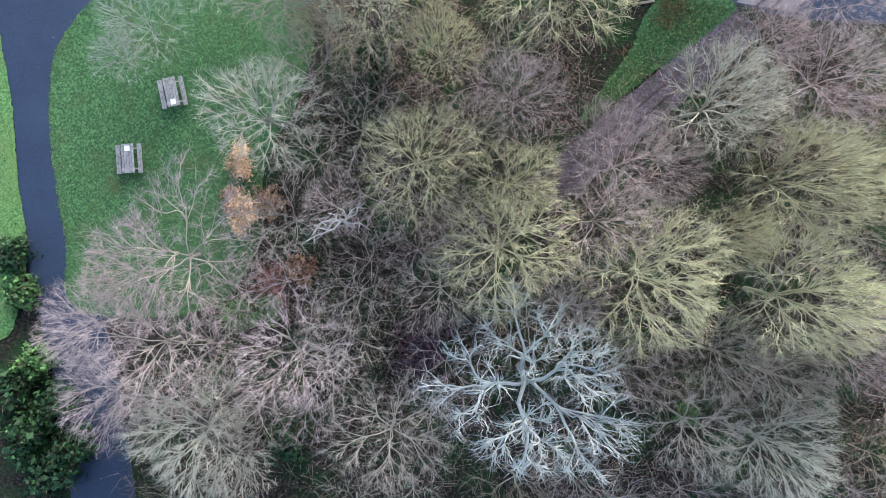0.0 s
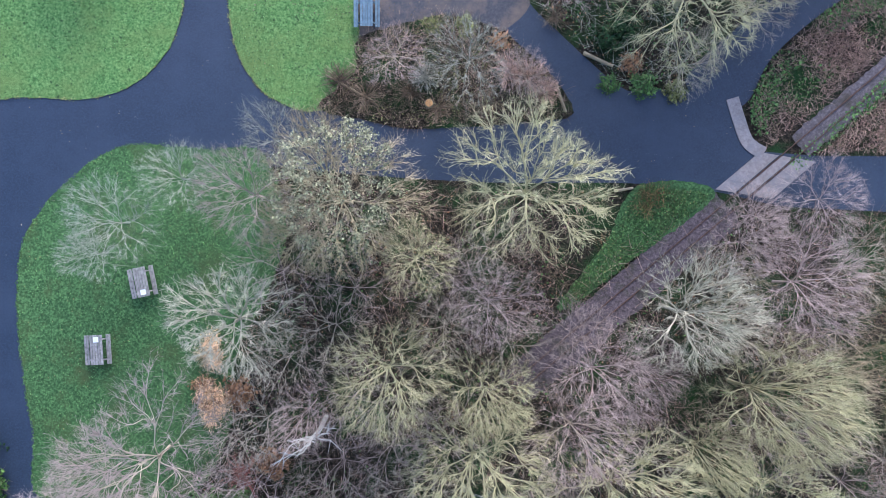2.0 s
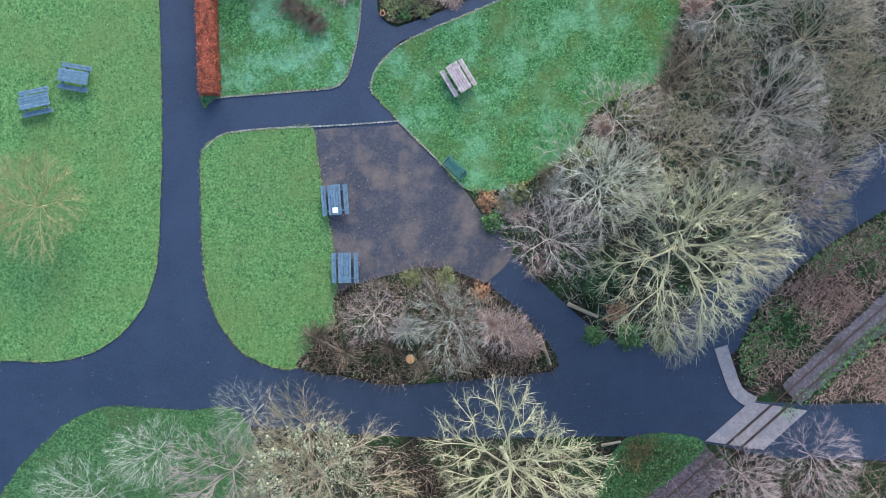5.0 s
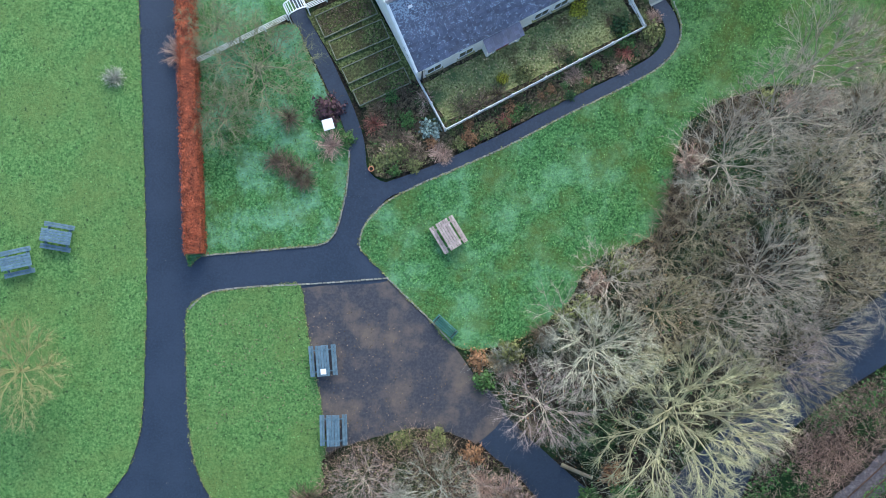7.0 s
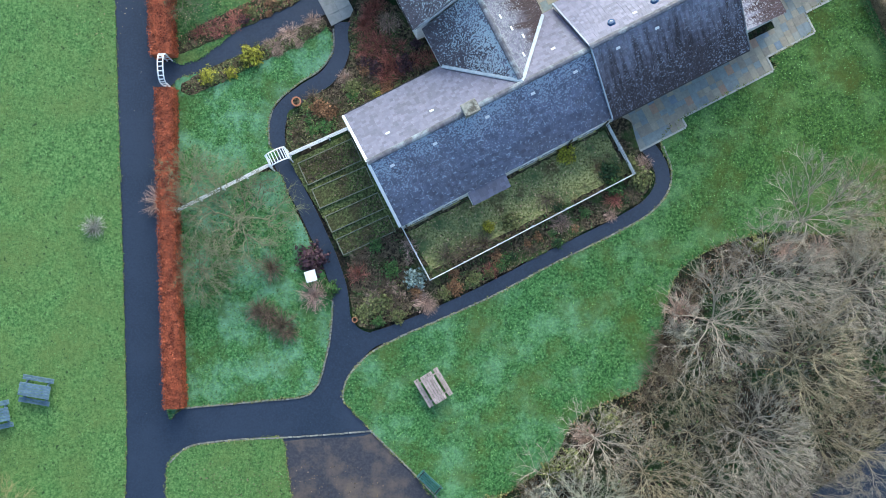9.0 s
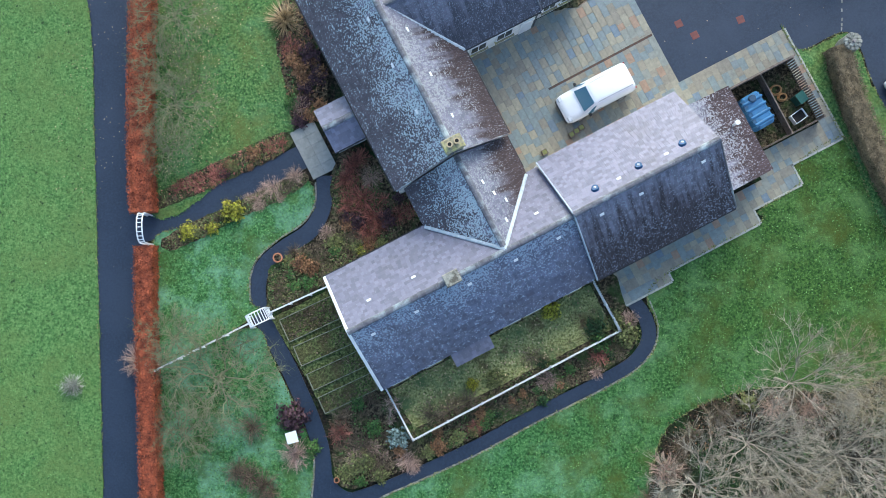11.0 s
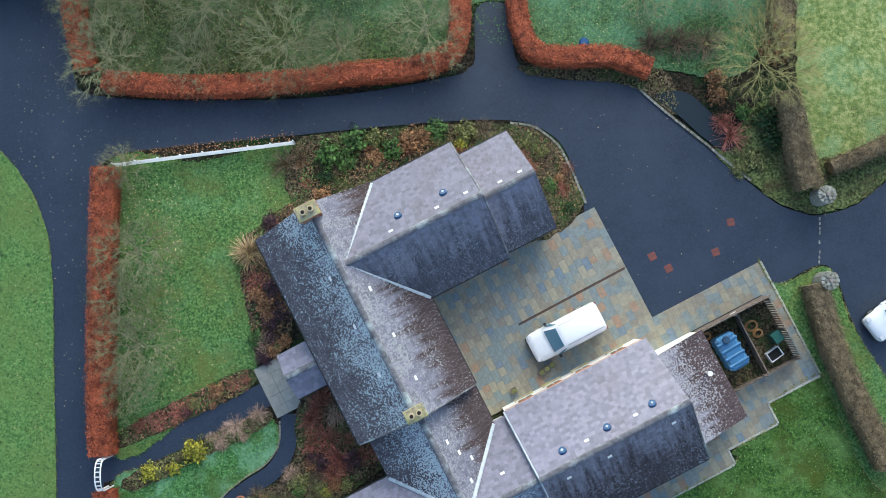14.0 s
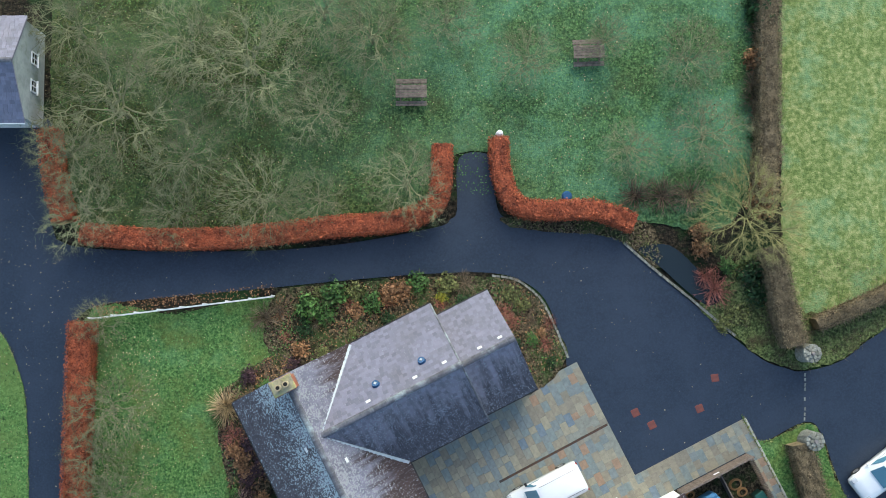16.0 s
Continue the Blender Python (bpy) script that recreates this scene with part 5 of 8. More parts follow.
SHRUBS_WOODS = [
    ('dark', 12.2, 24.6, 1.3, 1.5),
    ('dark', 13.3, 25.2, 1.2, 1.5),
    ('green', 6.2, 28.6, 0.9, 0.8),
    ('tan', 6.9, 29.7, 0.8, 0.9),
    ('rust', 13.7, 23.0, 1.0, 0.5),
    ('green', 14.4, 21.7, 1.2, 0.6),
    ('green', 12.3, 21.7, 0.9, 0.5),
    ('rose', 7.6, 29.2, 0.9, 0.9),
    ('rust', 5.9, 29.8, 0.9, 0.6),
    ('brown', 8.9, 25.8, 1.0, 0.8),
    ('olive', 16.4, 21.3, 1.0, 0.6),
]
SHRUBS_SOUTH = [
    ('dark', -24.7, -11.5, 2.2, 4.2),
    ('dark', -23.0, -9.6, 1.7, 4.0),
    ('dark', -21.9, -12.4, 1.8, 4.2),
    ('green', -24.3, -7.2, 1.6, 3.0),
    ('dark', -23.4, -13.9, 2.2, 3.0),
    ('dark', -25.8, -9.1, 2.0, 3.0),
    ('dark', -25.9, -0.6, 1.6, 2.4),
    ('green', -25.3, -3.0, 1.6, 2.2),
    ('dark', -9.1, -12.2, 1.8, 2.5),
    ('dark', -3.6, 11.1, 1.8, 6.0),
    ('green', -10.3, -4.0, 1.4, 0.8),
    ('green', -12.1, -4.4, 1.6, 0.8),
    ('green', 15.9, -10.5, 1.2, 0.8),
    ('rust', -12.1, 2.2, 1.1, 0.8),
    ('rust', -12.5, 3.1, 0.9, 0.7),
    ('tan', -12.3, 5.0, 1.0, 1.0),
    ('rust', -10.3, 2.6, 1.4, 0.9),
    ('red', -10.0, -2.3, 1.5, 0.9),
    ('rust', -8.2, -1.6, 1.4, 0.9),
    ('plum', -0.6, -5.4, 2.2, 2.2),
    ('plum', -0.9, -6.8, 1.8, 2.0),
    ('dark', -2.3, 1.2, 1.4, 2.0),
]


# ---------------------------------------------------------------- planting
for rows in (SHRUBS_FRONT, SHRUBS_WEST_WALL, SHRUBS_NORTH):
    for row in rows:
        shrub(*row, where="in the farmhouse border")
for row in SHRUBS_POND:
    shrub(*row, where="beside the small pond")
for rows in (SHRUBS_GARDEN, SHRUBS_FENCE, SHRUBS_FENCE_OUTER):
    for row in rows:
        shrub(*row, where="in the cottage garden")
for row in SHRUBS_ISLAND:
    shrub(*row, where="on the island between roads")
for rows in (SHRUBS_WOODS, SHRUBS_SOUTH):
    for row in rows:
        shrub(*row, where="at the edge of the wood")

WOOD_LINE = [(6.5, 30.3), (8.6, 31), (11, 32.5), (12.7, 35.0), (16.8, 37.0), (17.6, 40), (19, 44), (24, 45.8), (30, 45.8)]
hedge_rng = random.Random(41)
for i in range(24):
    f = i / 23
    shrub(hedge_rng.choice(("brown", "brown", "dark", "rust")), 27.8 + 0.5 * f + hedge_rng.uniform(-0.55, 0.4), 79.5 + 18 * f, hedge_rng.uniform(0.7, 1.15), hedge_rng.uniform(1.3, 2.2), where="grown into the field hedge")

edge_rng = random.Random(43)
for p, q in zip(WOOD_LINE, WOOD_LINE[1:]):
    k = max(1, round(math.dist(p, q) / 1.0))
    for i in range(k):
        f = (i + edge_rng.random()) / k
        r = edge_rng.uniform(0.7, 1.3)
        shrub(edge_rng.choice(("brown", "grey", "rose", "brown", "olive")), p[0] + (q[0] - p[0]) * f + edge_rng.uniform(0.1, 1.0), p[1] + (q[1] - p[1]) * f - edge_rng.uniform(0.1, 1.0), r, r * edge_rng.uniform(0.9, 1.5), where="at the edge of the wood")

BEDS = {
    "bed_front_north": [(-10.4, 57.0), (-7, 58.4), (-3, 60.3), (-3.2, 61.4), (-6.5, 60.0), (-10.4, 58.0)],
    "bed_front_south": [(-10.3, 55.2), (-7.2, 56.8), (-4, 58.2), (-2, 59.0), (-2.2, 58.1), (-5.5, 56.5), (-9.5, 54.6)],
    "bed_house_west": [(-3.6, 68.6), (-2.2, 69.9), (-0.3, 71.2), (0.8, 70.6), (-0.6, 68.5), (-1.2, 66), (-0.6, 64), (-1.4, 62.3), (-2.6, 61.9), (-3.1, 64), (-3.6, 66.5)],
    "bed_house_south": [(-0.5, 58.4), (-0.4, 56.8), (-1.3, 55.2), (-3.0, 54.2), (-4.1, 53.3), (-4.2, 51.8), (-3.9, 51.0), (-0.6, 52.6), (5, 56.5), (0.8, 60.6)],
    "bed_north": [(-0.4, 74.5), (2.7, 75.0), (7.7, 75.4), (11.6, 75.5), (13.5, 75.1), (14.8, 74.1), (15.6, 72.5), (16.3, 70.7), (13, 68.5), (3, 70.2), (-0.8, 71.2)],
    "bed_garden": [(0.2, 40.7), (2, 41.1), (7.8, 43.5), (14.7, 46.9), (16.8, 48.2), (17.3, 49.5), (16.6, 51), (14.5, 52.8), (2.6, 46.8), (-0.2, 46), (-0.5, 43.5), (-0.4, 41.5)],
    "bed_island": [(-3.1, 24.4), (0, 25.4), (2.1, 25.9), (4.5, 25.4), (6.2, 24.5), (7.9, 23.1), (9.5, 21.2), (9.9, 19.7), (6, 19.2), (0, 18.9), (-2.8, 19.4), (-5.6, 20.1), (-3.4, 22.3)],
    "bed_orchard_edge": [(12.9, 78.9), (13.2, 78.4), (15.6, 78.0), (18.6, 77.8), (20.4, 77.0), (21.5, 75.9), (22, 76.5), (21, 78.6), (17, 78.9)],
}
for i, (name, pts) in enumerate(BEDS.items()):
    sheet(name, pts, 0.102 + 0.002 * i, EARTH if name == "bed_island" else SOIL, ragged=0.05, label="planted border of damp soil and low winter plants", category="flower bed")
planted(BEDS["bed_house_west"], 16, ("plum", "rust", "red", "brown", "green"), 501)
planted([(0.0, 58.6), (0.2, 56.4), (1.4, 55.0), (4.4, 56.6), (1.0, 60.2)], 14, ("red", "red", "plum", "rose"), 502, 0.5, 0.9)
planted([(-0.9, 55.4), (-3.0, 54.2), (-4.0, 53.0), (-3.8, 51.3), (-0.6, 52.8), (2.8, 54.8), (0.6, 56)], 22, ("brown", "olive", "green", "rust", "rose", "brown"), 503)
planted(BEDS["bed_north"], 40, ("green", "rust", "brown", "red", "olive", "dark"), 504)
planted(BEDS["bed_front_north"], 8, ("red", "rust", "plum", "brown"), 505, 0.3, 0.55)
planted(BEDS["bed_front_south"], 8, ("brown", "olive", "rose"), 506, 0.3, 0.5)
planted([(0.2, 40.7), (2, 41.1), (4.4, 42.1), (3.9, 43.6), (2.6, 46.2), (-0.1, 45.2), (-0.4, 41.5)], 22, ("brown", "brown", "olive", "green", "rust", "rose"), 507, where="in the cottage garden")
planted([(4.6, 42.4), (7.8, 43.6), (14.7, 47.0), (16.9, 48.4), (16.4, 49.3), (4.5, 43.4)], 16, ("brown", "rust", "green", "olive", "dark"), 508, 0.3, 0.55, "in the cottage garden")
for i, (ring, tint) in enumerate(((L1, "olive"), (L2, "olive"), (L3, "green"), (L4, "olive"), (L5, "olive"), (L7, "olive"), (L8, "green"), (VERGE_E, "olive"))):
    edge_tufts(ring, tint, 601 + i, per=12 if i == 0 else 24)
GARDEN_GRASS = [(2.9, 46.3), (4.2, 44.0), (15.8, 49.6), (14.6, 52.2)]
sheet("rough_grass_garden", GARDEN_GRASS, 0.122, GARDEN, smooth=False, ragged=0.04, label="rough yellowish grass inside the picket fence", category="lawn")
for i, (name, tints, n) in enumerate((("bed_front_north", ("red", "olive"), 1500), ("bed_front_south", ("brown", "olive"), 1500), ("bed_house_west", ("plum", "rust"), 1500),
                                      ("bed_house_south", ("brown", "olive", "green"), 2600), ("bed_north", ("green", "brown", "rust"), 3600),
                                      ("bed_garden", ("brown", "green", "olive"), 3000), ("bed_island", ("brown", "olive"), 3000), ("bed_orchard_edge", ("olive", "brown"), 900))):
    for k, tint in enumerate(tints):
        scatter("border_plants", BEDS[name], n * 2, 0.05, 0.3, tint, 40 + 5 * i + k, "low mixed winter plants covering a border", holes=[GARDEN_GRASS] if name == "bed_garden" else ())
scatter("garden_tussocks", GARDEN_GRASS, 2600, 0.06, 0.2, "tan", 91, "pale tufts of rough garden grass")
scatter("garden_tussocks", GARDEN_GRASS, 1500, 0.07, 0.2, "olive", 92, "olive tufts of rough garden grass")

SOUTH_WOOD = [(-9, 15), (10, 15.3), (13, 15.2), (9.5, 9), (18.5, 14.4), (36, 13.5), (36, -26), (-18, -26), (-20, -10), (-14, -4), (-11, 1), (-10, 6), (-8, 10)]
NE_WOOD = [(5, 30.4), (8, 30.5), (11.3, 32.6), (13, 35.2), (17, 37.2), (18, 40), (19.3, 44), (24, 46.2), (30, 46), (42, 50), (42, 40), (30, 33.4), (25, 29.8), (20, 25.4), (17, 22), (13.8, 21.5), (11, 23.5), (7.6, 26.8), (6, 28.8)]
RAIL_BANK = [(21.2, 20.4), (22.4, 23.2), (25.8, 26.2), (31, 29.4), (38, 33.5), (38, 17.6), (25.5, 17.6), (22.2, 17.8)]
TRACK = [(7.0, 4.9), (31.3, 25.5), (32.7, 23.9), (8.4, 3.3)]
for name, ring, n, tint, seed, size, h, spikes, label in (
        ("bramble", SOUTH_WOOD, 15000, "green", 201, 0.07, 0.4, False, "green ivy and bramble over the wood floor"),
        ("bracken", SOUTH_WOOD, 14000, "rust", 202, 0.055, 0.3, False, "rust-brown bracken and fallen leaves"),
        ("brushwood", SOUTH_WOOD, 24000, "brown", 203, 0.011, 1.5, True, "tangled brown brushwood under the trees"),
        ("brushwood", SOUTH_WOOD, 20000, "rose", 214, 0.01, 1.7, True, "fine pinkish brushwood under the trees"),
        ("leaf_litter", SOUTH_WOOD, 14000, "brown", 204, 0.06, 0.15, False, "brown leaf litter on the wood floor"),
        ("bramble", NE_WOOD, 9000, "green", 205, 0.07, 0.5, False, "green bramble at the wood edge"),
        ("bracken", NE_WOOD, 8000, "rust", 206, 0.055, 0.3, False, "rust-brown bracken and fallen leaves"),
        ("brushwood", NE_WOOD, 16000, "grey", 207, 0.011, 1.5, True, "tangled grey brushwood under the trees"),
        ("heather", RAIL_BANK, 9000, "brown", 208, 0.05, 0.3, False, "brown heathery growth on the railway bank"),
        ("heather", RAIL_BANK, 20000, "rose", 209, 0.014, 0.8, True, "pinkish dry stems on the railway bank"),
        ("bank_grass", RAIL_BANK, 3000, "olive", 210, 0.045, 0.25, False, "olive grass tufts on the railway bank")):
    scatter(name, ring, n, size, h, tint, seed, label, holes=[TRACK], spikes=spikes)
GREEN_EDGE = [(20.9, 20.6), (22.2, 23.3), (25.7, 26.4), (31, 29.6), (38, 34), (38, 32), (31, 27.6), (26, 24.8), (23, 21.8), (22, 18.4), (21.3, 18.6)]
scatter("verge_growth", GREEN_EDGE, 16000, 0.085, 0.5, "green", 211, "lush green growth along the lane edge")
for k, side in enumerate((1.6, -1.6)):
    ring = [(22.6 + 0.85 * -side, 17.9 + 1.0 * side), (38 + 0.85 * -side, 30.9 + 1.0 * side), (38 + 0.45 * -side, 30.9 + 0.53 * side), (22.6 + 0.45 * -side, 17.9 + 0.53 * side)]
    scatter("track_edge_growth", ring, 6000, 0.08, 0.4, "green", 221 + k, "green growth along the gravel track")
WOOD_EDGE = [(5, 30.8), (8, 31), (11, 33), (12.8, 35.8), (17, 37.8), (18, 41), (19, 44.5), (24, 46.8), (30, 46.6), (30, 45), (24, 44), (20, 42), (18.5, 37), (14, 34), (11.5, 31), (8, 29)]
scatter("edge_growth", WOOD_EDGE, 6000, 0.06, 0.35, "olive", 212, "mixed olive growth where lawn meets wood")
scatter("edge_growth", WOOD_EDGE, 5000, 0.05, 0.25, "rust", 213, "fallen russet leaves where lawn meets wood")


def fallen_leaves(name, ring, n, seed, tint="rust", size=0.05, label="scattered fallen leaves on the ground"):
    rng = np.random.default_rng(seed)
    xs, ys = [p[0] for p in ring], [p[1] for p in ring]
    pts = [(x, y) for x, y in zip(rng.uniform(min(xs), max(xs), n), rng.uniform(min(ys), max(ys), n)) if inside(x, y, ring)]
    c = np.column_stack([np.array(pts), np.full(len(pts), 0.125)])
    v, f = leaves_at(c, rng.normal(size=(len(pts), 3)) * 0.25 + [0, 0, 1], size, rng)
    return tagged(mesh_object(name, v, f, TINT[tint]), label, "leaves", kind="stuff")


fallen_leaves("fallen_leaves", [(-14, 77), (9, 78), (20, 77), (29, 70), (29, 67), (20, 64), (15, 74), (0, 75), (-12, 73)], 300, 301, "tan", 0.04, "pale fallen leaves on the drive")
fallen_leaves("fallen_leaves", L3, 500, 302, "olive")
fallen_leaves("fallen_leaves", L6, 6500, 303, "tan", 0.045, "tiny pale windfall leaves in the orchard grass")
fallen_leaves("fallen_leaves", L8, 500, 304, "tan", 0.04, "yellow fallen leaves on the front lawn")
fallen_leaves("fallen_leaves", [(-24, 24), (-10, 24), (-5, 20), (20, 21), (20, 16), (-12, 17), (-24, 12)], 120, 305, "tan", 0.04, "pale fallen leaves on the road")

fallen_leaves("fallen_leaves", [(-16.5, 58), (-12.2, 58), (-12.2, 78), (-14, 90), (-17, 90)], 420, 306, "tan", 0.04, "pale fallen leaves on the lane")
fallen_leaves("fallen_leaves", [(-10.7, 73.3), (-0.5, 74.5), (-0.5, 75.1), (-10.9, 74.0)], 1500, 307, "rust", 0.05, "russet fallen leaves under the rail fence")
fallen_leaves("fallen_leaves", [(-10.6, 58.5), (-7, 60), (-7, 72), (-10.6, 72.5)], 900, 308, "tan", 0.045, "yellow fallen leaves beneath small trees")
fallen_leaves("fallen_leaves", [(-10, 26), (1, 25.5), (5, 28), (0, 33), (-10, 33)], 900, 309, "brown", 0.05, "brown leaf litter on the terrace")
NEAR_LAWN = [(-16.2, 23), (-13.7, 28), (-13.6, 42), (-14.3, 66), (-15.6, 72), (-22, 72), (-26, 50), (-26, 24)]
NEAR_ORCHARD = [(-13.2, 84), (-12, 78.4), (2.7, 78.6), (9, 80.5), (13.5, 80), (20, 79), (27, 80), (27.5, 96), (-13, 96)]
for k, (ring, n) in enumerate(((NEAR_LAWN, 12000), (L2, 4000), (L3, 5000), (L4, 5000), (L5, 16000), (NEAR_ORCHARD, 22000), (L7, 2600), (L8, 6000))):
    fallen_leaves("grass_tufts", ring, n, 701 + k, "blade", 0.05, "short tufts of winter grass standing in the lawn")
for k, (x, y, r) in enumerate(((-6.9, 47.5, 2.6), (-8.8, 44.5, 1.8), (-9.0, 84.9, 4.0), (-1.6, 87.4, 3.4), (-11.3, 79.6, 2.4), (-6.1, 79.0, 2.0), (5.2, 89.2, 2.4))):
    ring = [(x + r * math.cos(a * math.pi / 5), y + r * math.sin(a * math.pi / 5)) for a in range(10)]
    scatter("rough_grass", ring, 120 * int(r * r), 0.012, 0.35, ("olive", "brown")[k % 2], 320 + k, "rough olive grass and prunings beneath an apple tree", spikes=True).location.z = 0.08
scatter("verge_growth", VERGE, 9000, 0.06, 0.3, "green", 331, "lush green growth beside the railway")
scatter("verge_growth", VERGE, 2500, 0.05, 0.25, "olive", 332, "olive growth beside the railway")
scatter("verge_growth", [(11.5, 12), (14.5, 15.4), (16.2, 15.3), (13, 11.6)], 2500, 0.01, 0.9, "rust", 333, "russet stems beside the railway verge", spikes=True)
scatter("bank_growth", BANK, 3500, 0.011, 0.5, "brown", 341, "brown dry stems on the bank", spikes=True)
scatter("bank_growth", BANK, 2500, 0.045, 0.25, "olive", 342, "olive growth on the bank beside the drive")
scatter("island_brush", BEDS["bed_island"], 9000, 0.01, 1.0, "brown", 351, "tangled brown stems on the island bed", spikes=True)
scatter("island_brush", BEDS["bed_island"], 5000, 0.01, 1.0, "rose", 352, "pale pinkish stems on the island bed", spikes=True)


# ---------------------------------------------------------------- farmhouse details
RIDGE = material("ridge_tiles", [(0.35, (0.07, 0.07, 0.085)), (0.6, (0.14, 0.14, 0.16))], scale=3, rough=0.5, bump=0.3, stain=(0.34, 0.4, 0.42), stain_scale=0.7, stain_at=(0.5, 0.66))
FASCIA = plain("white_paint", (0.78, 0.79, 0.8), rough=0.45, dirt=0.88)
DARK_PAINT = plain("black_gutter", (0.02, 0.02, 0.023), rough=0.35)
STONE = material("lichened_stone", [(0.3, (0.18, 0.16, 0.11)), (0.6, (0.36, 0.33, 0.22))], scale=5, rough=0.9, bump=0.6, bump_scale=14, stain=(0.42, 0.4, 0.14), stain_scale=1.8, stain_at=(0.5, 0.62))
STONE_GREY = material("grey_rubble", [(0.3, (0.15, 0.145, 0.12)), (0.6, (0.34, 0.33, 0.28))], scale=6, rough=0.9, bump=0.7, bump_scale=12, stain=(0.1, 0.09, 0.07), stain_scale=2.0, stain_at=(0.5, 0.6))
BRICK = material("red_brick", [(0.35, (0.28, 0.09, 0.05)), (0.65, (0.42, 0.16, 0.09))], scale=6, rough=0.85, bump=0.5, bump_scale=22, stain=(0.3, 0.24, 0.2), stain_scale=1.5, vary=0.12)
POT = plain("buff_clay", (0.5, 0.4, 0.25), rough=0.8)
SOOT = plain("soot", (0.015, 0.014, 0.013), rough=0.95)
PANE = bpy.data.materials.new("window_glass")
PANE.use_nodes = True
pp = PANE.node_tree.nodes["Principled BSDF"]
pp.inputs["Base Color"].default_value, pp.inputs["Roughness"].default_value = (0.03, 0.036, 0.045, 1), 0.06
BLUE_LENS = bpy.data.materials.new("blue_dome")
BLUE_LENS.use_nodes = True
pp = BLUE_LENS.node_tree.nodes["Principled BSDF"]
pp.inputs["Base Color"].default_value, pp.inputs["Roughness"].default_value = (0.03, 0.09, 0.2, 1), 0.12
RED_DOOR = plain("red_paint", (0.3, 0.03, 0.03), rough=0.4)
PINK_WALL = plain("pink_stone_render", (0.55, 0.42, 0.36), rough=0.85)


def lying(name, a, b, width, rise, mat, parent=None, label="", lift=0.02, sides=5):
    """A rounded cap or strip laid along the line from a to b."""
    a, b = Vector(a), Vector(b)
    d = (b - a).normalized()
    s = d.cross(Vector((0, 0, 1))).normalized()
    u = s.cross(d)
    bm = bmesh.new()
    rings = []
    for p in (a, b):
        ring = []
        for k in range(sides):
            t = math.pi * k / (sides - 1)
            ring.append(bm.verts.new(p + s * math.cos(t) * width / 2 + u * (math.sin(t) * rise + lift)))
        rings.append(ring)
    for k in range(sides - 1):
        bm.faces.new((rings[0][k], rings[0][k + 1], rings[1][k + 1], rings[1][k]))
    bm.faces.new((rings[0][0], rings[1][0], rings[1][-1], rings[0][-1]))
    bm.faces.new(rings[0]), bm.faces.new(rings[1][::-1])
    bmesh.ops.recalc_face_normals(bm, faces=bm.faces)
    return part(name, bm, mat, parent or house, label)


def ridge(a, b):
    a, b = Vector(a), Vector(b)
    n = max(1, round((b - a).length / 0.46))
    for i in range(n):
        lying("ridge_tile", a.lerp(b, i / n) + (b - a).normalized() * 0.008, a.lerp(b, (i + 1) / n), 0.34, 0.1, RIDGE, lift=-0.02 + 0.012 * (i % 2))


for a, b in (((-9.35, -0.28, 5.52), (4.15, -0.28, 5.52)), ((4.15, -0.25, 5.87), (13.0, -0.25, 5.87)), ((0, 5.5, 6.82), (0, 17.95, 6.82)),
             ((0.3, 14.3, 6.47), (8.3, 14.3, 6.47)), ((8.3, 14.2, 5.12), (11.5, 14.2, 5.12)), ((0.1, 0.0, 5.5), (0.1, 5.5, 5.5)), ((-5.6, 10.5, 3.07), (-3.4, 10.5, 3.07))):
    ridge(a, b)
for a, b in (((-3.05, 3.05, 2.72), (0.1, -0.2, 5.56)), ((3.38, 3.05, 2.72), (0.1, -0.2, 5.56)), ((3.45, 10.78, 3.46), (0.2, 14.3, 6.54)), ((3.45, 17.82, 3.46), (0.2, 14.3, 6.54))):
    lying("valley", a, b, 0.2, 0.03, LEAD, label="pale lead-lined roof valley", lift=0.03, sides=4)
for a, b in (((-9.32, -3.92, 2.56), (-9.32, -0.28, 5.51)), ((-9.32, 3.12, 2.51), (-9.32, -0.28, 5.51)), ((4.16, -4.02, 2.61), (4.16, -0.25, 5.86)), ((4.16, 3.34, 2.78), (4.16, -0.25, 5.86)),
             ((3.4, 5.46, 3.42), (0, 5.46, 6.8)), ((-3.5, 5.46, 3.42), (0, 5.46, 6.8)), ((8.32, 10.8, 3.41), (8.32, 14.3, 6.45)), ((8.32, 17.85, 3.41), (8.32, 14.3, 6.45)), ((13.02, -4.0, 2.62), (13.02, -0.25, 5.86))):
    white = a[0] == -9.32
    lying("verge", a, b, (0.17 if a[0] < 0 else 0.13) if white else 0.1, 0.03, FASCIA if white else LEAD if a[0] == 4.16 else RIDGE, label="white verge strip" if white else "", lift=0.05, sides=4)
for a, b in (((-9.35, 3.19, 2.45), (-3.1, 3.19, 2.45)), ((4.15, -4.09, 2.55), (13.0, -4.09, 2.55)),
             ((-3.64, 17.9, 3.35), (-3.64, 5.5, 3.35)), ((3.54, 5.5, 3.35), (3.54, 10.7, 3.35)), ((3.5, 10.73, 3.35), (8.3, 10.73, 3.35)), ((8.35, 11.03, 2.55), (11.5, 11.03, 2.55)),
             ((3.5, 17.92, 3.35), (8.3, 17.92, 3.35)), ((8.3, 17.17, 2.55), (11.5, 17.17, 2.55)), ((3.44, 3.5, 2.6), (3.44, 5.5, 2.6)), ((-5.6, 9.14, 2.1), (-3.6, 9.14, 2.1))):
    lying("gutter", a, b, 0.1, 0.03, DARK_PAINT, lift=0.0, sides=4)


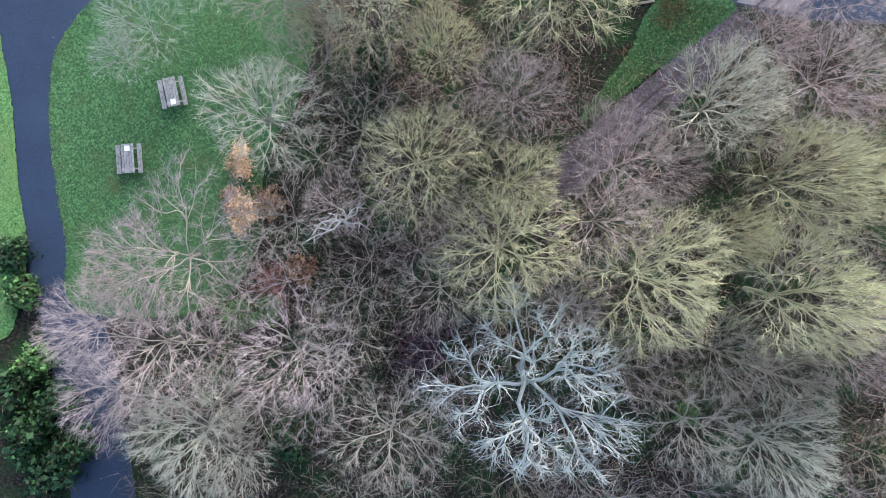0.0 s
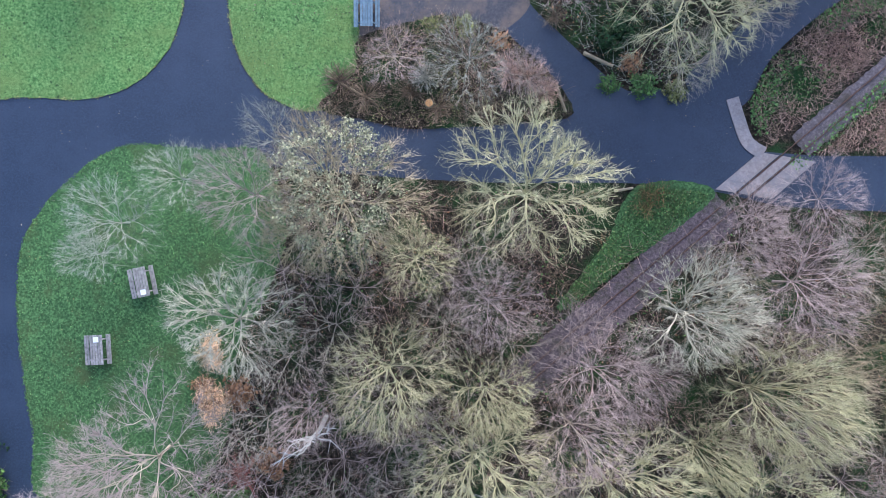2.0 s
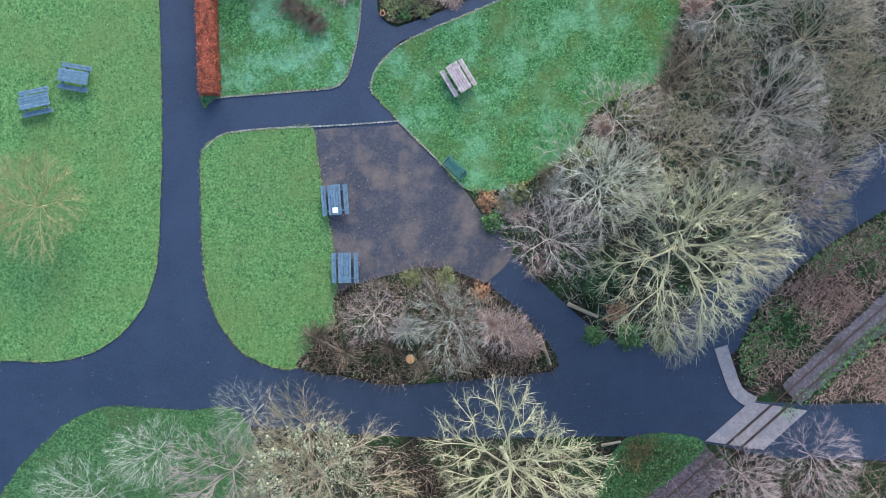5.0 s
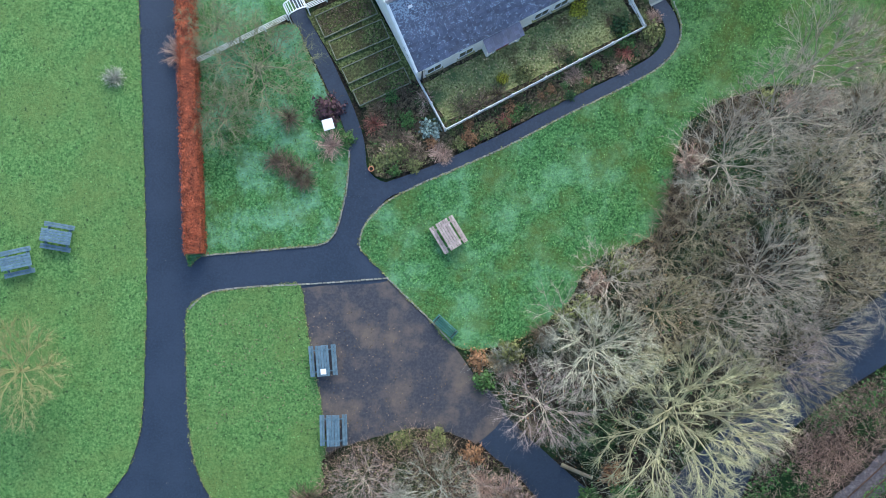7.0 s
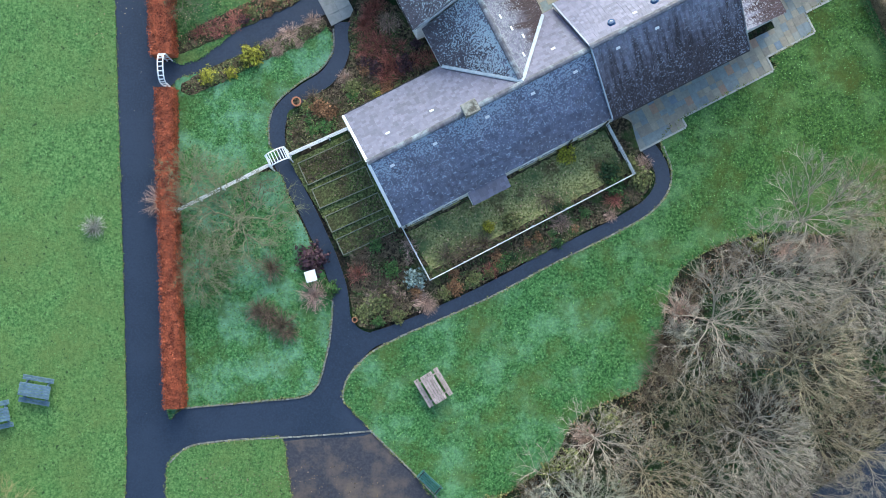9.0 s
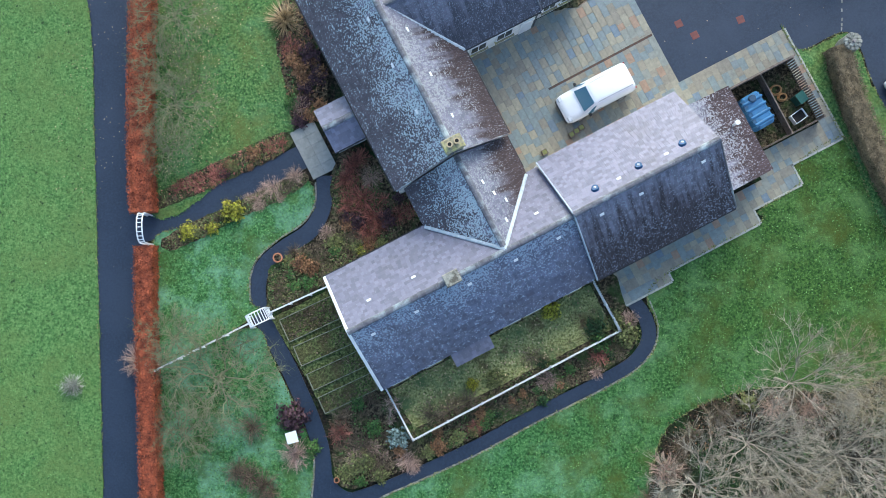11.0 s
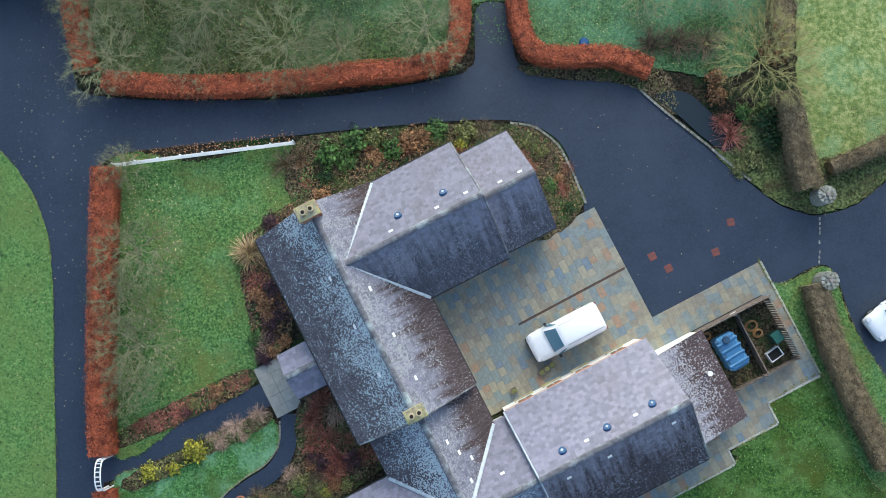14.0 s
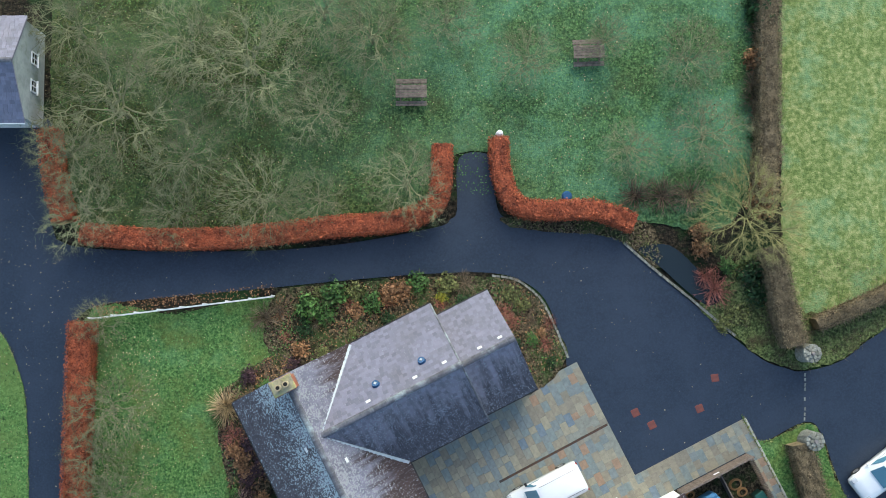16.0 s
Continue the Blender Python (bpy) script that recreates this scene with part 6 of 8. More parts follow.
def chimney(a, b, z0, z1, w, d, body, pots, label):
    bm = bmesh.new()
    box(bm, a - w / 2, a + w / 2, b - d / 2, b + d / 2, z0, z1 - 0.12, bevel=0.02)
    box(bm, a - w / 2 - 0.07, a + w / 2 + 0.07, b - d / 2 - 0.07, b + d / 2 + 0.07, z1 - 0.14, z1, bevel=0.03)
    stack = part("chimney", bm, body, house, label)
    bm = bmesh.new()
    box(bm, a - w / 2 - 0.05, a + w / 2 + 0.05, b - d / 2 - 0.05, b + d / 2 + 0.05, z1 - 0.01, z1 + 0.03, bevel=0.02)
    part("cap", bm, STONE_GREY if body is STONE_GREY else STONE, stack)
    for k in range(pots):
        x = a + (k - (pots - 1) / 2) * 0.42
        bm = bmesh.new()
        tube(bm, (x, b, z1), (x, b, z1 + 0.38), 0.15, 0.12, 14)
        tube(bm, (x, b, z1 + 0.34), (x, b, z1 + 0.4), 0.16, 0.16, 14)
        p = part("chimney_pot", bm, POT, stack)
        bm = bmesh.new()
        tube(bm, (x, b, z1 + 0.395), (x, b, z1 + 0.408), 0.1, 0.1, 14)
        part("flue", bm, SOOT, stack)


chimney(0.08, 5.85, 5.6, 7.35, 1.0, 0.62, STONE, 2, "stone chimney stack with lichen")
chimney(-0.1, 17.45, 5.8, 7.9, 1.1, 0.7, BRICK, 2, "red brick chimney stack with yellow lichened cap")
chimney(-3.14, -0.28, 4.9, 6.25, 0.75, 0.6, STONE_GREY, 0, "short grey stone chimney stack")


def roof_window(a, b, z, tilt):
    m = pose(a, b, z, tilt, 0, 0)
    bm = bmesh.new()
    v = tube(bm, (0, 0, -0.1), (0, 0, 0.13), 0.25, 0.19, 16)
    bmesh.ops.transform(bm, matrix=m, verts=v)
    base = part("roof_dome", bm, BLUE_LENS, house, "blue domed rooflight")
    bm = bmesh.new()
    v = tube(bm, (0, 0, 0.13), (0, 0, 0.17), 0.1, 0.08, 4)
    bmesh.ops.transform(bm, matrix=m, verts=v)
    part("lens", bm, LEAD, base)


for a in (5.93, 8.58, 11.26):
    roof_window(a, 0.46, 5.85 - 0.71 * 0.858 + 0.06, -40)
for a in (3.9, 6.57):
    roof_window(a, 15.35, 6.45 - 1.05 * 0.86 + 0.06, -40)


def roof_tag(p, tilt, turn=0):
    bm = bmesh.new()
    box(bm, -0.13, 0.13, -0.08, 0.08, 0.02, 0.06, bevel=0.01, m=Matrix.Translation(p) @ pose(0, 0, 0, 0, 0, turn) @ pose(0, 0, 0, tilt, 0, 0))
    part("slate_vent", bm, FASCIA, house, "small pale vent slate")


for a in (-7.6, -4.9, -0.6, 2.6):
    roof_tag((a, 0.75, 5.5 - 1.03 * 0.882 + 0.03), -41.4)
for a in (-8.2, -5.6, -2.4, 0.4, 3.0):
    roof_tag((a, -0.95, 5.5 - 0.67 * 0.81 + 0.03), 39)
for a in (7.3, 10.2):
    roof_tag((a, 0.35, 5.85 - 0.6 * 0.858 + 0.03), -40.6)
for a in (5.6, 8.0, 11.8):
    roof_tag((a, -0.9, 5.85 - 0.65 * 0.862 + 0.03), 40.8)
for b in (7.4, 9.9, 12.6):
    roof_tag((0.85, b, 6.8 - 0.85 * 0.98 + 0.03), -44, -90)
for b in (8.4, 11.2, 14.0):
    roof_tag((-0.7, b, 6.8 - 0.7 * 0.952 + 0.03), -43.6, 90)
for a in (3.2, 5.9, 7.6):
    roof_tag((a, 14.75, 6.45 - 0.45 * 0.86 + 0.03), -40.7)
for a in (9.6, 10.8):
    roof_tag((a, 14.55, 5.1 - 0.35 * 0.862 + 0.03), -40.7)
for a, b in ((0.75, 3.6), (1.05, 2.8), (1.5, 2.2), (0.95, 1.2)):
    roof_tag((a, b, 5.48 - (a - 0.1) * 0.863 + 0.03), -40.8, -90)


def window(a0, a1, z0, z1, b, facing):
    """A white-framed window in a wall that faces along b (facing -1 or 1)."""
    f = facing
    bm = bmesh.new()
    y0, y1 = sorted((b - 0.02 * f, b + 0.05 * f))
    box(bm, a0, a1, y0, y1, z0, z0 + 0.07)
    box(bm, a0, a1, y0, y1, z1 - 0.07, z1)
    box(bm, a0, a0 + 0.07, y0, y1, z0 + 0.07, z1 - 0.07)
    box(bm, a1 - 0.07, a1, y0, y1, z0 + 0.07, z1 - 0.07)
    w = part("window", bm, FASCIA, house)
    mid = (a0 + a1) / 2
    for p, q in ((a0 + 0.07, mid - 0.02), (mid + 0.02, a1 - 0.07)):
        boxed("pane", (p, q, *sorted((b, b + 0.03 * f)), z0 + 0.07, z1 - 0.07), PANE, w)
    boxed("glazing_bar", (mid - 0.02, mid + 0.02, *sorted((b, b + 0.045 * f)), z0 + 0.07, z1 - 0.07), FASCIA, w)
    boxed("sill", (a0 - 0.08, a1 + 0.08, *sorted((b, b + 0.16 * f)), z0 - 0.07, z0), STONE, w)


for mid in (-8.2, -6.1, -1.1, 0.2, 2.8):
    window(mid - 0.5, mid + 0.5, 0.95, 2.1, -3.96, -1)
for mid in (4.5, 6.2):
    window(mid - 0.55, mid + 0.55, 1.0, 2.3, 10.9, -1)
for mid in (9.3, 10.5):
    window(mid - 0.45, mid + 0.45, 1.0, 2.1, 11.2, -1)
for mid in (5.6, 7.4, 9.2, 11.4):
    window(mid - 0.5, mid + 0.5, 0.95, 2.1, 3.34, 1)
    boxed("lintel", (mid - 0.45, mid + 0.45, 3.33, 3.42, 2.14, 2.5), BRICK, house, 0.01, "red brick window head")
boxed("stone_face", (4.3, 12.8, 3.335, 3.385, 2.12, 2.7), PINK_WALL, house, 0, "pinkish stone wall head")
boxed("door", (7.2, 8.05, 10.83, 10.92, 0.05, 2.1), FASCIA, house, 0.01, "white courtyard door")
bm = bmesh.new()
tube(bm, (15.1, 0.15, 2.4), (15.1, 0.15, 3.5), 0.07, 0.07, 12)
tube(bm, (15.1, 0.15, 3.42), (15.1, 0.15, 3.58), 0.14, 0.14, 12)
part("flue_pipe", bm, FASCIA, house, "white metal flue pipe")
# south porch
bm = bmesh.new()
box(bm, -4.95, -4.75, -4.55, -3.86, 0, 2.05)
box(bm, -2.95, -2.75, -4.55, -3.86, 0, 2.05)
box(bm, -4.75, -4.3, -4.5, -4.35, 0, 2.05)
box(bm, -3.4, -2.95, -4.5, -4.35, 0, 2.05)
part("porch", bm, WHITE, house, "white-rendered south porch")
boxed("door", (-4.3, -3.4, -4.46, -4.4, 0.05, 2.0), RED_DOOR, house, 0.01, "dark red front door")
slope("porch_roof", (-5.05, -4.7, 2.02), (-2.65, -4.7, 2.02), (-2.65, -3.9, 2.48), (-5.05, -3.9, 2.48), seed=21)
for x, y0, z in ((-9.0, -4.02, 2.5), (1.6, -4.02, 2.5), (3.9, -4.02, 2.5), (8.2, 10.86, 2.6)):
    bm = bmesh.new()
    tube(bm, (x, y0, 0), (x, y0, z), 0.045, 0.045, 8)
    part("downpipe", bm, DARK_PAINT, house)

# far cottage beside the road
cottage = tagged(empty("cottage", pose(-14, 84.3, 0)), "grey-rendered roadside cottage with white front and slate roof", "house")
GREY_RENDER = material("grey_render", [(0.35, (0.26, 0.29, 0.28)), (0.65, (0.42, 0.45, 0.44))], scale=1.2, rough=0.85, bump=0.3, stain=(0.2, 0.23, 0.2), stain_scale=0.6)
bm = bmesh.new()
box(bm, -10, -0.3, 0, 0.3, 0, 3.0)
part("front_wall", bm, WHITE, cottage, "white-rendered front wall")
bm = bmesh.new()
box(bm, -10, 0, 5.2, 5.5, 0, 3.0)
box(bm, -0.3, 0, 0, 5.2, 0, 3.0)
lo = [bm.verts.new(p) for p in ((0, -0.0, 3.0), (0, 5.5, 3.0), (0, 2.75, 4.75))]
hi = [bm.verts.new(p) for p in ((-0.3, -0.0, 3.0), (-0.3, 5.5, 3.0), (-0.3, 2.75, 4.75))]
bm.faces.new(lo), bm.faces.new(hi[::-1])
for i in range(3):
    bm.faces.new((lo[i], hi[i], hi[(i + 1) % 3], lo[(i + 1) % 3]))
part("gable_wall", bm, GREY_RENDER, cottage, "grey gable wall")
for y0, y1, name in ((-0.25, 2.75, "roof_south"), (5.75, 2.75, "roof_north")):
    a = slope(name, (0.05, y0, 2.85), (-10, y0, 2.85), (-10, y1, 4.85), (0.05, y1, 4.85), seed=31)
    a.parent = cottage
lying("ridge_cap", (0.05, 2.75, 4.86), (-10, 2.75, 4.86), 0.3, 0.1, RIDGE, cottage)
boxed("gutter", (-10, 0.05, -0.36, -0.26, 2.78, 2.86), FASCIA, cottage, 0.01, "white gutter")
for y in (2.05, 3.65):
    bm = bmesh.new()
    box(bm, -0.02, 0.05, y - 0.36, y + 0.36, 1.2, 1.28)
    box(bm, -0.02, 0.05, y - 0.36, y + 0.36, 1.98, 2.06)
    box(bm, -0.02, 0.05, y - 0.36, y - 0.29, 1.28, 1.98)
    box(bm, -0.02, 0.05, y + 0.29, y + 0.36, 1.28, 1.98)
    box(bm, 0.0, 0.045, y - 0.02, y + 0.02, 1.28, 1.98)
    box(bm, 0.0, 0.04, y - 0.29, y + 0.29, 1.61, 1.65)
    w = part("window", bm, FASCIA, cottage)
    boxed("pane", (0.0, 0.025, y - 0.29, y + 0.29, 1.28, 1.98), PANE, w)
    boxed("sill", (0.0, 0.12, y - 0.42, y + 0.42, 1.13, 1.2), FASCIA, w)


# ---------------------------------------------------------------- park furniture
TEAL = material("teal_boards", [(0.35, (0.06, 0.11, 0.15)), (0.65, (0.13, 0.2, 0.25))], scale=4, rough=0.5, bump=0.2, vary=0.1)
GREY_WOOD = material("grey_timber", [(0.35, (0.17, 0.16, 0.15)), (0.65, (0.34, 0.32, 0.3))], scale=5, rough=0.75, bump=0.4, bump_scale=30, vary=0.12)
PINK_WOOD = material("weathered_pinkish_timber", [(0.35, (0.26, 0.2, 0.19)), (0.65, (0.46, 0.37, 0.35))], scale=5, rough=0.75, bump=0.4, bump_scale=30, vary=0.12)
BROWN_WOOD = material("brown_timber", [(0.35, (0.1, 0.075, 0.06)), (0.65, (0.22, 0.17, 0.14))], scale=5, rough=0.75, bump=0.4, bump_scale=30, vary=0.12)
GREEN_PAINT = plain("green_painted_slats", (0.06, 0.2, 0.18), rough=0.45)
PAPER = plain("white_panel", (0.8, 0.82, 0.85), rough=0.4, dirt=0.95)


def picnic_table(x, y, turn, mat, label, panel=0):
    t = tagged(empty("picnic_table", pose(x, y, 0.09, 0, 0, turn)), label, "picnic table", group="picnic tables")
    for i in range(5):
        p = -0.31 + 0.155 * i
        boxed("tabletop_board", (-0.9, 0.9, p - 0.068, p + 0.068, 0.7, 0.745), mat, t, 0.008)
    for side in (-1, 1):
        for k in range(2):
            p = side * (0.58 + 0.15 * k)
            boxed("bench_board", (-0.9, 0.9, p - 0.066, p + 0.066, 0.4, 0.44), mat, t, 0.008)
    for ex in (-0.62, 0.62):
        for side in (-1, 1):
            bm = bmesh.new()
            lean = Matrix.Translation((ex, side * 0.42, 0.34)) @ pose(0, 0, 0, side * 26, 0, 0)
            box(bm, -0.035, 0.035, -0.05, 0.05, -0.39, 0.4, m=lean)
            part("leg", bm, mat, t)
        boxed("cross_beam", (ex - 0.04, ex + 0.04, -0.76, 0.76, 0.34, 0.4), mat, t)
        boxed("top_beam", (ex - 0.04, ex + 0.04, -0.36, 0.36, 0.64, 0.7), mat, t)
    if panel:
        boxed("notice_panel", (panel * 0.62 - 0.16, panel * 0.62 + 0.16, -0.16, 0.16, 0.746, 0.756), PAPER, t, 0, "white notice panel")
    return t


picnic_table(4.25, 37.23, -59.5, PINK_WOOD, "weathered pinkish timber picnic table on frosty lawn")
picnic_table(-2.63, 25.9, -89.5, TEAL, "teal-grey picnic table at the terrace edge")
picnic_table(-3.2, 29.95, -86, TEAL, "teal-grey picnic table with a white panel", 1)
picnic_table(-18.6, 37.4, -10.6, TEAL, "dark teal picnic table on the open lawn", 0)
picnic_table(-20.9, 35.95, 11.7, TEAL, "dark teal picnic table standing askew on the lawn")
picnic_table(-16.1, 9.4, -78, GREY_WOOD, "grey timber picnic table with a white panel", 1)
picnic_table(-18.75, 5.3, -86, GREY_WOOD, "grey timber picnic table under the trees", -1)
picnic_table(7.47, 86.18, 0, BROWN_WOOD, "brown timber picnic table in the orchard")
picnic_table(17.82, 88.47, 2, BROWN_WOOD, "brown timber picnic table on frosty orchard grass")

bench = tagged(empty("park_bench", pose(3.95, 31.8, 0.08, 0, 0, -43)), "green slatted park bench at the lawn edge", "bench")
for i in range(4):
    boxed("seat_slat", (-0.78, 0.78, -0.24 + 0.12 * i, -0.15 + 0.12 * i, 0.42, 0.45), GREEN_PAINT, bench, 0.006)
for i in range(3):
    boxed("back_slat", (-0.78, 0.78, 0.24 + 0.03 * i, 0.27 + 0.03 * i, 0.52 + 0.13 * i, 0.61 + 0.13 * i), GREEN_PAINT, bench, 0.006)
for ex in (-0.65, 0.65):
    boxed("leg", (ex - 0.03, ex + 0.03, -0.22, -0.16, 0, 0.42), DARK_PAINT, bench)
    boxed("leg", (ex - 0.03, ex + 0.03, 0.22, 0.3, 0, 0.9), DARK_PAINT, bench)
    boxed("armrest", (ex - 0.03, ex + 0.03, -0.24, 0.24, 0.62, 0.66), DARK_PAINT, bench)


# ---------------------------------------------------------------- fences, arches and gates
def lined(a, b):
    a, b = Vector((*a, 0)), Vector((*b, 0))
    d = b - a
    return pose(a.x, a.y, 0.06, 0, 0, math.degrees(math.atan2(d.y, d.x))), d.length


PICKET = None


def picket_fence(a, b, label):
    """Vertical pointed pickets on two rails."""
    global PICKET
    m, n = lined(a, b)
    f = tagged(empty("picket_fence", m), label, "fence", group="white fences")
    if PICKET is None:
        bm = bmesh.new()
        box(bm, -0.04, 0.04, -0.012, 0.012, 0.05, 0.86)
        top = [bm.verts.new(p) for p in ((-0.04, -0.012, 0.86), (0.04, -0.012, 0.86), (0, -0.012, 0.92), (-0.04, 0.012, 0.86), (0.04, 0.012, 0.86), (0, 0.012, 0.92))]
        for q in ((0, 1, 2), (3, 5, 4), (1, 4, 5, 2), (0, 2, 5, 3)):
            bm.faces.new([top[i] for i in q])
        PICKET = bpy.data.meshes.new("picket")
        bm.to_mesh(PICKET)
        bm.free()
        PICKET.materials.append(FASCIA)
    k = round(n / 0.13)
    for i in range(k):
        p = new("picket", PICKET)
        p.parent = f
        p.matrix_basis = pose((i + 0.5) * n / k, -0.035, 0, 0, SHRUB_ROT.uniform(-1.2, 1.2), 0)
    for z in (0.3, 0.68):
        boxed("rail", (0, n, -0.02, 0.02, z, z + 0.08), FASCIA, f)
    k = max(1, round(n / 2.2))
    for i in range(k + 1):
        boxed("post", (i * n / k - 0.05, i * n / k + 0.05, -0.05, 0.05, 0, 0.95), FASCIA, f, 0.01)


def rail_fence(a, b, label, rails=4, height=1.1):
    """Flat rails on posts."""
    m, n = lined(a, b)
    f = tagged(empty("rail_fence", m), label, "fence", group="white fences")
    for i in range(rails):
        z = 0.22 + (height - 0.25) * i / (rails - 1)
        boxed("rail", (0, n, -0.02, 0.02, z - 0.03, z + 0.03), FASCIA, f, 0.005)
    k = max(1, round(n / 1.35))
    for i in range(k + 1):
        boxed("post", (i * n / k - 0.04, i * n / k + 0.04, 0.02, 0.09, 0, height + 0.05), FASCIA, f, 0.008)


for a, b in (((2.55, 46.55), (4.15, 43.45)), ((4.15, 43.45), (16.15, 49.5)), ((16.15, 49.5), (14.6, 52.5))):
    picket_fence(a, b, "white-painted picket fence round the cottage garden")
rail_fence((-10.75, 73.15), (-0.45, 74.35), "white-painted post and rail fence along the drive", 5, 1.15)
rail_fence((-0.55, 52.35), (-3.95, 50.85), "white-painted rail fence beside the vegetable beds")
rail_fence((-5.15, 50.25), (-10.5, 47.65), "white-painted rail fence across the garden")


def garden_arch(x, y, turn, span, depth, label):
    g = tagged(empty("garden_arch", pose(x, y, 0.06, 0, 0, turn)), label, "garden arch", group="garden arches")
    for side in (-depth / 2, depth / 2):
        for ex in (-span / 2, span / 2):
            boxed("post", (ex - 0.035, ex + 0.035, side - 0.03, side + 0.03, 0, 1.75), FASCIA, g)
        sp = Spikes()
        pts = [Vector((-math.cos(math.pi * i / 10) * span / 2, side, 1.75 + math.sin(math.pi * i / 10) * span * 0.38)) for i in range(11)]
        sp.limb(pts, [0.04] * 11, 5)
        mesh_object("hoop", sp.v, sp.f, FASCIA, g)
    for i in range(1, 10):
        p = (-math.cos(math.pi * i / 10) * span / 2, 1.75 + math.sin(math.pi * i / 10) * span * 0.38)
        boxed("slat", (p[0] - 0.025, p[0] + 0.025, -depth / 2, depth / 2, p[1], p[1] + 0.035), FASCIA, g)
    for ex in (-span / 2, span / 2):
        for z in (0.4, 0.8, 1.2, 1.6):
            boxed("side_slat", (ex - 0.02, ex + 0.02, -depth / 2, depth / 2, z, z + 0.04), FASCIA, g)
    return g


garden_arch(-4.5, 50.55, 25, 1.2, 0.7, "white-painted timber garden arch over the path")
garden_arch(-11.0, 55.72, 92, 1.7, 0.3, "white trellis arch in the gap of the beech hedge")

# ---------------------------------------------------------------- vegetable beds
MOSSY_WOOD = material("mossy_boards", [(0.35, (0.13, 0.135, 0.09)), (0.65, (0.3, 0.3, 0.22))], scale=4, rough=0.85, bump=0.4, bump_scale=24)
for (ax, ay), (bx, by), depth in (((-3.55, 50.4), (-0.35, 51.85), 1.45), ((-2.75, 48.85), (0.45, 50.2), 1.25), ((-2.0, 47.25), (1.15, 48.65), 1.05), ((-1.35, 45.9), (1.75, 47.3), 1.05)):
    m, n = lined((ax, ay), (bx, by))
    bed = tagged(empty("raised_bed", m), "timber-edged vegetable bed with sparse winter growth", "raised bed", group="vegetable beds")
    boxed("soil", (0.06, n - 0.06, -depth + 0.06, -0.06, 0, 0.16), WEEDY, bed)
    boxed("edge_board", (0, n, -0.05, 0, 0, 0.22), MOSSY_WOOD, bed, 0.006)
    boxed("edge_board", (0, n, -depth, -depth + 0.05, 0, 0.22), MOSSY_WOOD, bed, 0.006)
    boxed("edge_board", (0, 0.05, -depth + 0.05, -0.05, 0, 0.22), MOSSY_WOOD, bed, 0.006)
    boxed("edge_board", (n - 0.05, n, -depth + 0.05, -0.05, 0, 0.22), MOSSY_WOOD, bed, 0.006)
    ring = [tuple((m @ Vector(p))[:2]) for p in ((0.1, -0.1, 0), (n - 0.1, -0.1, 0), (n - 0.1, -depth + 0.1, 0), (0.1, -depth + 0.1, 0))]
    for tint in ("olive", "green", "brown"):
        g = scatter("bed_growth", ring, 700, 0.06, 0.16, tint, int(ax * 10) + 400 + len(tint), "low green winter growth in a raised bed")
        g.location.z = 0.16
sheet("grass_beds", [(-4.0, 50.5), (-0.5, 52.2), (2.5, 46.7), (-0.2, 45), (-0.9, 44.9), (-2.2, 47.4)], 0.12, WEEDY, smooth=False, ragged=0.03, label="rough grass between vegetable beds", category="lawn")

# ---------------------------------------------------------------- railway
RUST = plain("rusty_rail", (0.11, 0.06, 0.04), rough=0.6, metal=0.4)
CONCRETE = material("crossing_slabs", [(0.35, (0.2, 0.175, 0.17)), (0.65, (0.3, 0.27, 0.262))], scale=4, rough=0.85, bump=0.3, stain=(0.2, 0.19, 0.2), stain_scale=0.6, vary=0.08)
RAIL = pose(22.0, 16.1, 0, 0, 0, 40.3)
for name, x0, x1, w, mat, label in (("track_bed_south", -20.5, -3.0, 1.25, TRACKBED, "dark overgrown bed of a narrow railway"), ("track_bed_north", 2.8, 40, 0.85, GRAVEL, "pale gravel bed of a narrow railway")):
    sheet(name, [tuple((RAIL @ Vector(p))[:2]) for p in ((x0, -w, 0), (x1, -w, 0), (x1, w, 0), (x0, w, 0))], 0.06, mat, smooth=False, ragged=0.08, label=label, category="track bed")
railway = tagged(empty("railway_track", RAIL), "narrow-gauge railway track with rusty rails on gravel", "railway track")
for y in (-0.34, 0.34):
    boxed("rail", (-20.5, 40, y - 0.03, y + 0.03, 0.09, 0.17), RUST, railway, 0.005)
crossing = tagged(empty("level_crossing", RAIL), "pale slab level crossing over the railway", "level crossing")
for y0, y1 in ((-1.35, -0.43), (-0.27, 0.27), (0.43, 1.35)):
    for i in range(4):
        # slab ends follow the skewed road edges
        x0, x1 = -1.75 + 0.9 * i, -1.75 + 0.9 * (i + 1) - 0.015
        sk = lambda y: 0.85 * -y
        bm = bmesh.new()
        vs = [bm.verts.new((x + sk(y), y, z)) for z in (0.03, 0.095) for x, y in ((x0, y0), (x1, y0), (x1, y1), (x0, y1))]
        for q in ((3, 2, 1, 0), (4, 5, 6, 7), (0, 1, 5, 4), (1, 2, 6, 5), (2, 3, 7, 6), (3, 0, 4, 7)):
            bm.faces.new([vs[k] for k in q])
        part("crossing_slab", bm, CONCRETE, crossing)
strip("kerb_crossing", [(19.95, 20.9), (20.35, 19.6), (20.9, 18.2), (21.9, 17.5)], 0.8, 0.1, CONCRETE, "pale concrete kerb apron at the crossing", "kerb")


# ---------------------------------------------------------------- edging setts
SETT = material("grey_setts", [(0.35, (0.15, 0.15, 0.13)), (0.65, (0.29, 0.29, 0.25))], scale=6, rough=0.85, bump=0.4, vary=0.3)
SETT_MESH = {}


